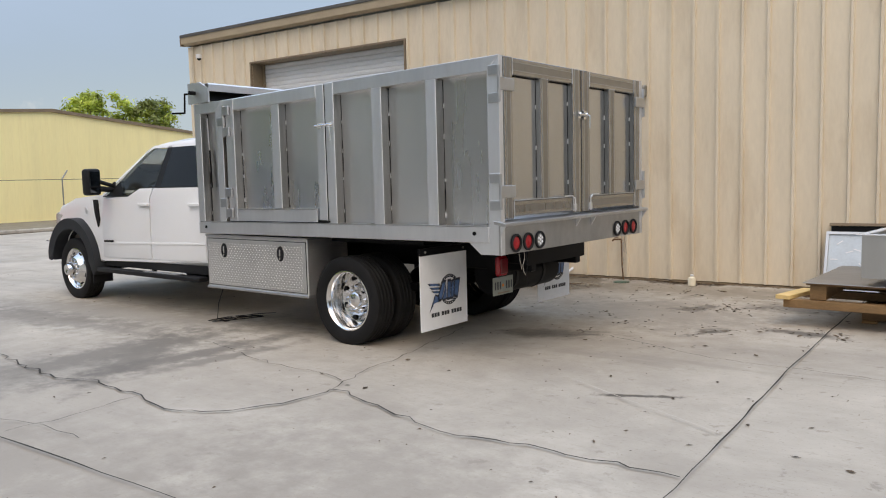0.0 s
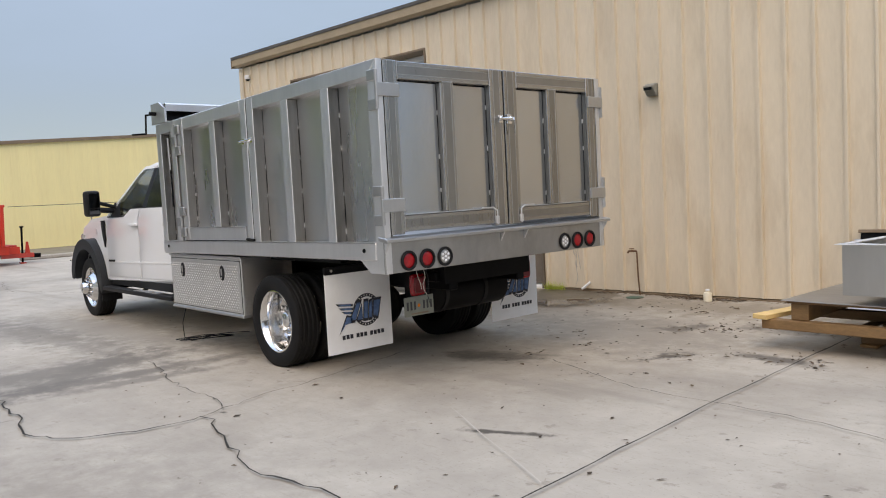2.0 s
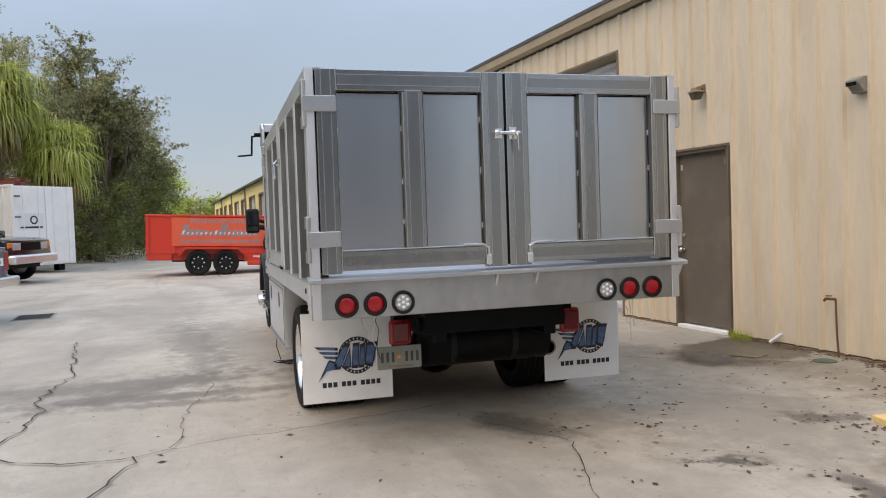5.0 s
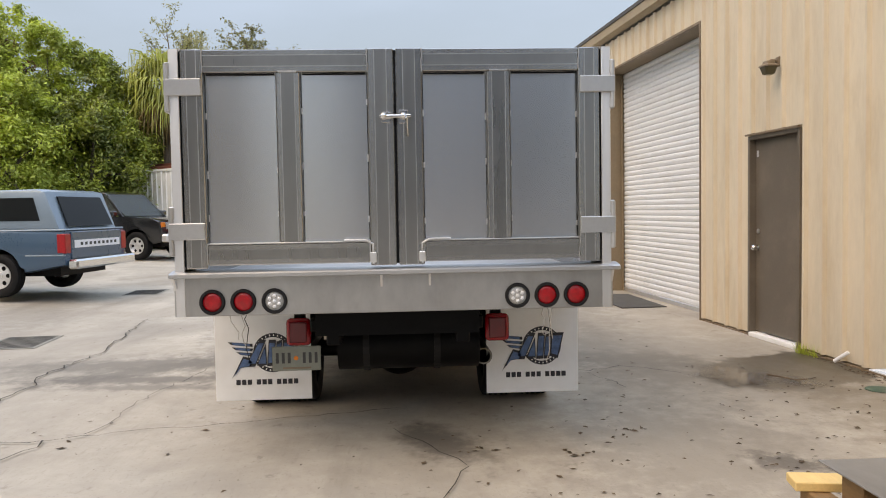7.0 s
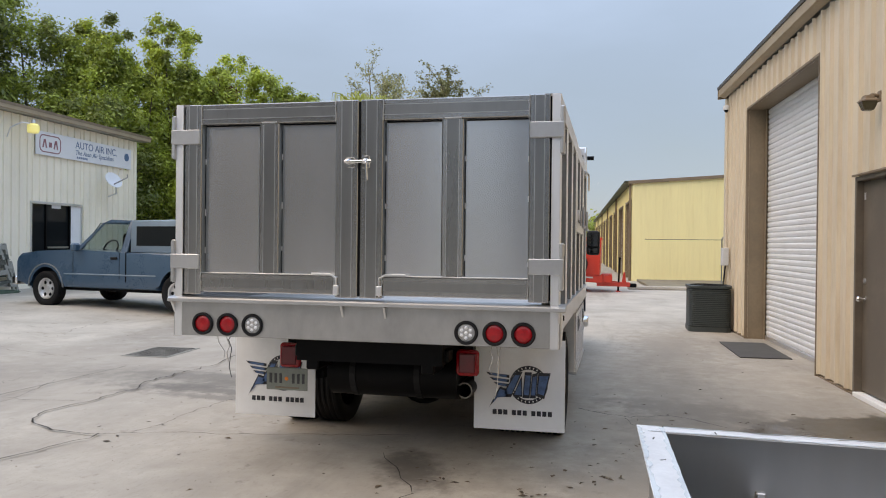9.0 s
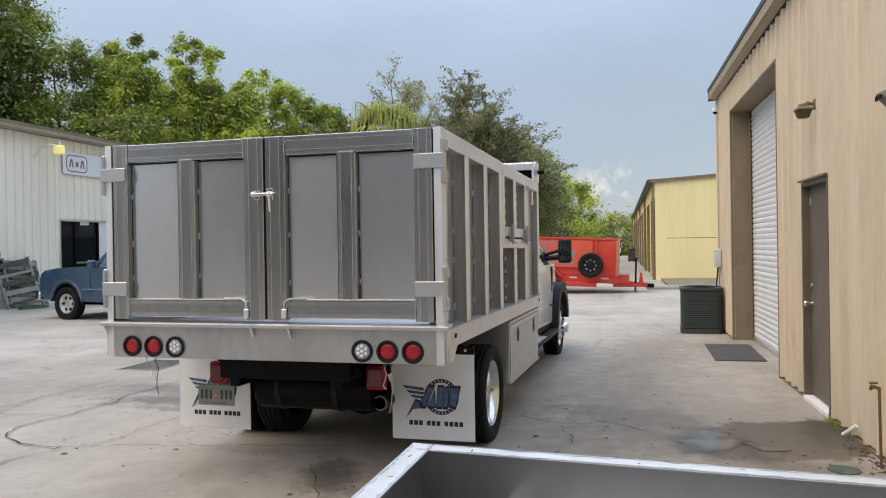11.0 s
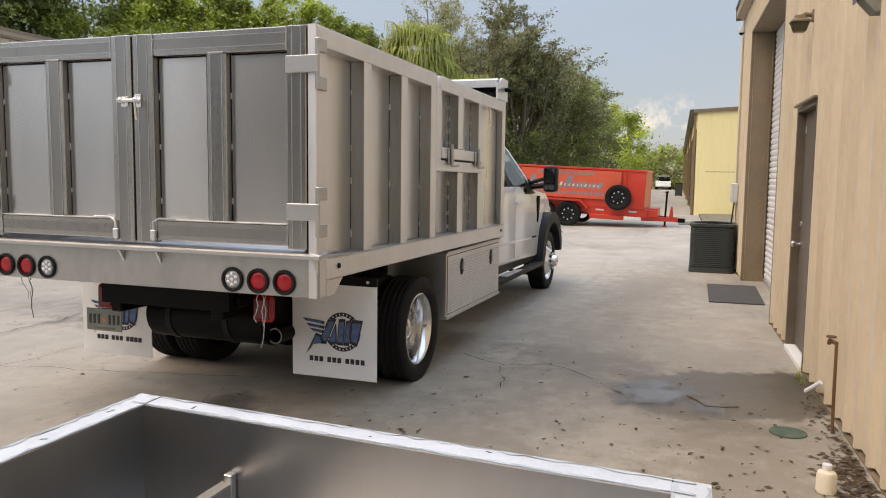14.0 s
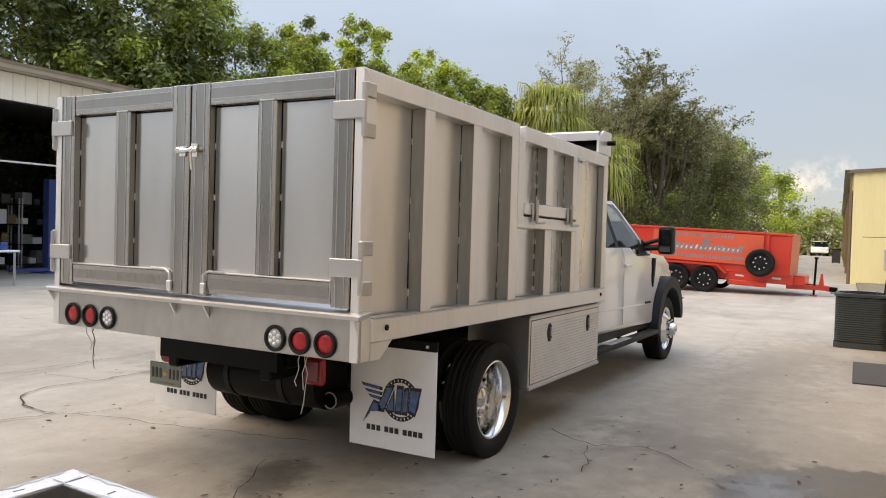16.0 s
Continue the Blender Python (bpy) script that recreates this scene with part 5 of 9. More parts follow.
        hatch = body_part("side_hatch", bx(-5.95, -4.94, 0.085, 0.093, 1.78, 2.26, 0), ALU_SHEET_LIT, truck, "aluminium upper hatch, shut with two slide bolts")
        body_part("lower_sheet", bx(-5.95, -4.84, 0.086, 0.0925, 1.09, 1.63, 0), ALU_SHEET_LIT, side, "plain brushed sheet")
        body_part("hatch_rail", bx(-5.99, -4.956, -0.012, 0.085, 1.715, 1.80), ALU, hatch)
        body_part("hatch_post", bx(-5.485, -5.365, 0.0, 0.086, 1.805, z_low), ALU, hatch)
        flank(-5.365, 1.806, z_low - 0.002, 1, hatch, 0.006, 0.0835)
        body_part("hatch_post", bx(-6.0, -5.925, 0.0, 0.086, 1.805, z_low), ALU, hatch)
        flank(-5.925, 1.806, z_low - 0.002, 1, hatch, 0.006, 0.0835)
        body_part("sill_rail", bx(-6.0, -4.852, -0.004, 0.09, 1.615, 1.70), ALU, side)
        for a, b in ((-5.485, -5.365), (-6.0, -5.925)):
            body_part("stake_post", bx(a, b, 0.001, 0.092, z_rail, 1.614), ALU, side)
            flank(b, z_rail + 0.005, 1.612, 1, side, 0.006, 0.085)
        for x in (-5.10, -5.80):
            lock = body_part("hatch_lock", bx(x - 0.045, x + 0.045, -0.028, -0.013, 1.67, 1.80), ALU_BRIGHT, hatch, "slide bolt")
            body_part("bolt", pipe(bmesh.new(), [(x, y + out * 0.04, 1.83), (x, y + out * 0.04, 1.66), (x - 0.12, y + out * 0.05, 1.665)], 0.012, 6), ALU_BRIGHT, lock, "", True)
        frame_bar("front_rail", [(XF, z_low), (XF, z_top), (-6.002, z_top), (-6.002 - w, z_low)], 0.0, 0.097, side, ALU)
        frame_bar("frame_stile", [(-6.004, z_rail), (-6.004, z_top - 0.003), (-6.004 - w, z_low - 0.002), (-6.004 - w, z_rail)], 0.0, 0.097, side, ALU)
        lock = body_part("tarp_hook", bx(-6.10, -6.02, -0.020, 0.0, 2.20, 2.25), CHROME, side)
        body_part("hook_handle", pipe(bmesh.new(), [(-5.98, y + out * 0.03, 2.22), (-6.08, y + out * 0.035, 2.225), (-6.10, y + out * 0.045, 2.20), (-6.11, y + out * 0.045, 2.06)], 0.010, 6), CHROME, lock, "", True)
        body_part("front_sheet", bx(-6.68, -6.10, 0.060, 0.070, 1.10, 2.26, 0), ALU_SHEET_LIT, side)
    return side


side_wall(YL, -1, False)
side_wall(YR, 1, True)


def body_rest():
    body_part("bed_floor", boxed(XF + 0.02, XR - 0.06, YL + 0.06, YR - 0.06, 1.02, 1.09), ALU, truck, "flat aluminium load floor")
    head = body_part("headboard", boxed(XF, XF + 0.05, YL + 0.057, YR - 0.057, 1.09, 2.36), ALU_SHEET_LIT, truck, "front bulkhead with a tarp housing on top")
    # tarp housing over the headboard
    hood = [(XF - 0.06, 2.375), (XF - 0.06, 2.545), (XF - 0.045, 2.56), (XF + 0.235, 2.56), (XF + 0.25, 2.545), (XF + 0.25, 2.475),
            (XF + 0.242, 2.475), (XF + 0.242, 2.540), (XF + 0.232, 2.550), (XF - 0.042, 2.550), (XF - 0.052, 2.540), (XF - 0.052, 2.375)]
    body_part("tarp_housing", prism(bmesh.new(), hood, "y", YL + 0.02, YR - 0.02), ALU, head, "folded aluminium tarp hood, open below its lip")
    body_part("tarp_roll", rod(bmesh.new(), (XF + 0.09, YL + 0.03, 2.455), (XF + 0.09, YR - 0.03, 2.455), 0.062, 18), CHASSIS, head, "dark rolled tarp", True)
    for y in (YL - 0.005, YR - 0.028):
        bm = prism(bmesh.new(), [(XF - 0.08, 2.36), (XF - 0.08, 2.58), (XF + 0.12, 2.58), (XF + 0.26, 2.50), (XF + 0.26, 2.36)], "y", y, y + 0.022)
        body_part("end_plate", bm, ALU, head)
    for y, s in ((YL, -1), (YR, 1)):
        body_part("roller_end", rod(bmesh.new(), (XF + 0.04, y, 2.47), (XF + 0.04, y + s * 0.07, 2.47), 0.022, 10), CHASSIS, head, "black roller end", True)
    body_part("tarp_crank", pipe(bmesh.new(), [(XF + 0.0, YL - 0.06, 2.46), (XF - 0.01, YL - 0.09, 2.46), (XF - 0.01, YL - 0.10, 2.26), (XF - 0.02, YL - 0.24, 2.25)], 0.010, 6), CHASSIS, head, "thin black crank", True)
    # rear sill
    sill = body_part("rear_sill", boxed(XR - 0.02, XR - 0.004, YL - 0.008, YR + 0.008, 0.885, 1.105, 0.003), ALU_SILL, truck, "folded aluminium rear sill with six round lights")
    bm = bmesh.new()
    prism(bm, [(XR - 0.05, 1.142), (XR + 0.035, 1.130), (XR + 0.050, 1.122), (XR + 0.050, 1.104), (XR + 0.030, 1.100), (XR - 0.02, 1.112), (XR - 0.05, 1.118)], "y", YL - 0.024, YR + 0.040, 0.003, 1)
    body_part("sill_lip", bm, ALU_BRIGHT, sill, "bright bent lip")
    for y in (6.02, 6.29, YL - 0.0, YR - 0.0):
        bm = bmesh.new()
        prism(bm, [(XR - 0.003, 1.10), (XR + 0.04, 1.10), (XR - 0.003, 1.03)], "y", y - 0.006, y + 0.006)
        body_part("gusset", bm, ALU, sill)
    for y, col in ((5.083, RED_LENS), (5.253, RED_LENS), (5.424, CLEAR_LENS), (6.785, CLEAR_LENS), (6.953, RED_LENS), (7.121, RED_LENS)):
        m = pose(XR - 0.004, y, 0.963) @ Matrix.Rotation(radians(90), 4, "Y")
        bm = bmesh.new()
        lathe(bm, [(0.052, 0.0), (0.071, 0.0), (0.071, 0.010), (0.066, 0.016), (0.056, 0.016), (0.052, 0.008)], m, 32, True)
        light = body_part("round_light", bm, BLACK_PLASTIC, sill, "round marker light in a black rubber ring", True)
        bm = bmesh.new()
        lathe(bm, [(0.0, 0.010), (0.03, 0.0092), (0.047, 0.006), (0.053, 0.001)], m, 28)
        body_part("lens", bm, col, light, "red lens" if col is RED_LENS else "clear lens with bright dots", True)
        if col is CLEAR_LENS:
            bm = bmesh.new()
            for k in range(7):
                a = k * math.pi / 3
                r = 0.0 if k == 6 else 0.030
                bmesh.ops.create_icosphere(bm, subdivisions=1, radius=0.0125, matrix=m @ Matrix.Translation((r * math.cos(a), r * math.sin(a), 0.006)))
            body_part("led_dots", bm, SIGN_WHITE, light, "", True)
    rnd = random.Random(3)
    for y in (5.17, 5.23, 5.27, 6.94, 6.96, 7.0):
        pts, p = [], Vector((XR - 0.03, y, 0.90))
        for k in range(6):
            pts.append(tuple(p))
            p = p + Vector((rnd.uniform(-0.01, 0.012), rnd.uniform(-0.022, 0.022), -rnd.uniform(0.02, 0.05) * (1.6 if y in (5.27, 6.96) else 1)))
        part("loose_wire", pipe(bmesh.new(), pts, 0.0025, 5), WIRE if y != 5.27 else BLACK_PLASTIC, sill, "thin loose wire", True)


body_rest()


def mud_flap(y0, y1):
    flap = part("mud_flap", boxed(-3.818, -3.810, y0, y1, 0.215, 0.86, 0.002), FLAP, truck, "white mud flap with a blue winged badge")
    x, yc = -3.809, (y0 + y1) / 2 + 0.02
    part("hanger", boxed(-3.83, -3.803, y0, y1, 0.84, 0.90, 0.004), CHASSIS, flap)
    for y in (y0 + 0.06, y1 - 0.06):
        part("bolt_head", rod(bmesh.new(), (-3.803, y, 0.87), (-3.795, y, 0.87), 0.010, 8), ALU_BRIGHT, flap)
    m = pose(x, yc + 0.045, 0.53) @ Matrix.Rotation(radians(90), 4, "Y")
    bm = bmesh.new()
    lathe(bm, [(0.104, 0.0), (0.130, 0.0), (0.130, 0.0015), (0.104, 0.0015)], m, 48, True)
    part("badge_ring", bm, INK, flap, "dark ring")
    for k in range(22):
        a = math.pi * (0.12 + 0.76 * k / 21) + (math.pi if k % 2 else 0)
        c, w = math.cos(a), math.sin(a)
        bm = bmesh.new()
        q = [(x + 0.003, yc + 0.045 + r * (c - w * t), 0.53 + r * (w + c * t)) for r, t in ((0.111, -0.03), (0.122, -0.03), (0.122, 0.03), (0.111, 0.03))]
        bm.faces.new([bm.verts.new(p) for p in q])
        part("ring_mark", bm, FLAP, flap, "pale tick on the ring")
    # winged emblem drawn as plain slanting shapes
    shapes = [
        [(-0.235, 0.075), (-0.10, 0.062), (-0.10, 0.045), (-0.215, 0.058)], [(-0.21, 0.040), (-0.095, 0.030), (-0.10, 0.014), (-0.19, 0.024)],
        [(-0.185, 0.008), (-0.10, 0.0), (-0.108, -0.016), (-0.165, -0.008)],
        [(-0.215, -0.155), (-0.150, -0.03), (-0.085, -0.05), (-0.11, -0.085), (-0.17, -0.095)],
        [(-0.13, -0.075), (-0.045, 0.072), (-0.008, 0.072), (-0.072, -0.075)], [(-0.055, -0.075), (-0.004, 0.045), (0.0, -0.075)],
        [(0.010, -0.075), (0.022, 0.072), (0.062, 0.072), (0.050, -0.075)], [(0.060, -0.075), (0.072, 0.060), (0.104, 0.072), (0.092, -0.075)],
        [(0.104, -0.06), (0.116, 0.072), (0.185, 0.072), (0.150, -0.075)]]
    for n, (grow, mat, dx) in enumerate(((1.20, INK, 0.0), (0.90, INK_BLUE, 0.0016))):
        for s in shapes:
            bm = bmesh.new()
            cx, cz = sum(p[0] for p in s) / len(s), sum(p[1] for p in s) / len(s)
            prism(bm, [(yc + cx + (p[0] - cx) * grow, 0.53 + cz + (p[1] - cz) * grow) for p in s], "x", x + 0.002 + dx, x + 0.0034 + dx)
            part("emblem_outline" if n == 0 else "emblem_shape", bm, mat, flap)
    # the line of figures becomes plain bars
    yy = yc - 0.20
    for k in (3, 3, 4):
        for _ in range(k):
            part("number_bar", boxed(x, x + 0.0015, yy, yy + 0.028, 0.320, 0.354), INK, flap, "plain dark bar")
            yy += 0.037
        yy += 0.022
    return flap


mud_flap(4.895, 5.523)
mud_flap(6.690, 7.312)


def stop_lamp(y, z, plate):
    lamp = part("stop_lamp", boxed(-3.45, -3.40, y - 0.075, y + 0.075, z - 0.085, z + 0.085, 0.028, 3), STOP_LENS, truck, "square red stop lamp with a bright rim", True)
    part("lens_frame", boxed(-3.40, -3.392, y - 0.052, y + 0.052, z - 0.062, z + 0.062, 0.006), RED_DARK, lamp, "darker red lens")
    part("bracket", boxed(-3.55, -3.451, y - 0.03, y + 0.03, z - 0.04, z + 0.12), CHASSIS, lamp)
    return lamp


stop_lamp(5.497, 0.722, True)
stop_lamp(6.716, 0.722, False)


def plate_and_underside():
    plate = part("licence_plate", boxed(-3.405, -3.400, 5.335, 5.63, 0.488, 0.638, 0.004, m=Matrix.Translation((0, 0, 0))), PLATE_SIGN, truck, "pale green licence plate with plain dark bars")
    for k in range(6):
        y = 5.358 + k * 0.036 + (0.055 if k > 2 else 0)
        part("plate_bar", boxed(-3.3985, -3.396, y, y + 0.017, 0.535, 0.600), MAT_GREY, plate, "plain dark bar")
    part("plate_stripe", boxed(-3.3985, -3.396, 5.40, 5.57, 0.500, 0.511), TRIM_BROWN, plate)
    bm = bmesh.new()
    bmesh.ops.create_uvsphere(bm, u_segments=10, v_segments=6, radius=0.014, matrix=Matrix.Translation((-3.40, 5.48, 0.565)) @ Matrix.Diagonal((0.15, 1, 1, 1)))
    part("plate_mark", bm, ORANGE_LENS, plate)
    # frame rails, cross members, hitch, tank, axle, exhaust
    for y in (5.68, 6.45):
        part("frame_rail", boxed(-10.3, -3.25, y, y + 0.085, 0.66, 0.88, 0.01), CHASSIS, truck, "black steel frame rail")
    for x in (-3.30, -4.1, -5.6, -6.6):
        part("cross_member", boxed(x - 0.06, x + 0.06, 5.62, 6.59, 0.72, 0.90), CHASSIS, truck)
    part("hitch_beam", boxed(-3.42, -3.30, 5.58, 6.62, 0.735, 0.815, 0.01), CHASSIS, truck, "black rear cross beam")
    bm = bmesh.new()
    rod(bm, (-3.70, 5.72, 0.60), (-3.70, 6.62, 0.60), 0.17, 24)
    part("fuel_tank", bm, CHASSIS, truck, "black rear tank", True)
    for y in (5.9, 6.35):
        bm = bmesh.new()
        lathe(bm, [(0.171, -0.02), (0.177, -0.02), (0.177, 0.02), (0.171, 0.02)], pose(-3.70, y, 0.60, 90), 24, True)
        part("tank_strap", bm, BLACK_PLASTIC, truck)
    for y in (5.93, 6.30):
        part("eye_bolt", pipe(bmesh.new(), [(-3.29, y, 0.80), (-3.27, y, 0.84), (-3.27, y + 0.03, 0.80)], 0.007, 6), ALU, truck)
    part("subframe", boxed(-6.7, -3.1, 5.60, 6.62, 0.90, 1.01), CHASSIS, truck)
    part("rear_axle", rod(bmesh.new(), (-4.75, 5.2, 0.39), (-4.75, 7.0, 0.39), 0.065, 14), CHASSIS, truck, "", True)
    bm = bmesh.new()
    bmesh.ops.create_uvsphere(bm, u_segments=18, v_segments=12, radius=0.22, matrix=Matrix.Translation((-4.75, YC, 0.39)))
    part("differential", bm, CHASSIS, truck, "", True)
    part("front_axle", rod(bmesh.new(), (-9.957, 5.3, 0.39), (-9.957, 6.9, 0.39), 0.06, 12), CHASSIS, truck, "", True)
    bm = bmesh.new()
    lathe(bm, [(0.050, 0), (0.056, 0), (0.056, 0.9), (0.050, 0.9)], pose(-4.55, 6.655, 0.50) @ Matrix.Rotation(radians(90), 4, "Y"), 20, True)
    part("exhaust_pipe", bm, CHASSIS, truck, "sooty exhaust pipe", True)
    bm = bmesh.new()
    lathe(bm, [(0.045, 0), (0.053, 0), (0.053, 0.006), (0.045, 0.006)], pose(-3.652, 6.655, 0.50) @ Matrix.Rotation(radians(90), 4, "Y"), 20, True)
    part("exhaust_tip", bm, FRAME_EDGE, truck, "worn grey rim", True)
    for y in (5.45, 6.76):
        part("leaf_spring", boxed(-5.45, -4.05, y - 0.04, y + 0.04, 0.46, 0.53), CHASSIS, truck)
        part("wheel_well", boxed(-5.15, -4.02, y - 0.25 if y < 6 else y - 0.12, y + 0.12 if y < 6 else y + 0.25, 0.90, 0.93), CHASSIS, truck)


plate_and_underside()


def tool_box(y, out):
    ya, yb = sorted((y, y - out * 0.52))
    x0, x1, z0, z1 = -6.72, -5.17, 0.405, 0.935
    tb = part("tool_box", boxed(x0, x1, ya, yb, z0, z1, 0.006), PLATE, truck, "diamond-plate under-body tool box with two black latches")
    f = y + out * 0.004
    part("lid", boxed(x0 + 0.02, x1 - 0.02, min(f, y), max(f, y), z0 + 0.03, z1 - 0.03), PLATE, tb)
    for a in ((x0 + 0.014, x0 + 0.020, z0 + 0.024, z1 - 0.024), (x1 - 0.020, x1 - 0.014, z0 + 0.024, z1 - 0.024), (x0 + 0.0201, x1 - 0.0201, z0 + 0.024, z0 + 0.030), (x0 + 0.0201, x1 - 0.0201, z1 - 0.030, z1 - 0.024)):
        part("lid_seam", boxed(a[0], a[1], *sorted((y, y + out * 0.0025)), a[2], a[3]), CHASSIS, tb)
    part("top_flange", boxed(x0 - 0.01, x1 + 0.01, ya - 0.012, yb + 0.012, z1 - 0.004, z1 + 0.012, 0.003), ALU_BRIGHT, tb)
    part("bottom_lip", boxed(x0 - 0.005, x1 + 0.005, ya - 0.012, yb + 0.012, z0 - 0.012, z0 + 0.012, 0.003), ALU_BRIGHT, tb)
    # raised lozenges
    verts, faces = [], []

    def lozenge(o, a, b, nrm, flip):
        d, w = (a + b if flip else a - b).normalized() * 0.0095, (a - b if flip else a + b).normalized() * 0.003
        n = len(verts)
        verts.extend([o - d, o - w, o + d, o + w, o - d * 0.5 + nrm * 0.003, o + d * 0.5 + nrm * 0.003])
        faces.extend([(n, n + 1, n + 4), (n + 1, n + 2, n + 5), (n + 1, n + 5, n + 4), (n + 2, n + 3, n + 5), (n + 3, n, n + 4), (n + 3, n + 4, n + 5)])
    ex, ey, ez = Vector((1, 0, 0)), Vector((0, 1, 0)), Vector((0, 0, 1))
    st = 0.0235
    for i in range(int((x1 - x0 - 0.07) / st)):
        for j in range(int((z1 - z0 - 0.09) / st)):
            lozenge(Vector((x0 + 0.045 + i * st, y + out * 0.0045, z0 + 0.055 + j * st)), ex, ez, Vector((0, out, 0)), (i + j) % 2)
    for i in range(int(0.46 / st)):
        for j in range(int((z1 - z0 - 0.06) / st)):
            lozenge(Vector((x1 + 0.0005, ya + 0.03 + i * st, z0 + 0.035 + j * st)), ey, ez, Vector((1, 0, 0)), (i + j) % 2)
    me = bpy.data.meshes.new("tread_pattern")
    me.from_pydata([tuple(v) for v in verts], [], faces)
    me.materials.append(ALU_BRIGHT)
    ob = new("tread_pattern", me)
    ob.parent = tb
    tagged(ob, "", "", "", "stuff")
    for x in (-6.42, -5.545):
        bm = bmesh.new()
        fm = pose(x, y + out * 0.004, 0.79) @ Matrix.Rotation(radians(90 if out < 0 else -90), 4, "X")
        lathe(bm, [(0, 0.006), (0.036, 0.006), (0.048, 0.004), (0.051, 0.0)], fm @ Matrix.Diagonal((1.0, 1.45, 1, 1)), 24)
        latch = part("paddle_latch", bm, BLACK_PLASTIC, tb, "oval black latch", True)
        part("paddle", boxed(x - 0.007, x + 0.007, min(f, f + out * 0.014), max(f, f + out * 0.020), 0.765, 0.830, 0.003), ALU_BRIGHT, latch, "bright pull handle")
        part("lock_core", rod(bmesh.new(), (x, f + out * 0.004, 0.745), (x, f + out * 0.012, 0.745), 0.010, 10), CHROME, latch, "bright lock", True)


tool_box(4.905, -1)
tool_box(7.305, 1)


# ---- wheels, built once with their axis along y ----
def tyre_profile(R, W):
    h = W / 2
    p = [(R * 0.66, -h * 0.78), (R * 0.72, -h * 0.92), (R * 0.83, -h), (R * 0.93, -h * 0.96), (R * 0.985, -h * 0.86)]
    for g in (-0.55, -0.18, 0.18, 0.55):
        p += [(R, h * (g - 0.12)), (R - 0.010, h * (g - 0.05)), (R - 0.010, h * (g + 0.05)), (R, h * (g + 0.12))]
    p += [(R * 0.985, h * 0.86), (R * 0.93, h * 0.96), (R * 0.83, h), (R * 0.72, h * 0.92), (R * 0.66, h * 0.78)]
    return p


def wheel_mesh(kind, R=0.402, W=0.235):
    """Meshes of a tyre, a rim and a hub; the outside faces +z before turning."""
    out = {}
    eye = Matrix.Identity(4)
    out["tyre"] = finish("tyre", lathe(bmesh.new(), tyre_profile(R, W), eye, 48), RUBBER, True)
    rr = R * 0.665
    if kind == "rear":
        prof = [(rr, -W * 0.38), (rr + 0.012, W * 0.40), (rr - 0.004, W * 0.42), (rr - 0.020, W * 0.36), (rr - 0.035, W * 0.10), (rr - 0.045, -W * 0.30), (0.165, -W * 0.36), (0.14, -W * 0.34)]
        hub = [(0.14, -W * 0.34), (0.135, -W * 0.20), (0.125, -W * 0.12), (0.075, -W * 0.10), (0.07, W * 0.02), (0.05, W * 0.08), (0.0, W * 0.09)]
        holes, hr, hz, nut = 8, 0.195, -0.30, -0.06
    else:
        prof = [(rr, -W * 0.38), (rr + 0.012, W * 0.40), (rr - 0.004, W * 0.42), (rr - 0.018, W * 0.36), (rr - 0.03, W * 0.22), (0.20, W * 0.30), (0.165, W * 0.50), (0.15, W * 0.56)]
        hub = [(0.15, W * 0.56), (0.12, W * 0.60), (0.085, W * 0.60), (0.08, W * 0.86), (0.068, W * 0.96), (0.05, W * 0.97), (0.0, W * 0.90)]
        holes, hr, hz, nut = 8, 0.205, 0.30, 0.62
    out["rim"] = finish("rim", lathe(bmesh.new(), prof, eye, 40), CHROME, True)
    out["hub_cap"] = finish("hub_cap", lathe(bmesh.new(), hub, eye, 28), CHROME, True)
    for k in range(10):
        a = 2 * math.pi * k / 10
        bm = rod(bmesh.new(), (0.112 * math.cos(a), 0.112 * math.sin(a), W * (nut - 0.10)), (0.112 * math.cos(a), 0.112 * math.sin(a), W * (nut + 0.10)), 0.016, 6)
        out["lug_nut" + str(k)] = finish("lug_nut", bm, CHROME, True)
    for k in range(holes):
        bm = bmesh.new()
        a = 2 * math.pi * (k + 0.5) / holes
        m = Matrix.Rotation(a, 4, "Z") @ Matrix.Translation((hr, 0, W * hz + 0.004)) @ Matrix.Diagonal((0.7, 1, 1, 1))
        lathe(bm, [(0.0, 0.001), (0.027, 0.001), (0.030, -0.002)], m, 14)
        out["vent_hole" + str(k)] = finish("vent_hole", bm, CHASSIS, True)
    return out


REAR_WHEEL, FRONT_WHEEL = wheel_mesh("rear"), wheel_mesh("front")


def put_wheel(parent, meshes, x, y, z, out, rim=True, label="", inverse=True):
    turn = pose(x, y, z, 90 if out < 0 else -90, 0, 0)
    w = new("wheel", meshes["tyre"])
    w.parent = parent
    if inverse:
        w.matrix_parent_inverse = parent.matrix_basis.inverted()
    w.matrix_basis = turn
    tagged(w, label)
    if rim:
        for k in meshes:
            if k != "tyre":
                ob = new("vent_hole" if k[:4] == "vent" else "lug_nut" if k[:3] == "lug" else k, meshes[k])
                ob.parent = w
    return w


for _y, _o in ((5.075, -1), (7.140, 1)):
    put_wheel(truck, REAR_WHEEL, -4.75, _y, 0.392, _o, True, "dual rear wheel with a deep polished rim")
    put_wheel(truck, REAR_WHEEL, -4.75, _y - _o * 0.29, 0.392, _o, False, "inner dual tyre")
for _y, _o in ((5.195, -1), (7.015, 1)):
    put_wheel(truck, FRONT_WHEEL, -9.957, _y, 0.392, _o, True, "front wheel with a polished rim and protruding hub")


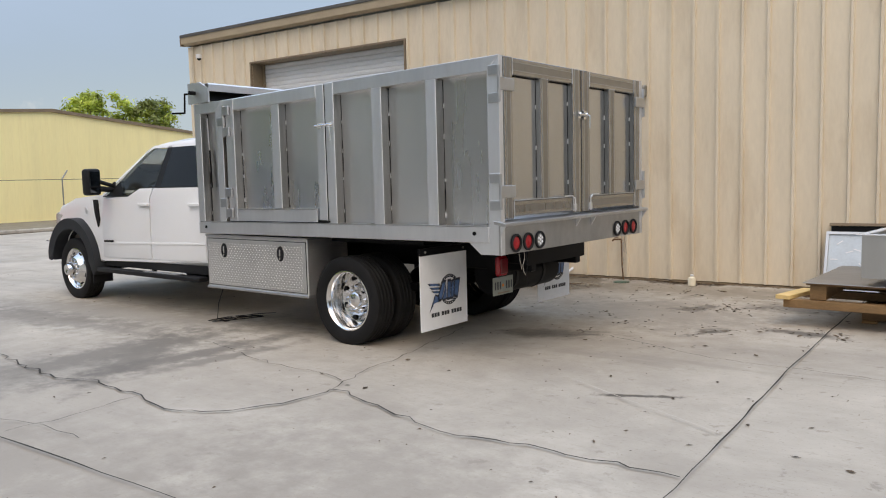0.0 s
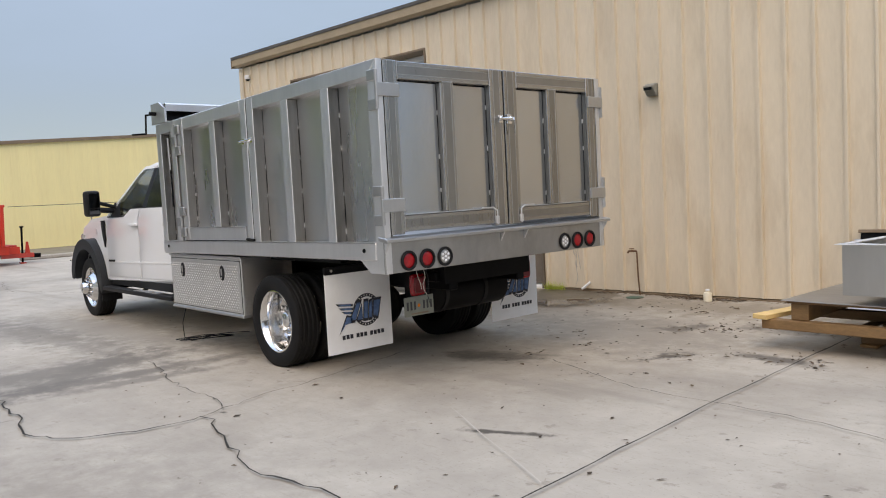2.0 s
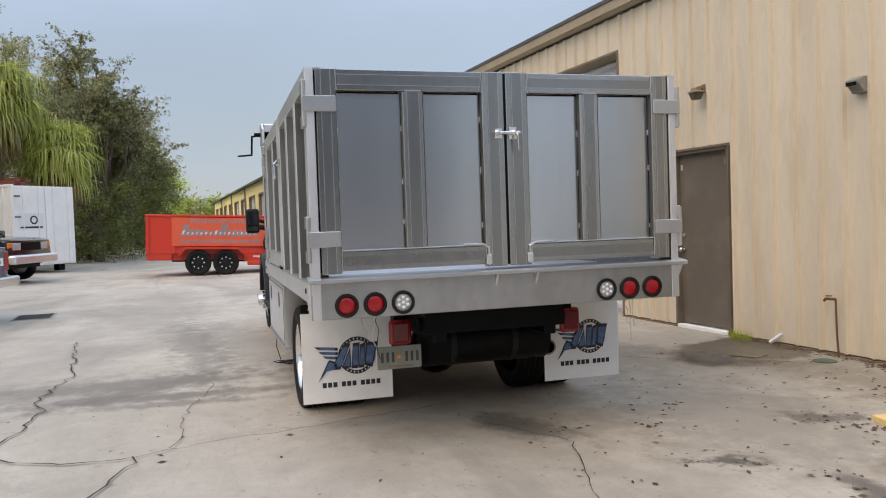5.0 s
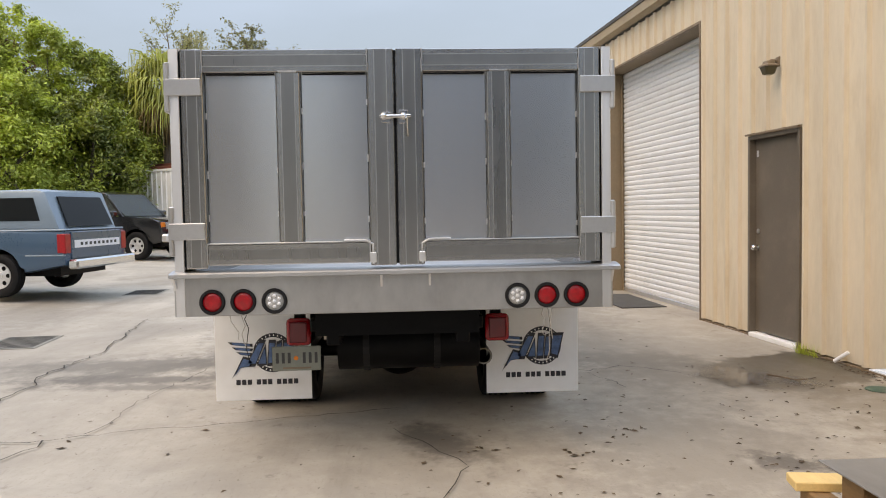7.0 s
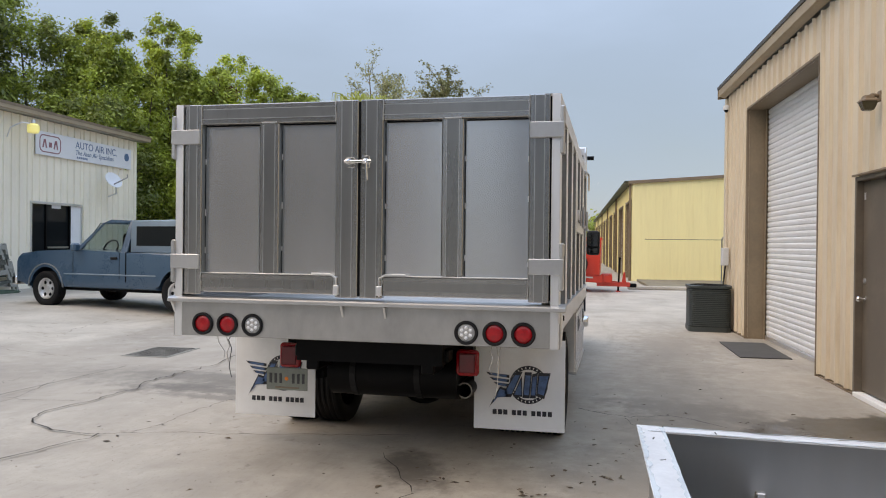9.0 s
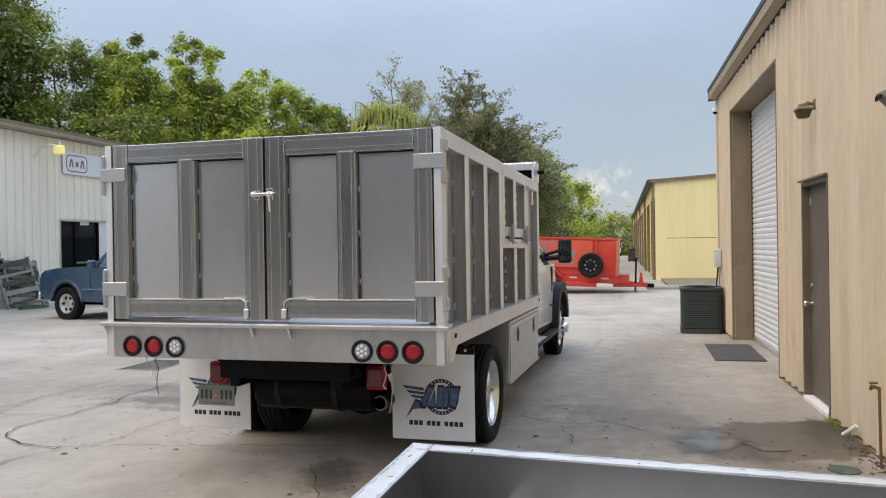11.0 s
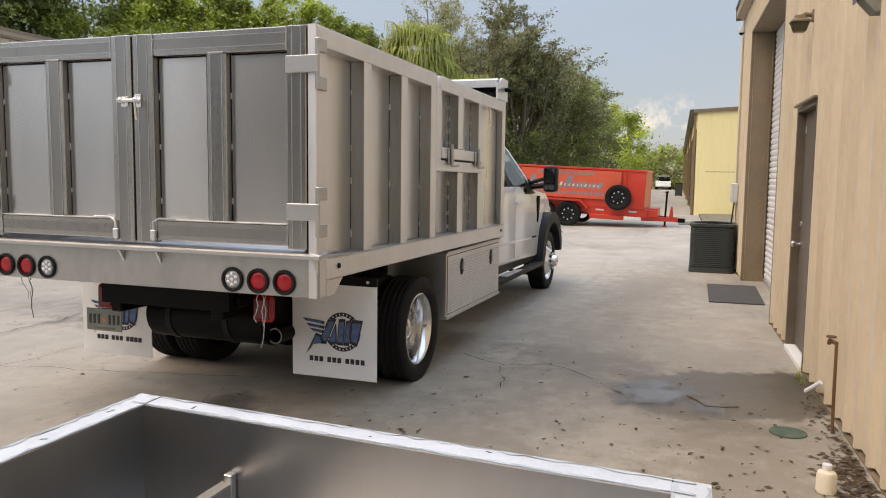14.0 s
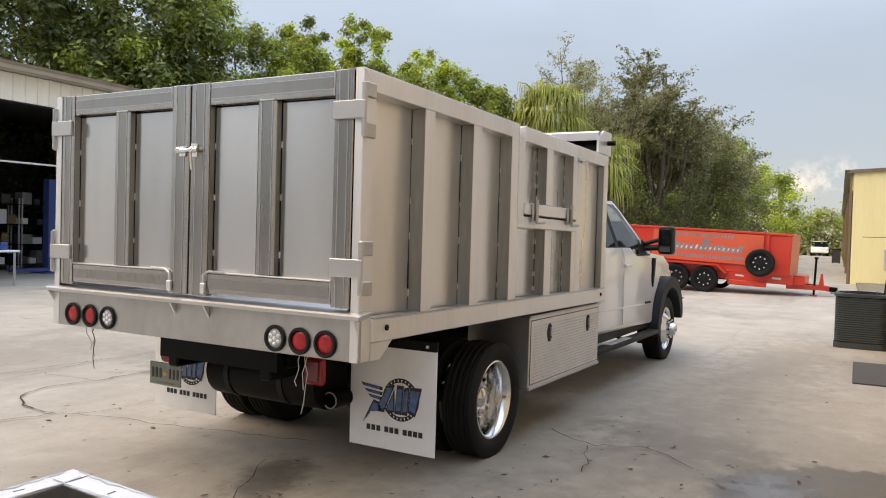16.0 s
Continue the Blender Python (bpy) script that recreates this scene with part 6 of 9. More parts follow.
# ---- the truck's cab ----
def arc(cx, cz, r, a0, a1, n=14):
    return [(cx + r * math.cos(radians(a0 + (a1 - a0) * i / n)), cz + r * math.sin(radians(a0 + (a1 - a0) * i / n))) for i in range(n + 1)]


def cab():
    W0, W1 = 5.115, 7.095
    ax = -9.957
    lower = [(-6.98, 0.56), (-6.98, 1.42), (-8.0, 1.385), (-9.10, 1.345), (-9.35, 1.355), (-10.0, 1.315), (-10.55, 1.22), (-10.74, 1.10), (-10.78, 0.72), (-10.76, 0.56), (-10.50, 0.55)]
    lower += arc(ax, 0.42, 0.53, 165, 10, 14) + [(-9.36, 0.50), (-9.20, 0.53)]
    bm = prism(bmesh.new(), lower, "y", W0, W1, 0.05, 3)
    for v in bm.verts:
        if v.co.x < -9.3 and v.co.z > 0.5:
            k = min(1.0, (-9.3 - v.co.x) / 1.5)
            v.co.y = YC + (v.co.y - YC) * (1 - 0.17 * k * k)
        if v.co.z > 1.2:
            v.co.y = YC + (v.co.y - YC) * (1 - 0.10 * (v.co.z - 1.2) / 0.22 * 0.35)
    part("cab_body", bm, WHITE_PAINT, truck, "white painted cab and bonnet", True)
    # greenhouse: roof and pillars round real openings
    belt, dip, top = 1.443, 1.335, 1.93
    hb, ht = 0.955, 0.79

    def half(z):
        return hb + (ht - hb) * (z - belt) / (top - belt)

    def skin(name, quad, mat, th, side, label=""):
        """A plate given by x, z corners on a leaning cab side."""
        b = bmesh.new()
        o = [b.verts.new((x, YC + side * half(z), z)) for x, z in quad]
        i = [b.verts.new((x, YC + side * (half(z) - th), z)) for x, z in quad]
        b.faces.new(o)
        b.faces.new(list(reversed(i)))
        for k in range(len(quad)):
            b.faces.new((o[k], o[(k + 1) % len(quad)], i[(k + 1) % len(quad)], i[k]))
        return part(name, b, mat, truck, label)
    roof = bmesh.new()
    sect = [(-ht, 1.915), (-ht + 0.03, 1.97), (-0.5, 2.02), (0, 2.035), (0.5, 2.02), (ht - 0.03, 1.97), (ht, 1.915)]
    rows = []
    for x, dz, k in ((-6.98, -0.035, 0.97), (-7.05, -0.005, 1.0), (-7.5, 0.0, 1.0), (-8.0, -0.005, 1.0), (-8.26, -0.03, 0.985), (-8.42, -0.085, 0.97)):
        rows.append([roof.verts.new((x, YC + a * k, z + dz)) for a, z in sect])
    for a, b in zip(rows, rows[1:]):
        for i in range(len(sect) - 1):
            roof.faces.new((a[i], a[i + 1], b[i + 1], b[i]))
    part("roof", roof, WHITE_PAINT, truck, "white roof", True)
    for s in (-1, 1):
        skin("pillar", [(-6.98, belt), (-6.98, 1.90), (-7.10, 1.92), (-7.08, belt)], WHITE_PAINT, 0.05, s)
        skin("pillar", [(-7.93, belt), (-7.87, 1.92), (-7.97, 1.92), (-8.05, belt)], BLACK_PLASTIC, 0.05, s)
        skin("pillar", [(-9.08, dip + 0.015), (-8.31, 1.92), (-8.41, 1.87), (-9.22, dip + 0.015)], WHITE_PAINT, 0.05, s)
        skin("roof_rail", [(-6.98, 1.900), (-6.98, 1.935), (-8.27, 1.935), (-8.44, 1.86), (-8.38, 1.85), (-8.27, 1.900)], WHITE_PAINT, 0.05, s)
        skin("side_window", [(-7.09, belt), (-7.11, 1.90), (-7.87, 1.90), (-7.93, belt)], GLASS_DARK, 0.006, s, "dark rear side glass")
        w = skin("side_window", [(-8.05, belt), (-7.97, 1.90), (-8.30, 1.90), (-8.86, 1.55), (-8.72, dip + 0.025), (-8.60, dip + 0.02), (-8.33, belt)], CAB_GLASS, 0.006, s, "tinted front side glass")
        w.visible_shadow = False
        skin("window_trim", [(-7.05, belt - 0.012), (-7.05, belt), (-8.33, belt), (-8.60, dip + 0.02), (-8.60, dip), (-8.32, belt - 0.012)], BLACK_PLASTIC, 0.04, s)
        skin("mirror_sail", [(-8.59, dip), (-8.60, dip + 0.02), (-8.72, dip + 0.025), (-8.86, 1.55), (-8.98, 1.48), (-9.17, dip + 0.02), (-9.17, dip)], BLACK_PLASTIC, 0.04, s, "black corner panel by the mirror")
    b = bmesh.new()
    q = [(-8.36, -ht + 0.03, 1.90), (-8.36, ht - 0.03, 1.90), (-9.20, hb - 0.03, dip + 0.03), (-9.20, -hb + 0.03, dip + 0.03)]
    o = [b.verts.new((x, YC + y, z)) for x, y, z in q]
    i = [b.verts.new((x + 0.01, YC + y, z - 0.01)) for x, y, z in q]
    b.faces.new(o), b.faces.new(i)
    part("windscreen", b, CAB_GLASS, truck, "raked tinted windscreen").visible_shadow = False
    part("rear_window", boxed(-6.985, -6.975, YC - 0.7, YC + 0.7, 1.45, 1.87), GLASS_DARK, truck, "dark rear glass")
    part("back_panel", boxed(-6.984, -6.94, YC - 0.93, YC + 0.93, 0.60, 1.93), WHITE_PAINT, truck)
    # interior
    part("dashboard", boxed(-9.15, -8.75, YC - 0.85, YC + 0.85, 1.05, 1.37, 0.05, 2), SEAT, truck)
    for x in (-7.55, -8.35):
        for y in (YC - 0.45, YC + 0.45):
            part("seat", boxed(x, x + 0.16, y - 0.26, y + 0.26, 1.0, 1.62, 0.05, 2), SEAT, truck)
            part("headrest", boxed(x + 0.02, x + 0.12, y - 0.13, y + 0.13, 1.64, 1.82, 0.04, 2), SEAT, truck)
    b = bmesh.new()
    bmesh.ops.create_circle(b, segments=24, radius=0.2, matrix=pose(-8.72, 5.66, 1.33, 0, 60, 0))
    ring = [v.co.copy() for v in b.verts]
    b.free()
    part("steering_wheel", pipe(bmesh.new(), [tuple(p) for p in ring] + [tuple(ring[0])], 0.016, 6), SEAT, truck, "", True)
    for s in (-1, 1):
        yo = YC + s * 0.99

        def plate(nm, pts, mat, d0, d1, label="", bev=0.006):
            a, c = sorted((yo + s * d0, yo + s * d1))
            return part(nm, prism(bmesh.new(), pts, "y", a, c, bev, 2), mat, truck, label, True)
        plate("rear_door", [(-7.03, 0.62), (-7.02, 1.432), (-8.00, 1.432), (-8.10, 1.30), (-8.10, 0.60)], WHITE_PAINT, -0.02, 0.012, "white rear door")
        plate("front_door", [(-8.115, 0.60), (-8.115, 1.30), (-8.015, 1.432), (-8.31, 1.430), (-8.57, 1.328), (-9.14, 1.315), (-9.22, 1.05), (-9.22, 0.58)], WHITE_PAINT, -0.02, 0.012, "white front door")
        plate("door_crease", [(-7.04, 0.80), (-7.04, 0.825), (-9.21, 0.775), (-9.21, 0.745)], WHITE_PAINT, 0.010, 0.020)
        plate("badge", [(-8.95, 0.775), (-8.95, 0.80), (-9.17, 0.795), (-9.17, 0.77)], CHASSIS, 0.019, 0.024, "small dark badge bar", 0)
        plate("fender_vent", [(-9.30, 1.05), (-9.36, 1.30), (-9.43, 1.30), (-9.40, 1.12), (-9.34, 0.95)], BLACK_PLASTIC, -0.03, 0.006, "black fender vent", 0.003)
        b = bmesh.new()
        lathe(b, [(0, 0.004), (0.038, 0.004), (0.042, 0.0)], pose(-9.62, yo + s * 0.0, 1.16) @ Matrix.Rotation(radians(-90 * s), 4, "X"), 20)
        part("round_badge", b, ALU, truck, "small round badge", True)
        for x in (-7.18, -8.20):
            h = part("door_handle", boxed(x - 0.11, x + 0.11, *sorted((yo + s * 0.012, yo + s * 0.05)), 1.225, 1.262, 0.012, 2), WHITE_PAINT, truck, "white pull handle", True)
        # wheel-arch flare
        outer, inner = arc(ax, 0.42, 0.64, 172, 12, 18), arc(ax, 0.42, 0.50, 12, 172, 18)
        pts = outer + [(-9.30, 0.40), (-9.40, 0.34), (-9.46, 0.45)] + inner[0:] + [(-10.46, 0.50), (-10.56, 0.52)]
        a, c = sorted((yo - s * 0.16, yo + s * 0.085))
        part("wheel_arch_flare", prism(bmesh.new(), pts, "y", a, c, 0.02, 2), FLARE, truck, "wide dark plastic wheel-arch flare", True)
        part("marker_light", boxed(-10.60, -10.54, *sorted((yo + s * 0.04, yo + s * 0.088)), 0.74, 0.76), CLEAR_LENS, truck)
        part("mud_guard", boxed(-9.44, -9.425, *sorted((yo - s * 0.20, yo + s * 0.06)), 0.24, 0.48), BLACK_PLASTIC, truck)
        # step bar
        part("side_step", boxed(-9.25, -7.05, *sorted((yo - s * 0.02, yo + s * 0.11)), 0.40, 0.455, 0.02, 2), BLACK_PLASTIC, truck, "black running board", True)
        part("step_tread", boxed(-8.2, -7.5, *sorted((yo + s * 0.0, yo + s * 0.09)), 0.456, 0.460), ALU, truck)
        for x in (-9.0, -8.2, -7.3):
            part("step_bracket", rod(bmesh.new(), (x, yo, 0.42), (x, yo - s * 0.35, 0.62), 0.022, 8), CHASSIS, truck)
        part("rocker", boxed(-9.25, -7.0, *sorted((yo - s * 0.10, yo - s * 0.02)), 0.47, 0.60), BLACK_PLASTIC, truck)
        # tow mirror
        my = yo + s * 0.235
        mir = part("wing_mirror", boxed(-9.07, -8.90, *sorted((my - s * 0.085, my + s * 0.085)), 1.36, 1.68, 0.035, 2), BLACK_PLASTIC, truck, "large black towing mirror", True)
        part("mirror_glass", boxed(-8.899, -8.894, *sorted((my - s * 0.065, my + s * 0.065)), 1.47, 1.65, 0.004), MIRROR, mir, "mirror glass")
        part("lower_mirror_glass", boxed(-8.899, -8.894, *sorted((my - s * 0.065, my + s * 0.065)), 1.385, 1.455, 0.004), MIRROR, mir)
        b = pipe(bmesh.new(), [(-8.97, my - s * 0.07, 1.44), (-9.0, yo - s * 0.04, 1.42)], 0.034, 8)
        pipe(b, [(-8.97, my - s * 0.07, 1.53), (-9.0, yo - s * 0.04, 1.47)], 0.024, 8)
        part("mirror_arm", b, BLACK_PLASTIC, mir, "", True)
        b = prism(bmesh.new(), [(-8.86, 1.36), (-8.96, 1.52), (-9.20, 1.37)], "y", *sorted((YC + s * 0.90, YC + s * 0.955)))
        part("mirror_foot", b, BLACK_PLASTIC, truck)
    # front end
    part("grille", boxed(-10.80, -10.74, YC - 0.62, YC + 0.62, 0.72, 1.14, 0.03, 2), CHROME, truck, "chrome grille")
    part("front_bumper", boxed(-10.90, -10.70, YC - 0.84, YC + 0.84, 0.46, 0.70, 0.08, 3), CHROME, truck, "chrome bumper", True)
    for s in (-1, 1):
        part("headlight", boxed(-10.77, -10.50, *sorted((YC + s * 0.60, YC + s * 0.86)), 0.80, 1.12, 0.04, 2), CLEAR_LENS, truck, "", True)
    part("engine_bay", boxed(-10.5, -9.3, YC - 0.6, YC + 0.6, 0.5, 1.2), CHASSIS, truck)
    part("gearbox", boxed(-9.3, -7.2, YC - 0.3, YC + 0.3, 0.42, 0.75, 0.05), CHASSIS, truck)
    part("propshaft", rod(bmesh.new(), (-7.2, YC, 0.55), (-4.8, YC, 0.45), 0.05, 10), CHASSIS, truck)


cab()


def cable_loop():
    pts = [(-6.54, 4.96, 0.41), (-6.62, 4.94, 0.22), (-6.72, 4.99, 0.05), (-6.66, 5.04, 0.010)]
    for k in range(40):
        a, f = k * 0.40 - 1.0, k / 40
        r, w = 0.26 + 0.12 * math.sin(k * 0.37), 0.085 + 0.02 * math.cos(k * 0.6)
        u, v = r * math.cos(a), w * math.sin(a)
        pts.append((-6.74 + 0.42 * u + 0.9 * v + 0.07 * f, 5.16 + 0.90 * u - 0.42 * v, 0.008 + 0.0008 * k))
    pts += [(-6.68, 5.45, 0.03), (-6.64, 5.70, 0.008)]
    solid("cable", pipe(bmesh.new(), pts, 0.004, 5), BLACK_PLASTIC, "thin black cable coiled on the ground beside the truck", "cable", smooth=True)


cable_loop()


# ---- pallets with aluminium sheet and boxes ----
def pallet(m, name_label, L=1.22, Wd=1.02):
    """A pallet 0.179 m high: bottom boards, three stringers, deck boards."""
    root = thing("pallet", m, name_label, "pallet", "pallets by the wall")
    for y in (-Wd / 2 + 0.02, 0, Wd / 2 - 0.02):
        part("stringer", boxed(-L / 2, L / 2, y - 0.022, y + 0.022, 0.024, 0.155, 0.004), WOOD_OLD, root, local=True)
    for x in (-L / 2 + 0.07, 0, L / 2 - 0.07):
        part("bottom_board", boxed(x - 0.065, x + 0.065, -Wd / 2 - 0.05, Wd / 2, 0.0, 0.023, 0.003), WOOD, root, local=True)
    for k in range(7):
        x = -L / 2 + 0.05 + k * (L - 0.10) / 6
        part("deck_board", boxed(x - 0.045, x + 0.045, -Wd / 2, Wd / 2, 0.156, 0.178, 0.003), WOOD if k % 3 else WOOD_OLD, root, local=True)
    return root


def pallets_and_boxes():
    pallet(pose(-0.73, 8.86, 0.0, 0, 0, 1), "worn pine pallet on the concrete", 1.02)
    pallet(pose(0.23, 8.84, 0.0, 0, 0, -2), "worn pine pallet on the concrete", 0.80)
    skid = thing("timber_skid", pose(-1.80, 7.80, 0.179, 0, 0, 1), "weathered timber skid lying across two pallets", "skid", "pallets by the wall")
    for y, mat in ((0.0, WOOD), (0.72, WOOD_OLD), (1.42, WOOD_OLD)):
        part("runner", boxed(0.0, 2.15, y, y + 0.09, 0.0, 0.078, 0.005), mat, skid, local=True)
    for x, mat in ((0.22, WOOD), (1.0, WOOD_OLD), (1.9, WOOD_OLD)):
        part("cross_block", boxed(x, x + 0.14, 0.05, 1.46, 0.079, 0.215, 0.005), mat, skid, local=True)
    for y in (0.03, 0.36, 0.70, 1.04, 1.37):
        part("deck_board", boxed(0.19, 2.10, y, y + 0.10, 0.216, 0.238, 0.003), WOOD_OLD, skid, local=True)
    solid("plank", boxed(-0.29, 0.29, -0.066, 0.066, 0.0, 0.040, 0.004, m=pose(-1.745, 8.045, 0.259, 0, 0, 79)), WOOD_PALE, "short pale pine board sticking out from the skid", "plank")
    sheet = Matrix(((1.0, 0.015, 0, -1.63), (0.0, 1.0, 0, 7.785), (0, 0, 1, 0.418), (0, 0, 0, 1)))
    solid("aluminium_sheet", boxed(0, 1.98, 0, 1.52, 0.0, 0.008, 0.002, m=sheet), ALU_SILL, "flat dull aluminium sheet lying on the timber skid", "sheet")
    for x in (-0.86, -0.05):
        solid("bearer", boxed(x, x + 0.09, 7.95, 9.2, 0.427, 0.497, 0.004), WOOD_OLD, "dark timber bearer between the sheet and the bin", "timber")
    # open aluminium bin with pale flanges, a little out of square
    A = Matrix(((0.999, 0.066, 0, -1.184), (0.030, 0.998, 0, 7.716), (0, 0, 1, 0), (0, 0, 0, 1)))
    L, D, z0, z1, out, fl = 1.34, 1.675, 0.498, 0.886, 0.04, 0.084
    zf = 0.555 - z0
    root = thing("aluminium_bin", (-1.184, 7.716, z0), "open-topped aluminium bin with a scuffed bright flanged rim", "bin")
    place = Matrix.Translation((1.184, -7.716, 0)) @ A
    h = z1 - z0

    def bit(name, a, mat, label="", parent=root, bev=0.0):
        return part(name, boxed(*a, bev, m=place), mat, parent, label, local=True)
    lo, hx, hy = out, L - out, D - out
    bit("bin_floor", (lo + 0.004, hx - 0.004, lo + 0.004, hy - 0.004, zf - 0.004, zf), BIN_SHEET, "pale sheet floor")
    for a in ((lo, lo + 0.004, lo, hy), (hx - 0.004, hx, lo, hy), (lo + 0.004, hx - 0.004, lo, lo + 0.004), (lo + 0.004, hx - 0.004, hy - 0.004, hy)):
        bit("bin_wall", (*a, 0.0, h - 0.0055), BIN_SHEET)
    for a in ((0.0, fl, 0.0, D), (L - fl, L, 0.0, D), (fl + 0.001, L - fl - 0.001, 0.0, fl), (fl + 0.001, L - fl - 0.001, D - fl, D)):
        f = bit("rim_flange", (*a, h - 0.005, h), ALU_SAND, "pale sanded flange with scuff marks", bev=0.001)
    rnd = random.Random(12)
    for k in range(9):
        along = rnd.uniform(0.08, 0.95)
        x, y = ((fl * rnd.uniform(0.25, 0.75), D * along), (L * along, fl * rnd.uniform(0.25, 0.75)), (L * along, D - fl * rnd.uniform(0.25, 0.75)))[k % 3]
        s = rnd.uniform(0.004, 0.014)
        part("scuff", boxed(-s, s, -0.0022, 0.0022, h + 0.0003, h + 0.0010, m=place @ pose(x, y, 0, 0, 0, rnd.uniform(0, 180))), MAT_GREY, root, "dark scuff mark", local=True)
    for x, y, w, d in ((0.0, fl, fl, 0.002), (0.0, D - fl, fl, 0.002)):
        part("mitre_line", boxed(x, x + w, y - d, y + d, h + 0.0002, h + 0.0008, m=place), MAT_GREY, root, "thin joint line", local=True)
    # strips of torn white film left on the rim
    rnd = random.Random(77)
    for ends, inward, width in ((((0.0, 0.0), (0.0, D)), (1, 0), fl), (((0.0, 0.0), (L, 0.0)), (0, 1), fl), (((0.0, D), (L, D)), (0, -1), fl)):
        (xa, ya), (xb, yb) = ends
        steps = 44
        for lo_w, hi_w, jag in ((0.02, 0.16, 0.10), (0.80, 1.02, 0.14)):
            bm, rows = bmesh.new(), []
            for k in range(steps + 1):
                f = 0.02 + 0.96 * k / steps
                px, py = xa + (xb - xa) * f, ya + (yb - ya) * f
                a = width * (lo_w + rnd.uniform(0, jag) * (lo_w > 0.5))
                b = width * (hi_w + rnd.uniform(-jag, jag) * (hi_w < 0.5))
                rows.append([bm.verts.new(place @ Vector((px + inward[0] * w, py + inward[1] * w, h + z))) for w, z in ((a, 0.0006), (b, 0.0006 + rnd.uniform(0, 0.0025)))])
            for p, q in zip(rows, rows[1:]):
                bm.faces.new((p[0], p[1], q[1], q[0]))
            part("film_strip", bm, FILM, root, "ragged strip of white protective film", local=True)
    # low partition round one corner
    xa, yb, zp = 0.45, 0.385, 0.685 - z0
    bit("partition", (lo + 0.02, xa, yb, yb + 0.004, zf, zp), BIN_SHEET)
    bit("partition", (xa, xa + 0.004, lo + 0.02, yb + 0.004, zf, zp), BIN_SHEET)
    bit("partition_top", (lo + 0.02, xa - 0.04, yb - 0.035, yb + 0.001, zp, zp + 0.004), ALU_BRIGHT)
    bit("partition_top", (xa - 0.035, xa + 0.001, lo + 0.02, yb + 0.001, zp, zp + 0.004), ALU_BRIGHT)
    for x, y in ((lo + 0.006, yb - 0.022), (xa - 0.02, lo + 0.006)):
        bit("angle_post", (x, x + 0.028, y, y + 0.028, zf, zp + 0.03), ALU_BRIGHT, "", root, 0.003)
    # film-covered tray leaning on the wall, and a darker one behind it
    root = thing("leaning_tray", pose(-1.96, 9.98, 0.0, 0, 0, 3.5) @ Matrix.Rotation(radians(-19), 4, "X"), "aluminium tray with torn white film, leaning on the wall", "tray")
    part("tray_back", boxed(0, 1.5, 0.0, 0.006, 0.0, 0.76), FILM, root, "pale blue-white film", local=True)
    for a in ((0, 1.5, 0.725, 0.76), (0, 0.035, 0.0, 0.725), (1.465, 1.5, 0.0, 0.725)):
        part("tray_rim", boxed(a[0], a[1], -0.02, -0.001, a[2], a[3], 0.002), ALU_BRIGHT, root, local=True)
    for k, (x, z) in enumerate(((0.12, 0.60), (0.22, 0.50), (0.06, 0.42), (0.30, 0.55), (0.36, 0.38))):
        part("film_tear", boxed(x, x + 0.08, -0.004, -0.002, z, z + 0.012, m=Matrix.Translation((x, 0, z)) @ pose(0, 0, 0, 0, 18 * (k - 2), 0) @ Matrix.Translation((-x, 0, -z))), SIGN_WHITE, root, "torn film edge", local=True)
    root = thing("backing_board", pose(-1.92, 10.10, 0.0, 0, 0, 3.5) @ Matrix.Rotation(radians(-11), 4, "X"), "dark brown board with a pale edge, leaning on the wall", "board")
    part("board_face", boxed(0, 1.5, 0.0, 0.03, 0.0, 0.80), CHASSIS, root, local=True)
    part("board_edge", boxed(-0.02, 1.52, -0.02, 0.03, 0.801, 0.835, 0.003), TRIM_BROWN, root, "brown top edge", local=True)


pallets_and_boxes()


# ---- the low building across the yard ----
LV = -17.6
LFRAME = pose(-8.33, 9.90, 0, 0, 0, 3.1) @ pose(0, LV, 0.15, 0, 0, 180)
IFRAME = LFRAME @ Matrix.Translation((-0.65, 0, 0))


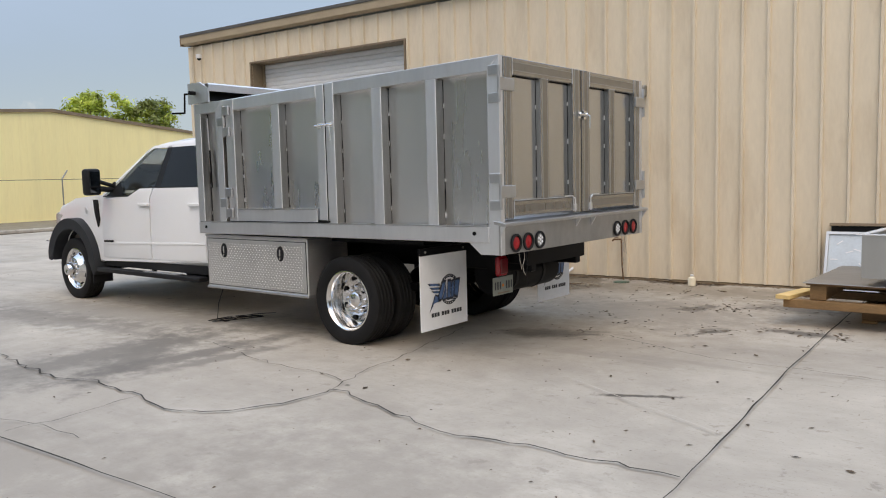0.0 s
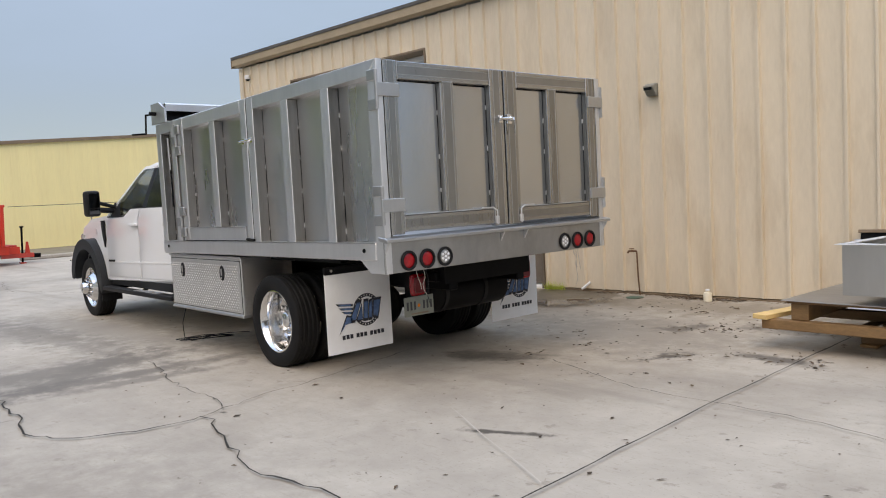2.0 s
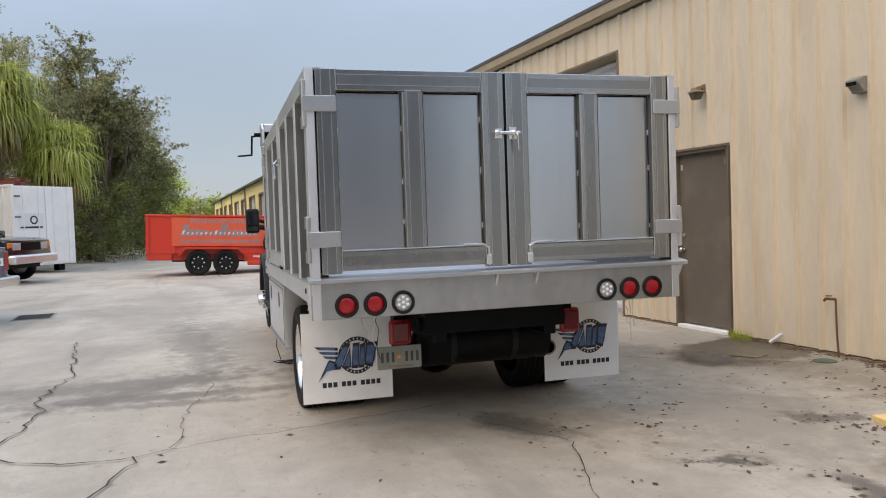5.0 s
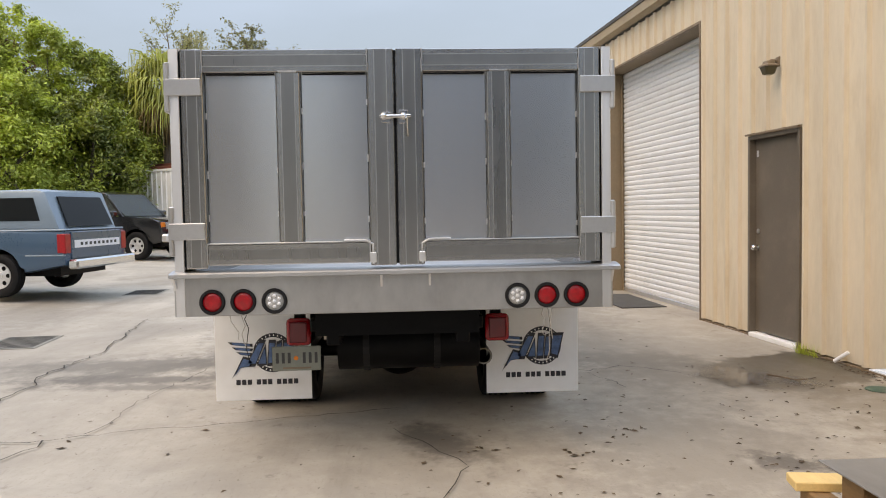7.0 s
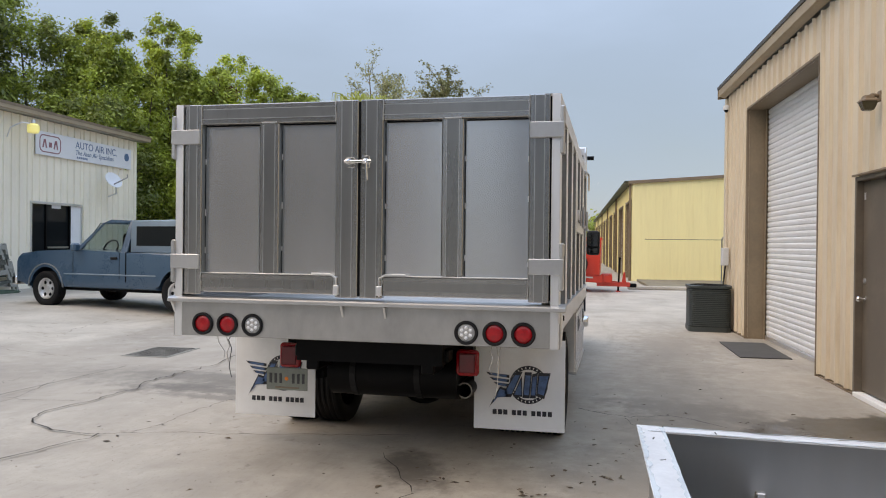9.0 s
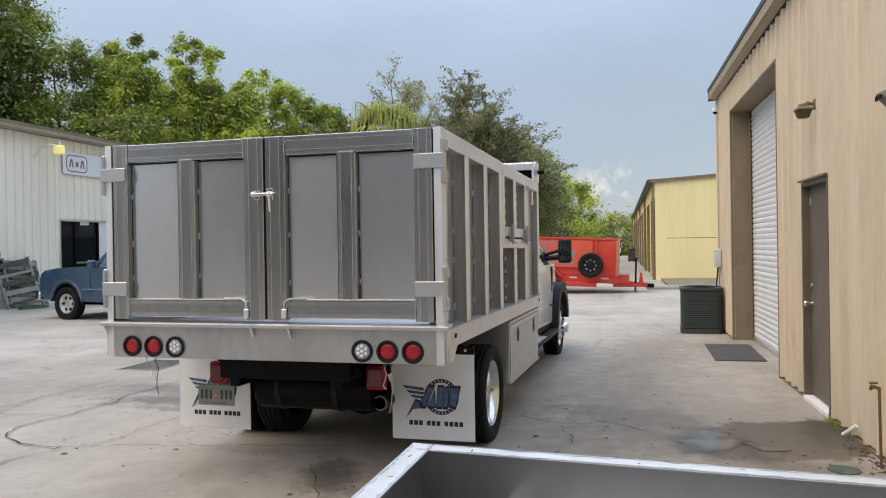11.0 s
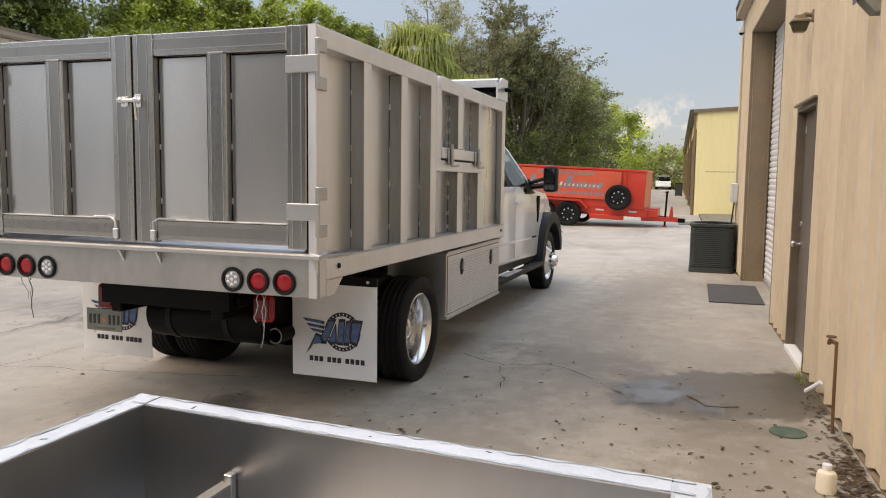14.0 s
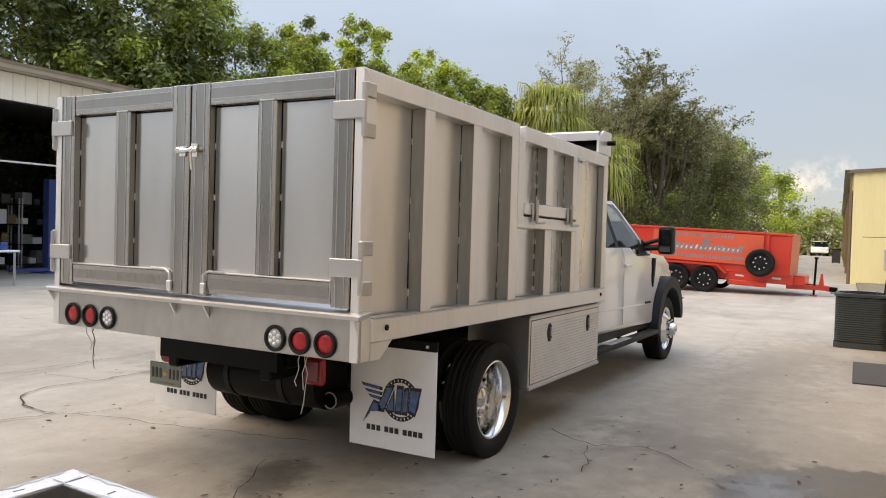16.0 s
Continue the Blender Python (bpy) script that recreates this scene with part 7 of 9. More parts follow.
def across():
    """In its frame u runs the other way: the world's low end of the wall is at high u here."""
    H = 4.72
    o0, o1, otop = 2.32, 6.75, 4.10
    d0, d1, dtop = 9.7, 12.0, 2.42
    end = 15.0
    panel_wall("wall_yard", LFRAME, [(-7.0, o0, 0.02, H), (o0, o1, otop, H), (o1, d0, 0.9, H), (d0, d1, dtop, H), (d1, end, 0.02, H)], TAN_PALE, "cream ribbed steel wall of the workshop across the yard")
    panel_wall("wall_yard_end", LFRAME @ pose(end, 0, 0, 0, 0, 90), [(0, 12, 0.02, H + 0.2)], TAN_PALE, "cream ribbed end wall of the workshop")
    solid("wall_base", boxed(o1, d0, -0.02, 0.02, 0.0, 0.9), TAN_PALE, "plain cream lower wall", "wall", "structure", m=LFRAME)
    bm = bmesh.new()
    for a, b, z0, z1 in ((-7.0, o0, 0, H), (o0, o1, otop, H), (o1, d0, 0, H), (d0, d1, dtop, H), (d1, end - 0.02, 0, H)):
        box(bm, a, b, 0.03, 0.28, z0, z1)
    solid("wall_backing", bm, ROOM_SHADE, "inner face of the workshop wall", "wall", "structure", m=LFRAME)
    bm = prism(bmesh.new(), [(-0.25, H + 0.02), (-0.25, H + 0.20), (12, H + 1.1), (12, H + 0.9), (0.0, H + 0.02)], "x", -7.2, end + 0.3)
    solid("roof_2", bm, ROOF, "pale metal roof of the workshop", "roof", "structure", m=LFRAME)
    solid("trim_4", boxed(-7.2, end + 0.32, -0.34, -0.252, H + 0.02, H + 0.20, 0.01), FASCIA, "stained tan gutter along the eave", "trim", "structure", m=LFRAME)
    solid("trim_5", boxed(-7.2, end + 0.33, -0.35, -0.341, H + 0.12, H + 0.20), TRIM_BROWN, "brown gutter edge", "trim", "structure", m=LFRAME)
    # workshop inside, its walls and ceiling coloured dark for the dim room
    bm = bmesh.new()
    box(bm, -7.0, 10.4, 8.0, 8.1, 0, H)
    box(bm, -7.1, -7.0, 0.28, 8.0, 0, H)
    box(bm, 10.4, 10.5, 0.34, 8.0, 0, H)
    solid("wall_inner", bm, ROOM_SHADE, "workshop walls with dimness in their colour", "wall", "structure", m=LFRAME)
    solid("ceiling", boxed(-7.0, 10.4, 0.28, 8.0, H - 0.15, H - 0.05), ROOM_SHADE, "workshop ceiling with dimness in its colour", "ceiling", "structure", m=LFRAME)
    solid("partition_wall", boxed(7.0, 10.35, 2.60, 2.70, 0.0, 2.75), SIGN_WHITE, "pale lower partition inside the workshop", "wall", "structure", m=LFRAME)
    solid("roller_bar", boxed(o0, o1, 0.3, 0.34, 2.72, 2.76), ALU, "thin pale bar across the opening", "bar", "structure", m=LFRAME)
    solid("jamb", boxed(o1 - 0.02, o1 + 0.10, -0.05, 0.29, 0, otop, 0.01), FASCIA, "tan-brown jamb of the workshop opening", "frame", "structure", m=LFRAME)
    solid("jamb", boxed(o0 - 0.10, o0 + 0.02, -0.05, 0.29, 0, otop, 0.01), FASCIA, "tan-brown jamb of the workshop opening", "frame", "structure", m=LFRAME)

    def inner(name, lab, cat, *boxes):
        root = thing(name, IFRAME, lab, cat)
        for nm, mat, a in boxes:
            part(nm, boxed(*a, 0.01), mat, root, local=True)
        return root
    root = thing("leaning_boards", LFRAME, "dark brown boards leaning inside the doorway", "boards")
    for k, (x, w, h, mat) in enumerate(((7.12, 0.50, 2.78, WOOD_DARK), (7.40, 0.26, 2.45, WOOD_OLD), (7.0, 0.24, 2.2, WOOD_DARK))):
        part("board", boxed(0, w, 0, 0.04, 0, h, 0.006, m=pose(x, 1.75 - 0.14 * k, 0.03, -5, 6 - k, 0)), mat, root, local=True)
    inner("white_cabinet", "white cabinet inside the workshop", "cabinet", ("cabinet_body", SIGN_WHITE, (7.35, 7.75, 2.0, 2.5, 0, 1.30)), ("cabinet_handle", ALU, (7.6, 7.63, 1.97, 1.99, 0.6, 0.9)))
    inner("blue_drum_rack", "pale grey appliance with a dark top inside the workshop", "rack", ("rack_side", CONTAINER, (6.75, 7.2, 2.0, 2.5, 0, 1.42)), ("rack_top", CHASSIS, (6.7, 7.25, 1.95, 2.55, 1.43, 1.50)))
    inner("floor_jack", "dark machine on a low base in the workshop", "machine", ("motor", CHASSIS, (7.55, 8.05, 1.9, 2.2, 0.3, 0.6)), ("base", CHASSIS, (7.4, 8.0, 1.8, 2.3, 0.0, 0.29)), ("handle", CHASSIS, (7.5, 7.54, 1.9, 1.94, 0.61, 1.35)), ("guard", CHASSIS, (7.7, 7.95, 2.0, 2.15, 0.61, 0.80)))
    inner("wooden_stool", "wooden chair inside the doorway", "chair", ("seat", WOOD, (8.15, 8.45, 1.1, 1.4, 0.62, 0.67)), *[("leg", WOOD, (x, x + 0.05, y, y + 0.05, 0, 0.61)) for x in (8.15, 8.40) for y in (1.1, 1.35)], ("backrest", WOOD_OLD, (8.15, 8.45, 1.36, 1.40, 0.68, 1.15)))
    for k in range(3):
        x = 3.9 + k * 1.15
        root = inner("steel_shelf", "dark steel shelf loaded with boxes in the workshop", "shelf", *[("shelf_board", CHASSIS, (x, x + 1.1, 3.3, 3.8, z, z + 0.03)) for z in (0.15, 0.7, 1.25, 1.8)],
                     *[("shelf_post", ALU, (px, px + 0.04, py, py + 0.04, 0, 2.0)) for px in (x, x + 1.06) for py in (3.3, 3.76)])
        rnd = random.Random(30 + k)
        for z in (0.18, 0.73, 1.28, 1.83):
            px = x + 0.06
            while px < x + 0.85:
                w, h = rnd.uniform(0.15, 0.32), rnd.uniform(0.15, 0.4)
                solid("storage_box", boxed(px, px + w, 3.38, 3.7, z, z + h, 0.006), rnd.choice((CONTAINER, WOOD_OLD, MAT_GREY, CHASSIS, FRAME_EDGE)), "box stored on a workshop shelf", "box", m=IFRAME)
                px += w + rnd.uniform(0.02, 0.12)
    lift = thing("car_lift", LFRAME, "blue two-post car lift standing in the workshop", "lift")
    part("column", boxed(5.34, 5.62, 1.90, 2.14, 0.03, 2.50, 0.01), BLUE_TARP, lift, local=True)
    part("base_plate", boxed(5.10, 5.75, 1.70, 2.34, 0.0, 0.03), BLUE_TARP, lift, local=True)
    part("carriage", boxed(5.29, 5.67, 1.82, 1.899, 0.16, 0.75, 0.01), BLUE_TARP, lift, local=True)
    for dy, turn in ((0.0, 172), (0.16, 190)):
        part("lift_arm", boxed(0, 1.05, -0.05, 0.05, 0.05, 0.15, 0.01, m=pose(5.34, 1.86 + dy, 0, 0, 0, turn)), BLUE_TARP, lift, local=True)
    # work table outside the opening
    root = thing("work_table", LFRAME @ Matrix.Translation((1.3, -1.35, 0)), "white folding table with small clutter before the workshop", "table")
    part("tabletop", boxed(0, 1.0, 0, 0.7, 0.71, 0.75, 0.01), SIGN_WHITE, root, local=True)
    for x in (0.06, 0.90):
        for y in (0.05, 0.61):
            part("leg", boxed(x, x + 0.035, y, y + 0.035, 0, 0.709), ALU_BRIGHT, root, local=True)
    for k, (x, y, w, h, mat) in enumerate(((0.70, 0.2, 0.16, 0.16, BLUE_TARP), (0.45, 0.3, 0.2, 0.10, MAT_GREY), (0.2, 0.15, 0.14, 0.2, WOOD_OLD))):
        solid("small_box", boxed(x, x + w, y, y + w, 0.751, 0.751 + h, 0.006), mat, "small box lying on the work table", "box", m=LFRAME @ Matrix.Translation((1.3, -1.35, 0)))
    # office door with sidelights
    root = thing("door_3", LFRAME @ Matrix.Translation((d0, 0, 0)), "glazed office door with sidelights in a dark frame", "door", kind="structure")
    w = d1 - d0
    # black sheet behind the panes stands for the unlit room
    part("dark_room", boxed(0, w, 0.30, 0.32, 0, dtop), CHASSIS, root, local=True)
    for x in (0.0, 0.62, w - 0.62, w - 0.06):
        part("mullion", boxed(x, x + 0.06, -0.02, 0.08, 0, dtop), CHASSIS if 0.5 < x < 2 else ALU, root, local=True)
    part("head", boxed(0, w, -0.03, 0.09, dtop - 0.07, dtop - 0.001), ALU, root, local=True)
    part("pane", boxed(0.06, 0.62, 0.02, 0.03, 0, dtop - 0.07), GLASS_DARK, root, local=True)
    part("pane", boxed(0.68, w - 0.62, 0.04, 0.05, 0, dtop - 0.07), GLASS_DARK, root, local=True)
    part("pane", boxed(w - 0.56, w - 0.06, 0.02, 0.03, 0, dtop - 0.07), SHUTTER, root, local=True)
    part("push_bar", boxed(0.72, w - 0.66, -0.02, 0.01, 1.10, 1.15), ALU_BRIGHT, root, local=True)
    part("number_bar", boxed(0.95, 1.35, 0.034, 0.038, 2.25, 2.38), SIGN_WHITE, root, "pale plain bar", local=True)
    # sign
    root = thing("shop_sign", LFRAME @ Matrix.Translation((12.17, -0.06, 4.06)), "long white shop sign with blue lettering", "sign")
    inv = root.matrix_basis
    part("board", boxed(-2.35, 2.35, -0.02, 0.02, -0.33, 0.33, 0.004), SIGN_WHITE, root, local=True)
    face = Matrix.Rotation(radians(90), 4, "X")

    def word(nm, s, size, x, z, mat, sq=1.0, shear=0.0):
        t = text_ob(nm, s, size, inv @ Matrix.Translation((x, -0.024, z)) @ face, mat, root, 0.002, sq, "", shear)
        return t
    word("lettering", "AUTO AIR INC.", 0.30, 0.45, 0.12, SIGN_BLUE, 1.05)
    word("lettering", "The Auto Air Specialists", 0.20, 0.35, -0.10, SIGN_BLUE, 1.0, 0.2)
    bm = bmesh.new()
    for k in range(6):
        box(bm, -0.55 + k * 0.09, -0.49 + k * 0.09, -0.026, -0.021, -0.27, -0.21)
    part("small_print", bm, SIGN_BLUE, root, "plain bars", local=True)
    rim = []
    for r, grow in ((0.16, 0.0), (0.13, -0.03)):
        rim.append([(-1.76 + sx * 0.30 + r * math.cos(a), sz * 0.09 + r * math.sin(a)) for sx, sz, a0 in ((1, 1, 0), (-1, 1, 90), (-1, -1, 180), (1, -1, 270)) for a in [radians(a0 + 15 * i) for i in range(7)]])
    bm = bmesh.new()
    vs = [[[bm.verts.new((x, yy, z)) for x, z in ring] for ring in rim] for yy in (-0.0215, -0.027)]
    for i in range(28):
        j = (i + 1) % 28
        for p, q in ((vs[1][0], vs[1][1]), (vs[0][0], vs[1][0]), (vs[0][1], vs[1][1])):
            bm.faces.new((p[i], p[j], q[j], q[i]))
    part("logo_border", bm, SIGN_RED, root, "faded dark red oval frame round the emblem", local=True)
    for x, w in ((-2.10, 0.20), (-1.82, 0.12), (-1.62, 0.20)):
        bm = bmesh.new()
        if w > 0.15:
            prism(bm, [(x, -0.12), (x + 0.06, 0.12), (x + 0.14, 0.12), (x + w, -0.12), (x + w - 0.055, -0.12), (x + 0.115, 0.02), (x + 0.085, 0.02), (x + 0.055, -0.12)], "y", -0.027, -0.0215)
        else:
            prism(bm, [(x, -0.09), (x, 0.05), (x + w, 0.05), (x + w, -0.09)], "y", -0.027, -0.0215)
        part("logo_shape", bm, SIGN_RED, root, "faded red shape", local=True)
    bm = lathe(bmesh.new(), [(0, 0.006), (0.13, 0.006), (0.13, 0)], pose(2.08, -0.021, 0.05, 90), 20)
    part("round_mark", bm, SIGN_BLUE, root, "blue round mark", local=True)
    # dish and lamp
    root = thing("satellite_dish", LFRAME @ Matrix.Translation((12.95, -0.03, 2.90)), "small white satellite dish on a bent arm", "dish")
    part("arm", pipe(bmesh.new(), [(0.35, 0, -0.15), (0.32, -0.3, -0.05), (0.05, -0.45, 0.25)], 0.025), ALU, root, "", True, True)
    bm = lathe(bmesh.new(), [(0, -0.10), (0.18, -0.072), (0.34, -0.005), (0.36, 0.0), (0.36, -0.012), (0.18, -0.088), (0.0, -0.118)], pose(0.0, -0.42, 0.36, 58, 0, -20) @ Matrix.Scale(0.80, 4), 24)
    part("reflector", bm, SIGN_WHITE, root, "white dish", True, True)
    part("feed_arm", pipe(bmesh.new(), [(0.0, -0.42, 0.22), (-0.10, -0.95, 0.42), (-0.10, -0.95, 0.52)], 0.022), WIRE, root, "", True, True)
    root = thing("gooseneck_lamp", LFRAME @ Matrix.Translation((8.75, -0.03, 4.05)), "gooseneck wall lamp with a lit yellow shade", "lamp")
    part("neck", pipe(bmesh.new(), [(0, 0, 0), (0, -0.10, 0.25), (0.15, -0.3, 0.40), (0.38, -0.4, 0.40)], 0.020), ALU, root, "", True, True)
    bm = lathe(bmesh.new(), [(0.0, 0.05), (0.10, 0.045), (0.15, 0.0), (0.155, -0.14), (0.13, -0.20), (0.0, -0.20)], pose(0.46, -0.42, 0.36), 20)
    part("lamp_cap", lathe(bmesh.new(), [(0.0, 0.16), (0.05, 0.15), (0.06, 0.06), (0.115, 0.052), (0.0, 0.052)], pose(0.46, -0.42, 0.36), 16), ALU, root, "", True, True)
    part("shade", bm, LAMP_YELLOW, root, "glowing yellow shade", True, True)
    # clutter by the wall
    root = thing("folding_frame", LFRAME @ Matrix.Translation((8.0, -0.5, 0)), "stack of mossy dark slatted wooden frames leaning on the wall", "frames")
    for k in range(4):
        m = pose(0.16 * k - 0.2, 0.07 * k, 0, -14 - 2 * k, (-7, 4, -3, 6)[k], 0)
        for x in (-0.62, 0.54):
            part("upright", boxed(x, x + 0.08, -0.03, 0.03, 0.06, 1.32, m=m), FRAME_EDGE, root, local=True)
        for j in range(5):
            z = 0.14 + j * 0.25
            part("slat", boxed(-0.58, 0.58, -0.045, -0.031, z, z + (0.13 if (j + k) % 3 else 0.07), 0.004, m=m @ pose(0, 0, 0, 0, (j * 3 + k * 5) % 4 - 1.5, 0)), FRAME_EDGE if (j + k) % 2 else FRAME_DARK, root, local=True)
    pts = [(7.5 + 0.5 * math.cos(k * 0.5) * (1 - 0.01 * k), -1.0 + 0.25 * math.sin(k * 0.5), 0.015 + 0.002 * k) for k in range(34)]
    solid("garden_hose", pipe(bmesh.new(), pts, 0.015, 6), GREEN_LID, "green garden hose coiled on the ground", "hose", smooth=True, m=LFRAME)
    root = thing("hand_tool", LFRAME @ Matrix.Translation((7.38, -0.04, 0.95)), "black corded tool hanging on the wall", "tool")
    part("tool_body", boxed(-0.06, 0.06, -0.10, 0.0, 0.0, 0.30, 0.02, 2), BLACK_PLASTIC, root, local=True)
    part("cord", pipe(bmesh.new(), [(0, -0.04, 0.30), (0.03, -0.03, 0.48), (0.0, -0.01, 0.60)], 0.012, 6), BLACK_PLASTIC, root, "", True, True)

across()


# ---- the yellow row of units ----
def yellow_row():
    H, L, W = 4.20, 57.6, 20.3
    fr = pose(-32.8, 8.22, 0, 0, 0, 3.1)
    # end wall looks towards +x: its sheet face is turned that way

    def gable(v):
        return 4.22 + 0.062 * v if v < 7.6 else 4.69 - 0.100 * (v - 7.6)
    step = 0.915
    panel_wall("wall_yellow_end", fr @ pose(0, 0, 0, 0, 0, 90), [(k * step, (k + 1) * step, 0.0, round(min(gable(k * step), gable((k + 1) * step)), 3)) for k in range(22)],
               YELLOW, "yellow ribbed end wall with faint dirt streaks", 0.004)
    q = [(-0.15, gable(0) - 0.08), (7.6, gable(7.6) - 0.08), (W, gable(W) - 0.08), (W, gable(W) + 0.05), (7.6, gable(7.6) + 0.05), (-0.15, gable(0) + 0.05)]
    solid("trim_7", prism(bmesh.new(), q, "x", -0.3, 0.10), TRIM_BROWN, "brown rake trim on the yellow building", "trim", "structure", m=fr)
    bay, n, dw, dh = 5.7, 10, 3.3, 3.42
    spans, last = [], 0.0
    for k in range(n):
        u = -0.42 - k * bay
        spans += [(u, last, 0, H), (u - dw, u, dh, H)]
        last = u - dw
    spans.append((-L, last, 0, H))
    panel_wall("wall_yellow_front", fr, spans, YELLOW, "yellow front wall with a row of roll-up doors", 0.012)
    for k in range(n):
        u = -0.42 - k * bay - dw
        root = thing("door_%d" % (k + 4), fr @ Matrix.Translation((u, 0.16, 0)), "white roll-up unit door in a dark frame", "garage door", kind="structure")
        bm = bmesh.new()
        z = 0.0
        while z < dh - 0.02:
            box(bm, 0.0, dw, -0.02, 0.03, z, z + 0.085)
            z += 0.1
        part("curtain", bm, SHUTTER, root, local=True)
        bm = bmesh.new()
        box(bm, -0.10, 0.0, -0.20, 0.03, 0, dh + 0.09)
        box(bm, dw, dw + 0.10, -0.20, 0.03, 0, dh + 0.09)
        box(bm, 0, dw, -0.20, 0.03, dh, dh + 0.09)
        part("frame", bm, TRIM_BROWN, root, local=True)
    bm = bmesh.new()
    for k in range(0, n + 1, 2):
        u = -0.22 - k * bay
        box(bm, u - 0.06, u + 0.06, -0.12, -0.034, 0, H)
    solid("downpipes", bm, TRIM_BROWN, "brown downpipes along the units", "trim", "structure", m=fr)
    solid("roof_3", prism(bmesh.new(), [(-0.3, H + 0.02), (7.6, H + 0.44), (W, H - 0.84), (W, H - 0.79), (7.6, H + 0.48), (-0.3, H + 0.10)], "x", -L, -0.31), GREEN_TRIM, "dark metal roof of the storage units", "roof", "structure", m=fr)
    solid("wall_yellow_inner", boxed(-L, -0.2, 0.5, 0.6, 0, H), YELLOW, "inner lining of the units", "wall", "structure", m=fr)
    # kerb and verge before it
    solid("kerb", boxed(6.6, 6.78, -0.6, W, 0.0, 0.13, 0.03), CONCRETE, "low concrete kerb before the yellow building", "kerb", "structure", m=fr)
    solid("verge", boxed(0.3, 6.6, 0.2, W, 0.0, 0.09), ASPHALT_EDGE, "bare dirt verge", "verge", "structure", m=fr)
    # wire fence on the verge
    root = thing("wire_fence", fr @ Matrix.Translation((2.7, 0, 0.09)), "thin wire fence with leaning grey posts", "fence")
    for k in range(6):
        y = 3.2 + k * 3.2
        part("fence_post", pipe(bmesh.new(), [(0, y, 0), (0, y, 1.70), (-0.05, y + 0.25, 2.02)], 0.027), ALU_DARK, root, "", True, True)
    part("fence_wire", rod(bmesh.new(), (0, 0.3, 1.67), (0, 19.6, 1.67), 0.011, 5), MAT_GREY, root, local=True)


yellow_row()


# ---- the red dump trailer ----
def small_wheel(R, W, spokes, rimmat, ratio=0.665):
    out = {"tyre": finish("tyre", lathe(bmesh.new(), tyre_profile(R, W), Matrix.Identity(4), 32), RUBBER, True)}
    rr = R * ratio
    if ratio < 0.6:
        out["tyre"] = finish("tyre", lathe(bmesh.new(), [(R * 0.57, -W * 0.30)] + tyre_profile(R, W)[1:-1] + [(R * 0.57, W * 0.30)], Matrix.Identity(4), 32), RUBBER, True)
    bm = lathe(bmesh.new(), [(rr, -W * 0.3), (rr + 0.008, W * 0.38), (rr - 0.015, W * 0.36), (rr - 0.03, W * 0.15), (0.06, W * 0.22), (0.055, W * 0.30), (0, W * 0.30)], Matrix.Identity(4), 28)
    out["rim"] = finish("rim", bm, rimmat, True)
    for k in range(spokes):
        bm = bmesh.new()
        a = 2 * math.pi * k / spokes
        m = Matrix.Rotation(a, 4, "Z") @ Matrix.Translation((rr * 0.66, 0, W * 0.205)) @ Matrix.Diagonal((1.0, 0.9, 1, 1))
        k2 = 0.5 if rimmat is BLACK_PLASTIC else 1.0
        lathe(bm, [(0.0, 0.0), (rr * 0.17 * k2, 0.0), (rr * 0.19 * k2, -0.004)], m, 10)
        out["wheel_nut" + str(k)] = finish("wheel_nut", bm, ALU if rimmat is BLACK_PLASTIC else CHASSIS, True)
    return out


TRAILER_WHEEL = small_wheel(0.39, 0.24, 8, BLACK_PLASTIC)


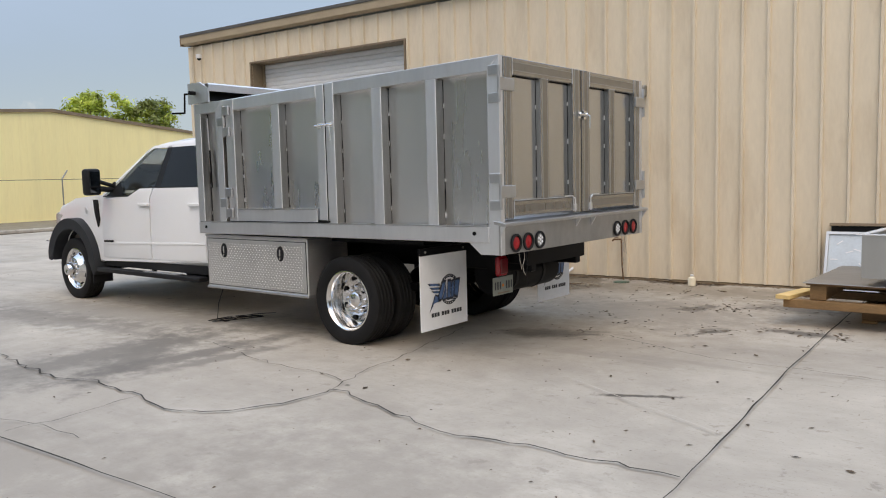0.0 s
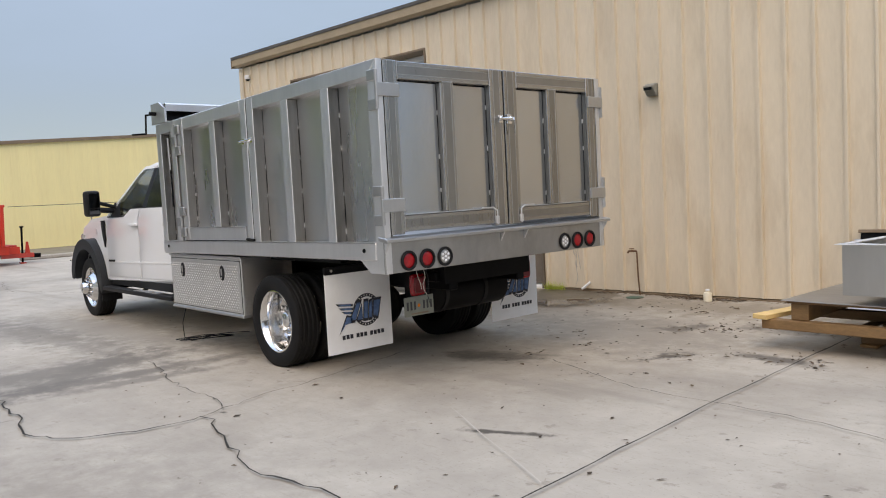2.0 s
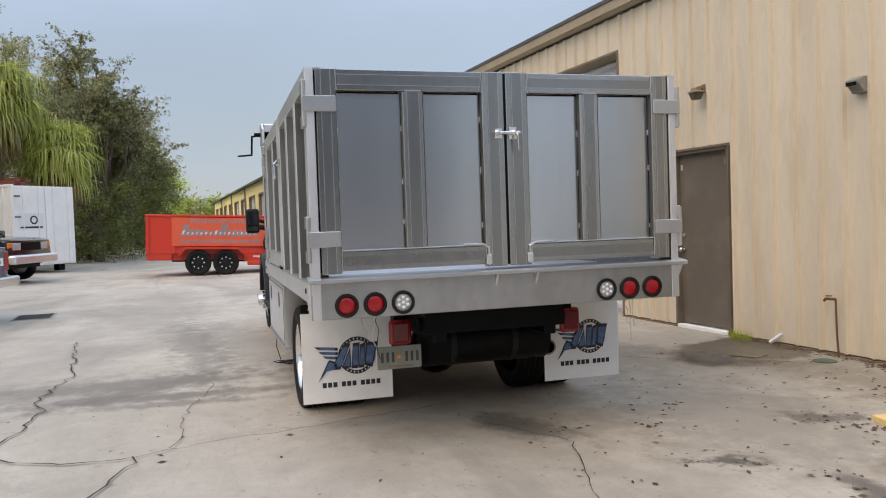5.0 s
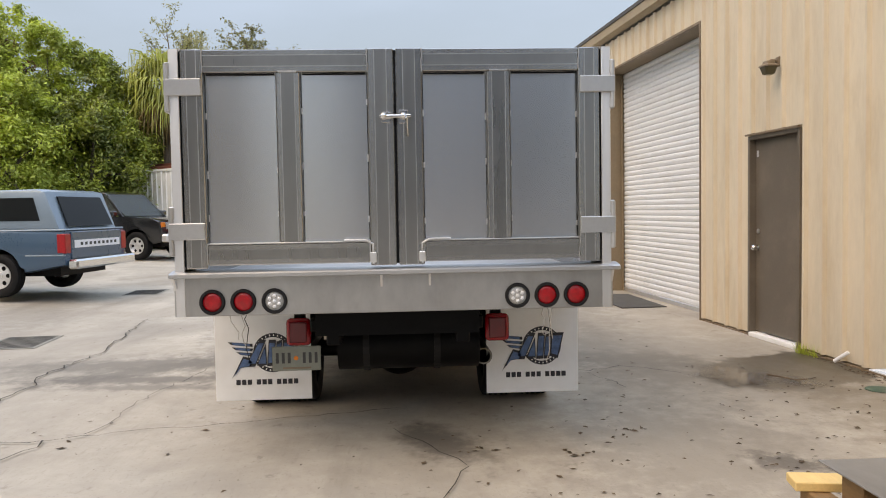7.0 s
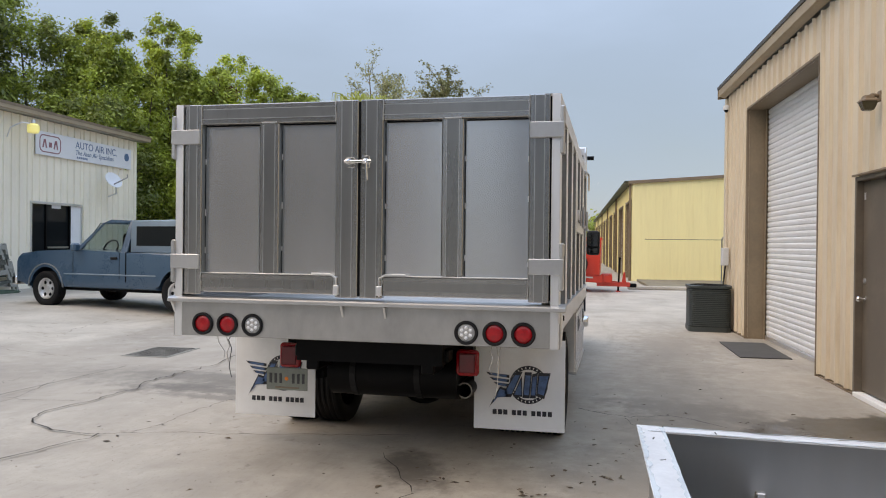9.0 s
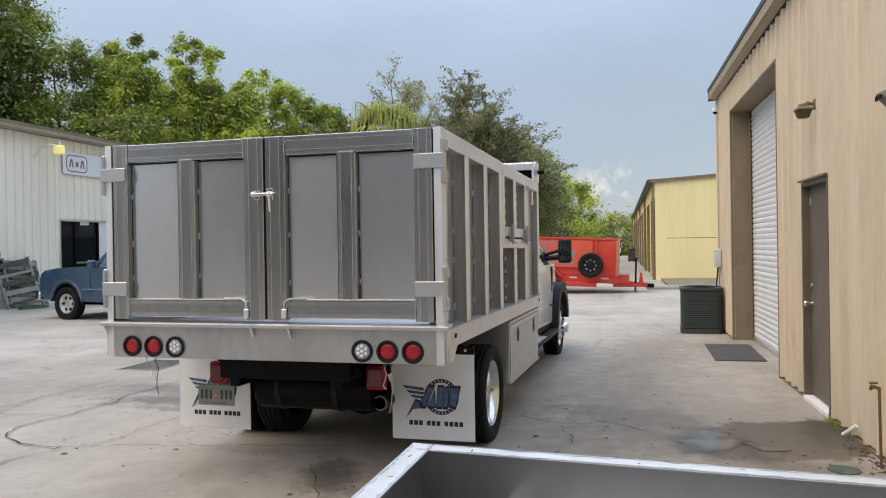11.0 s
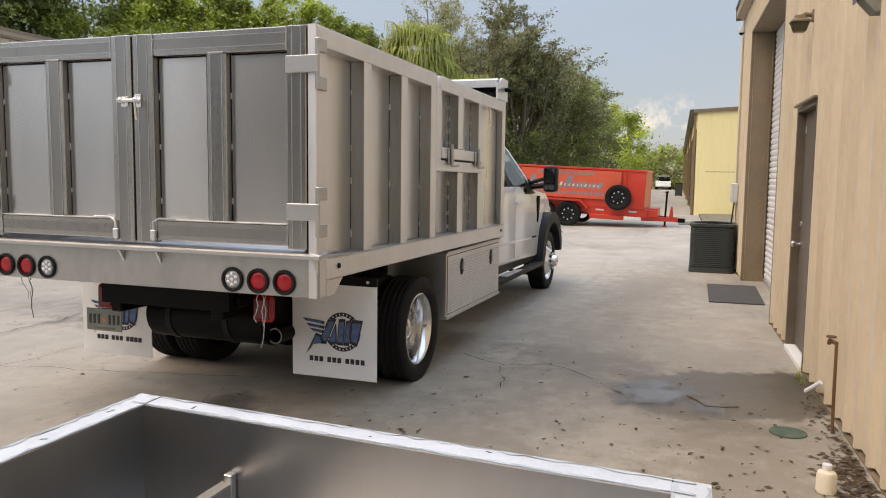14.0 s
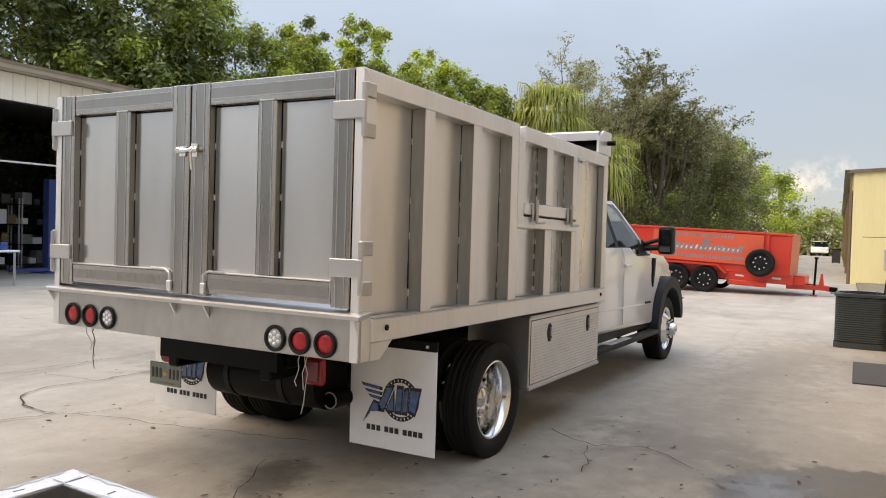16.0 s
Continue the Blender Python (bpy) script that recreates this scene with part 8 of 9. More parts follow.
def trailer():
    """Lies along y; its near side looks towards +x."""
    x0, x1 = -25.9, -23.75
    root = thing("dump_trailer", (-24.8, 5.0, 0), "orange-red tandem dump trailer with a spare wheel and sign sheet", "trailer")
    y0, y1 = 2.45, 7.08
    part("near_side", boxed(x1 - 0.05, x1, y0, y1, 0.66, 1.79, 0.01), TRAILER_RED, root)
    part("far_side", boxed(x0, x0 + 0.05, y0, y1, 0.66, 1.79, 0.01), TRAILER_RED, root)
    part("front_wall", boxed(x0 + 0.06, x1 - 0.06, y1 - 0.05, y1, 0.66, 1.79), TRAILER_RED, root)
    part("tail_gate", boxed(x0 + 0.06, x1 - 0.06, y0, y0 + 0.05, 0.66, 1.79), TRAILER_RED, root)
    part("bed_floor", boxed(x0 + 0.06, x1 - 0.06, y0 + 0.06, y1 - 0.06, 0.66, 0.72), TRAILER_RED, root)
    part("top_rail", boxed(x1 - 0.07, x1 + 0.03, y0 - 0.02, y1 + 0.02, 1.791, 1.86, 0.01), TRAILER_RED, root)
    part("top_rail", boxed(x0 - 0.03, x0 + 0.07, y0 - 0.02, y1 + 0.02, 1.791, 1.86, 0.01), TRAILER_RED, root)
    part("front_rail", boxed(x0 + 0.08, x1 - 0.08, y1 - 0.07, y1 + 0.02, 1.791, 1.86, 0.01), TRAILER_RED, root)
    for y in (y0 + 0.05, y0 + 0.80, y1 - 0.62, y1 - 0.06):
        part("side_stake", boxed(x1 + 0.001, x1 + 0.05, y - 0.04, y + 0.04, 0.67, 1.79), TRAILER_RED, root)
    sheet = part("sign_sheet", boxed(x1 + 0.052, x1 + 0.060, 3.20, 6.35, 0.90, 1.775), TRAILER_SIGN, root, "orange sign sheet with worn lettering")
    # lettering as plain shapes: a name and a number, so bars
    rnd = random.Random(5)

    def letters(y, y_end, z, h, tall, lean_by, mat, gap, x_off=0.0605):
        k = 0
        while y < y_end:
            w = rnd.uniform(0.45, 0.75) * h * (1.5 if k in tall else 1.0)
            hh = h * (1.75 if k in tall else rnd.uniform(0.8, 1.1))
            q = [(y, z), (y + w, z), (y + w + lean_by * hh, z + hh), (y + lean_by * hh, z + hh)]
            part("letter_shape", prism(bmesh.new(), q, "x", x1 + x_off, x1 + x_off + 0.002), mat, sheet, "plain letter-sized shape")
            y += w + gap
            k += 1
    letters(3.75, 5.55, 1.62, 0.10, (), 0.0, LETTER_GREY, 0.04)
    letters(3.45, 5.75, 1.21, 0.20, (0, 7), 0.35, LETTER_GREY, 0.035)
    letters(3.50, 5.75, 1.26, 0.07, (0, 7), 0.35, LETTER_PALE, 0.09, 0.063)
    letters(3.45, 5.85, 1.00, 0.10, (), 0.0, LETTER_GREY, 0.03)
    # chassis
    part("frame_beam", boxed(x1 - 0.25, x1 - 0.12, y0 + 0.1, y1 + 0.4, 0.45, 0.65), TRAILER_RED, root)
    part("side_skirt", boxed(x1 - 0.08, x1 - 0.02, 5.35, y1 + 0.1, 0.42, 0.68, 0.01), TRAILER_RED, root)
    part("side_skirt", boxed(x1 - 0.08, x1 - 0.02, y0 + 0.02, 3.2, 0.46, 0.68, 0.01), TRAILER_RED, root)
    part("skid", boxed(x1 - 0.02, x1 + 0.10, 5.45, 6.5, 0.30, 0.44, 0.02), TRAILER_RED, root)
    for y in (5.75, 6.75):
        part("reflector", boxed(x1 - 0.018, x1 - 0.010, y - 0.12, y + 0.12, 0.55, 0.60), LETTER_PALE, root)
    fend = [(3.38, 0.62), (3.58, 0.86), (5.18, 0.86), (5.43, 0.62), (5.38, 0.60), (5.16, 0.81), (3.60, 0.81), (3.43, 0.60)]
    part("mudguard", prism(bmesh.new(), fend, "x", x1 - 0.05, x1 + 0.28), TRAILER_RED, root)
    # black board added as the shade under the bed behind the wheels
    part("shade_board", boxed(x1 - 0.6, x1 - 0.3, 3.2, 5.4, 0.4, 0.66), CHASSIS, root)
    for y in (3.98, 4.80):
        w = new("wheel", TRAILER_WHEEL["tyre"])
        w.parent = root
        w.matrix_parent_inverse = root.matrix_basis.inverted()
        w.matrix_basis = pose(x1 + 0.12, y, 0.39, 0, 90, 0)
        for k in list(TRAILER_WHEEL)[1:]:
            o = new("rim" if k == "rim" else "wheel_nut", TRAILER_WHEEL[k])
            o.parent = w
        w = new("wheel", TRAILER_WHEEL["tyre"])
        w.parent = root
        w.matrix_parent_inverse = root.matrix_basis.inverted()
        w.matrix_basis = pose(x0 - 0.12, y, 0.39, 0, -90, 0)
    w = new("spare_wheel", TRAILER_WHEEL["tyre"])
    w.parent = root
    w.matrix_parent_inverse = root.matrix_basis.inverted()
    w.matrix_basis = pose(x1 + 0.19, 6.31, 0.99, 0, 90, 0)
    for k in list(TRAILER_WHEEL)[1:]:
        o = new("rim" if k == "rim" else "wheel_nut", TRAILER_WHEEL[k])
        o.parent = w
    # tongue
    part("tool_chest", boxed(-25.3, -24.1, 7.13, 7.46, 0.42, 0.70, 0.02), TRAILER_RED, root)
    for s in (-1, 1):
        bm = bmesh.new()
        q = [(-24.8 + s * 0.9, 7.0), (-24.8 + s * 0.78, 7.0), (-24.8 + s * 0.02, 8.05), (-24.8 + s * 0.14, 8.05)]
        prism(bm, q, "z", 0.31, 0.44)
        part("tongue_beam", bm, TRAILER_RED, root)
    part("coupler", boxed(-24.88, -24.72, 7.95, 8.26, 0.29, 0.42, 0.02), CHASSIS, root)
    part("jack", rod(bmesh.new(), (-24.45, 7.68, 0.17), (-24.45, 7.68, 1.20), 0.03, 10), CHASSIS, root, "", True)
    part("jack_head", boxed(-24.50, -24.40, 7.63, 7.73, 1.20, 1.25, 0.01), CHASSIS, root)
    part("jack_foot", boxed(-24.53, -24.37, 7.60, 7.76, 0.137, 0.17), TRAILER_RED, root)
    part("lever", prism(bmesh.new(), [(7.78, 0.44), (7.92, 0.44), (7.87, 0.78), (7.82, 0.78)], "x", -24.6, -24.55), TRAILER_RED, root)
    # it stands a little nose-down on its jack
    piv = Matrix.Translation((-24.8, 4.4, 0.39))
    root.matrix_basis = piv @ Matrix.Rotation(radians(-2.35), 4, "X") @ piv.inverted() @ root.matrix_basis


trailer()


# ---- parked vehicles ----
CAR_WHEEL = small_wheel(0.36, 0.23, 6, ALU, 0.58)


def car_wheels(root, xs, half, R=0.36):
    for x in xs:
        for s in (-1, 1):
            w = new("wheel", CAR_WHEEL["tyre"])
            w.parent = root
            w.matrix_basis = pose(x, s * (half - 0.10), R, -90 if s > 0 else 90, 0, 0)
            for k in list(CAR_WHEEL)[1:]:
                o = new("rim" if k == "rim" else "wheel_nut", CAR_WHEEL[k])
                o.parent = w


def leaning(root, nm, quad, half_at, s, mat, th=0.03, label=""):
    b = bmesh.new()
    o = [b.verts.new((x, s * half_at(z), z)) for x, z in quad]
    i = [b.verts.new((x, s * (half_at(z) - th), z)) for x, z in quad]
    b.faces.new(o), b.faces.new(list(reversed(i)))
    for k in range(len(quad)):
        b.faces.new((o[k], o[(k + 1) % len(quad)], i[(k + 1) % len(quad)], i[k]))
    return part(nm, b, mat, root, label, local=True)


def pickup():
    """Nose towards +x in its own frame, turned into place; single cab with a shell over the long bed."""
    m = pose(-13.05, -2.0, 0.13, 0, 0, 261.0)
    root = thing("pickup", m, "blue single-cab pickup with a pale blue camper shell, parked", "pickup")
    hw, fa, ra, back, tail = 0.97, 1.67, -1.67, -0.42, -2.85
    low = [(tail, 0.52), (tail, 1.08), (back, 1.12), (0.9, 1.17), (1.9, 1.13), (2.36, 1.08), (2.46, 1.00), (2.50, 0.90), (2.50, 0.5)]
    low += arc(fa, 0.40, 0.46, 0, 180, 12) + arc(ra, 0.40, 0.46, 0, 180, 12)
    part("body", prism(bmesh.new(), low, "y", -hw, hw, 0.05, 2), BLUE_PAINT, root, "two-tone blue body", True, True)
    part("lower_band", boxed(tail + 0.004, ra - 0.50, -hw - 0.008, hw + 0.008, 0.675, 0.70, 0.004), SHELL_BLUE, root, "pale trim strip", local=True)
    part("lower_band", boxed(ra + 0.50, fa - 0.50, -hw - 0.008, hw + 0.008, 0.665, 0.69, 0.004), SHELL_BLUE, root, "pale trim strip", local=True)
    part("bed_rail", boxed(tail + 0.006, back - 0.032, -hw + 0.02, hw - 0.02, 1.085, 1.115, 0.012), SHELL_BLUE, root, "pale bed rail", local=True)

    def hh(z):
        return 0.93 - 0.22 * (z - 1.1) / 0.65
    bm = prism(bmesh.new(), [(back, 1.70), (back, 1.76), (0.20, 1.78), (0.38, 1.72), (0.38, 1.69)], "y", -0.72, 0.72, 0.02, 2)
    part("roof", bm, BLUE_PAINT, root, "", True, True)
    for s in (-1, 1):
        leaning(root, "pillar", [(back, 1.12), (back, 1.72), (back + 0.12, 1.72), (back + 0.16, 1.12)], hh, s, BLUE_PAINT)
        leaning(root, "pillar", [(0.84, 1.12), (0.33, 1.72), (0.41, 1.70), (0.96, 1.12)], hh, s, BLUE_PAINT)
        leaning(root, "window", [(back + 0.16, 1.16), (back + 0.12, 1.70), (0.32, 1.70), (0.80, 1.16)], hh, s, CLEAR_GLASS, 0.01)
        for gx in (back + 0.14, 0.92):
            part("door_gap", boxed(gx, gx + 0.014, *sorted((s * (hw - 0.02), s * (hw + 0.002))), 0.60, 1.11), CHASSIS, root, local=True)
        part("bed_gap", boxed(back - 0.03, back, *sorted((s * (hw - 0.02), s * (hw + 0.002))), 0.54, 1.13), CHASSIS, root, local=True)
        part("door_handle", boxed(back + 0.2, back + 0.36, *sorted((s * hw, s * (hw + 0.025))), 0.98, 1.03, 0.006), BLACK_PLASTIC, root, local=True)
        part("wing_mirror", boxed(0.70, 0.84, *sorted((s * (hw + 0.02), s * (hw + 0.18))), 1.14, 1.30, 0.03), BLUE_PAINT, root, local=True)
        part("arch_trim", prism(bmesh.new(), arc(fa, 0.40, 0.485, 0, 180, 14) + arc(fa, 0.40, 0.46, 180, 0, 14), "y", *sorted((s * (hw - 0.02), s * (hw + 0.012)))), ALU_BRIGHT, root, "bright arch trim", local=True)
        part("tail_lamp", boxed(tail - 0.02, tail + 0.13, *sorted((s * (hw - 0.16), s * (hw + 0.004))), 0.72, 1.04, 0.01), RED_LENS, root, "tall red tail lamp", local=True)
    part("windscreen", prism(bmesh.new(), [(0.88, 1.13), (0.37, 1.70), (0.39, 1.71), (0.91, 1.14)], "y", -0.80, 0.80), CLEAR_GLASS, root, local=True)
    shell = part("shell", prism(bmesh.new(), [(tail + 0.1, 1.09), (tail + 0.35, 1.74), (tail + 0.5, 1.78), (back - 0.05, 1.76), (back - 0.04, 1.12)], "y", -0.90, 0.90, 0.06, 2), SHELL_BLUE, root, "pale blue camper shell", True, True)
    for s in (-1, 1):
        part("shell_window", prism(bmesh.new(), [(tail + 0.45, 1.26), (tail + 0.55, 1.64), (back - 0.22, 1.64), (back - 0.22, 1.26)], "y", *sorted((s * 0.895, s * 0.908)), 0.0), GLASS_DARK, shell, "dark side window", local=True)
    bm = bmesh.new()
    q = [(tail + 0.075, -0.70, 1.16), (tail + 0.075, 0.70, 1.16), (tail + 0.28, 0.66, 1.66), (tail + 0.28, -0.66, 1.66)]
    v = [bm.verts.new(p) for p in q]
    w = [bm.verts.new((p[0] + 0.02, p[1], p[2])) for p in q]
    bm.faces.new(v), bm.faces.new(list(reversed(w)))
    for k in range(4):
        bm.faces.new((v[k], v[(k + 1) % 4], w[(k + 1) % 4], w[k]))
    part("rear_window", bm, GLASS_DARK, shell, "grey rear window", local=True)
    part("tail_gate", boxed(tail - 0.025, tail + 0.01, -0.80, 0.80, 0.62, 1.07, 0.01), BLUE_PAINT, root, local=True)
    part("tail_band", boxed(tail - 0.032, tail - 0.026, -0.72, 0.72, 0.80, 0.93), SIGN_WHITE, root, "pale band with dark bars", local=True)
    for k in range(9):
        part("band_bar", boxed(tail - 0.036, tail - 0.0325, -0.6 + k * 0.135, -0.53 + k * 0.135, 0.84, 0.89), MAT_GREY, root, local=True)
    part("rear_bumper", boxed(tail - 0.21, tail - 0.03, -0.95, 0.95, 0.46, 0.62, 0.03), CHROME, root, "chrome step bumper", local=True)
    part("front_bumper", boxed(2.50, 2.64, -0.97, 0.97, 0.42, 0.60, 0.03), CHROME, root, local=True)
    part("underside", boxed(-2.6, 2.3, -0.7, 0.7, 0.33, 0.5), CHASSIS, root, local=True)
    part("seat", boxed(-0.25, -0.05, -0.7, 0.7, 0.9, 1.5, 0.05), SEAT, root, local=True)
    bm = bmesh.new()
    lathe(bm, [(0.17, -0.012), (0.195, -0.012), (0.195, 0.012), (0.17, 0.012)], pose(0.50, 0.4, 1.2, 0, 65, 0), 20, True)
    part("steering_wheel", bm, SEAT, root, local=True)
    car_wheels(root, (fa, ra), hw)


pickup()


def suv():
    m = pose(-23.85, -2.92, 0.12, 0, 0, 70.6) @ Matrix.Scale(1.16, 4)
    root = thing("suv", m, "black four-door off-road car parked before the white container", "car")
    hw, fa, ra = 0.93, 1.42, -1.42
    low = [(-2.3, 0.50), (-2.3, 1.10), (0.6, 1.12), (1.0, 1.12), (1.9, 1.06), (2.15, 1.0), (2.2, 0.6), (2.15, 0.45)]
    low += arc(fa, 0.40, 0.45, 0, 180, 12) + arc(ra, 0.40, 0.45, 0, 180, 12)
    part("body", prism(bmesh.new(), low, "y", -hw, hw, 0.05, 2), BLACK_PAINT, root, "", True, True)

    def hh(z):
        return 0.90 - 0.20 * (z - 1.1) / 0.65
    part("roof", prism(bmesh.new(), [(-2.2, 1.70), (-2.2, 1.76), (0.2, 1.78), (0.42, 1.72), (0.42, 1.69)], "y", -0.72, 0.72, 0.02, 2), BLACK_PAINT, root, "", True, True)
    for s in (-1, 1):
        for a in ((-2.28, -2.2, -2.05, -2.05), (-1.0, -1.0, -0.9, -0.9), (-0.05, -0.05, 0.05, 0.05)):
            leaning(root, "pillar", [(a[0], 1.1), (a[1], 1.72), (a[2], 1.72), (a[3], 1.1)], hh, s, BLACK_PAINT)
        leaning(root, "pillar", [(0.92, 1.1), (0.36, 1.72), (0.44, 1.70), (1.04, 1.1)], hh, s, BLACK_PAINT)
        leaning(root, "window", [(-2.05, 1.15), (-2.05, 1.69), (-1.0, 1.69), (-1.0, 1.15)], hh, s, GLASS_DARK, 0.01)
        leaning(root, "window", [(-0.9, 1.15), (-0.9, 1.69), (-0.05, 1.69), (-0.05, 1.15)], hh, s, GLASS, 0.01)
        leaning(root, "window", [(0.05, 1.15), (0.05, 1.69), (0.35, 1.69), (0.88, 1.15)], hh, s, GLASS, 0.01)
        part("wing_mirror", boxed(0.75, 0.90, *sorted((s * (hw + 0.0), s * (hw + 0.18))), 1.12, 1.27, 0.03), BLACK_PAINT, root, local=True)
        part("side_strip", boxed(-1.0, 1.0, *sorted((s * hw, s * (hw + 0.012))), 0.66, 0.69), ALU_BRIGHT, root, local=True)
        part("corner_light", boxed(1.98, 2.17, *sorted((s * 0.72, s * 0.90)), 0.74, 0.96, 0.01), ORANGE_LENS, root, "orange corner light", local=True)
        part("headlight", boxed(2.10, 2.205, *sorted((s * 0.42, s * 0.72)), 0.78, 0.95, 0.01), CLEAR_LENS, root, local=True)
    part("windscreen", prism(bmesh.new(), [(0.96, 1.12), (0.40, 1.70), (0.42, 1.71), (1.0, 1.13)], "y", -0.78, 0.78), GLASS, root, local=True)
    part("grille", boxed(2.13, 2.21, -0.42, 0.42, 0.76, 0.97, 0.01), CHASSIS, root, local=True)
    part("front_bumper", boxed(2.16, 2.36, -0.93, 0.93, 0.45, 0.66, 0.04), ALU, root, "grey bumper", local=True)
    part("underside", boxed(-2.1, 2.0, -0.7, 0.7, 0.33, 0.5), CHASSIS, root, local=True)
    car_wheels(root, (fa, ra), hw, 0.36)


suv()


def container():
    """A white steel box body; its doors are at its +x end."""
    m = pose(-27.66, -1.92, 0.12, 0, 0, 50)
    root = thing("container", m, "white steel storage container with closed doors and rust marks", "container")
    H0, H1, L, W = 0.25, 3.0, 7.5, 2.45
    side = part("long_side", ribbed(L, H1 - H0, H0), CONTAINER, root, local=True)
    side.location = (-L, -0.004, 0)
    part("box_body", boxed(-L, 0, 0.008, W, H0, H1 - 0.01), CONTAINER, root, local=True)
    for k in range(2):
        part("door", boxed(0.005, 0.04, 0.05 + k * 1.2, 1.20 + k * 1.2, H0 + 0.05, H1 - 0.05, 0.005), CONTAINER, root, "white door leaf", local=True)
        for j in (0.35, 0.95):
            part("lock_rod", rod(bmesh.new(), (0.06, j + k * 1.2, H0), (0.06, j + k * 1.2, H1), 0.018, 8), CONTAINER, root, local=True)
    part("frame_post", boxed(-0.06, 0.05, -0.04, 0.045, H0, H1, 0.01), CONTAINER, root, local=True)
    part("top_rail", boxed(-L, 0, -0.045, 0.06, H1 - 0.06, H1 + 0.03, 0.01), CONTAINER, root, local=True)
    for z in (0.9, 1.9, 2.6):
        part("hinge", boxed(0.041, 0.06, 0.02, 0.25, z, z + 0.06), TRIM_BROWN, root, "rusty hinge", local=True)
    part("decal", boxed(0.041, 0.046, 0.15, 1.15, 1.50, 2.05), SIGN_WHITE, root, "white decal with a dark round mark", local=True)
    part("decal_bar", boxed(0.047, 0.050, 0.22, 1.08, 1.54, 1.60), INK, root, local=True)
    bm = lathe(bmesh.new(), [(0.10, 0), (0.15, 0), (0.15, 0.004), (0.10, 0.004)], pose(0.047, 0.75, 1.82, 0, 90, 0), 20, True)
    part("decal_mark", bm, INK, root, local=True)
    for x in (-0.6, -L + 0.3):
        for y in (0.2, W - 0.45):
            part("support_block", boxed(x, x + 0.25, y, y + 0.25, 0, H0), CHASSIS, root, local=True)
    for k in range(4):
        rust = boxed(-3.2 - 0.25 * k, -0.3 - 0.2 * k, 0.2 + k * 0.35, 0.4 + k * 0.35, H1 + 0.035 + 0.13 * (k % 2), H1 + 0.16 + 0.13 * (k % 2), 0.02)
        solid("steel_beam", rust, RUST, "rusty red steel beam lying on the container", "beam", m=m)


container()
for _x, _y, _rz in ((-13.5, 1.35, 4), (-7.85, 1.72, 4)):
    _root = thing("drain_grate", pose(_x, _y, 0, 0, 0, _rz), "grey rectangular drain grate set in the concrete", "grate")
    part("grate_frame", boxed(-0.45, 0.45, -0.32, 0.32, 0.003, 0.008), FRAME_EDGE, _root, local=True)
    for _k in range(10):
        part("grate_bar", boxed(-0.40 + _k * 0.085, -0.37 + _k * 0.085, -0.28, 0.28, 0.009, 0.014), MAT_GREY, _root, local=True)


# ---- trees ----
def leaf_cloud(centres, per, spread, size, seed, droop=0.0):
    """Many small bent leaves round the given clump centres, as plain lists."""
    rs = np.random.RandomState(seed)
    c = np.array([p for p, _ in centres])
    r = np.array([q for _, q in centres])
    n = per * len(c)
    idx = np.repeat(np.arange(len(c)), per)
    d = rs.normal(size=(n, 3))
    d /= np.linalg.norm(d, axis=1)[:, None]
    rad = np.minimum(np.abs(rs.normal(size=n)) * 0.55 + 0.22, 1.6)
    p = c[idx] + d * (rad * r[idx] * spread)[:, None] * np.array([1, 1, 0.85])
    p[:, 2] -= droop * rad * r[idx]
    s = size * rs.uniform(0.55, 1.35, n)
    nrm = d * 0.6 + rs.normal(size=(n, 3)) * 0.5 + np.array([0, 0, 0.6])
    nrm /= np.linalg.norm(nrm, axis=1)[:, None]
    t = np.cross(nrm, rs.normal(size=(n, 3)))
    t /= np.linalg.norm(t, axis=1)[:, None]
    b = np.cross(nrm, t)
    v = np.empty((n, 4, 3))
    v[:, 0] = p - t * s[:, None]
    v[:, 1] = p + b * (s * 0.42)[:, None] + nrm * (s * 0.12)[:, None]
    v[:, 2] = p + t * s[:, None]
    v[:, 3] = p - b * (s * 0.42)[:, None] + nrm * (s * 0.12)[:, None]
    return v.reshape(-1, 3)


def quads_ob(name, v, mat, parent, label=""):
    n = len(v) // 4
    me = bpy.data.meshes.new(name)
    me.vertices.add(len(v))
    me.vertices.foreach_set("co", v.astype(np.float32).ravel())
    me.loops.add(4 * n)
    me.loops.foreach_set("vertex_index", np.arange(4 * n))
    me.polygons.add(n)
    me.polygons.foreach_set("loop_start", np.arange(0, 4 * n, 4))
    me.update(calc_edges=True)
    me.materials.append(mat)
    ob = new(name, me)
    ob.parent = parent
    return tagged(ob, label, "", "", "stuff")


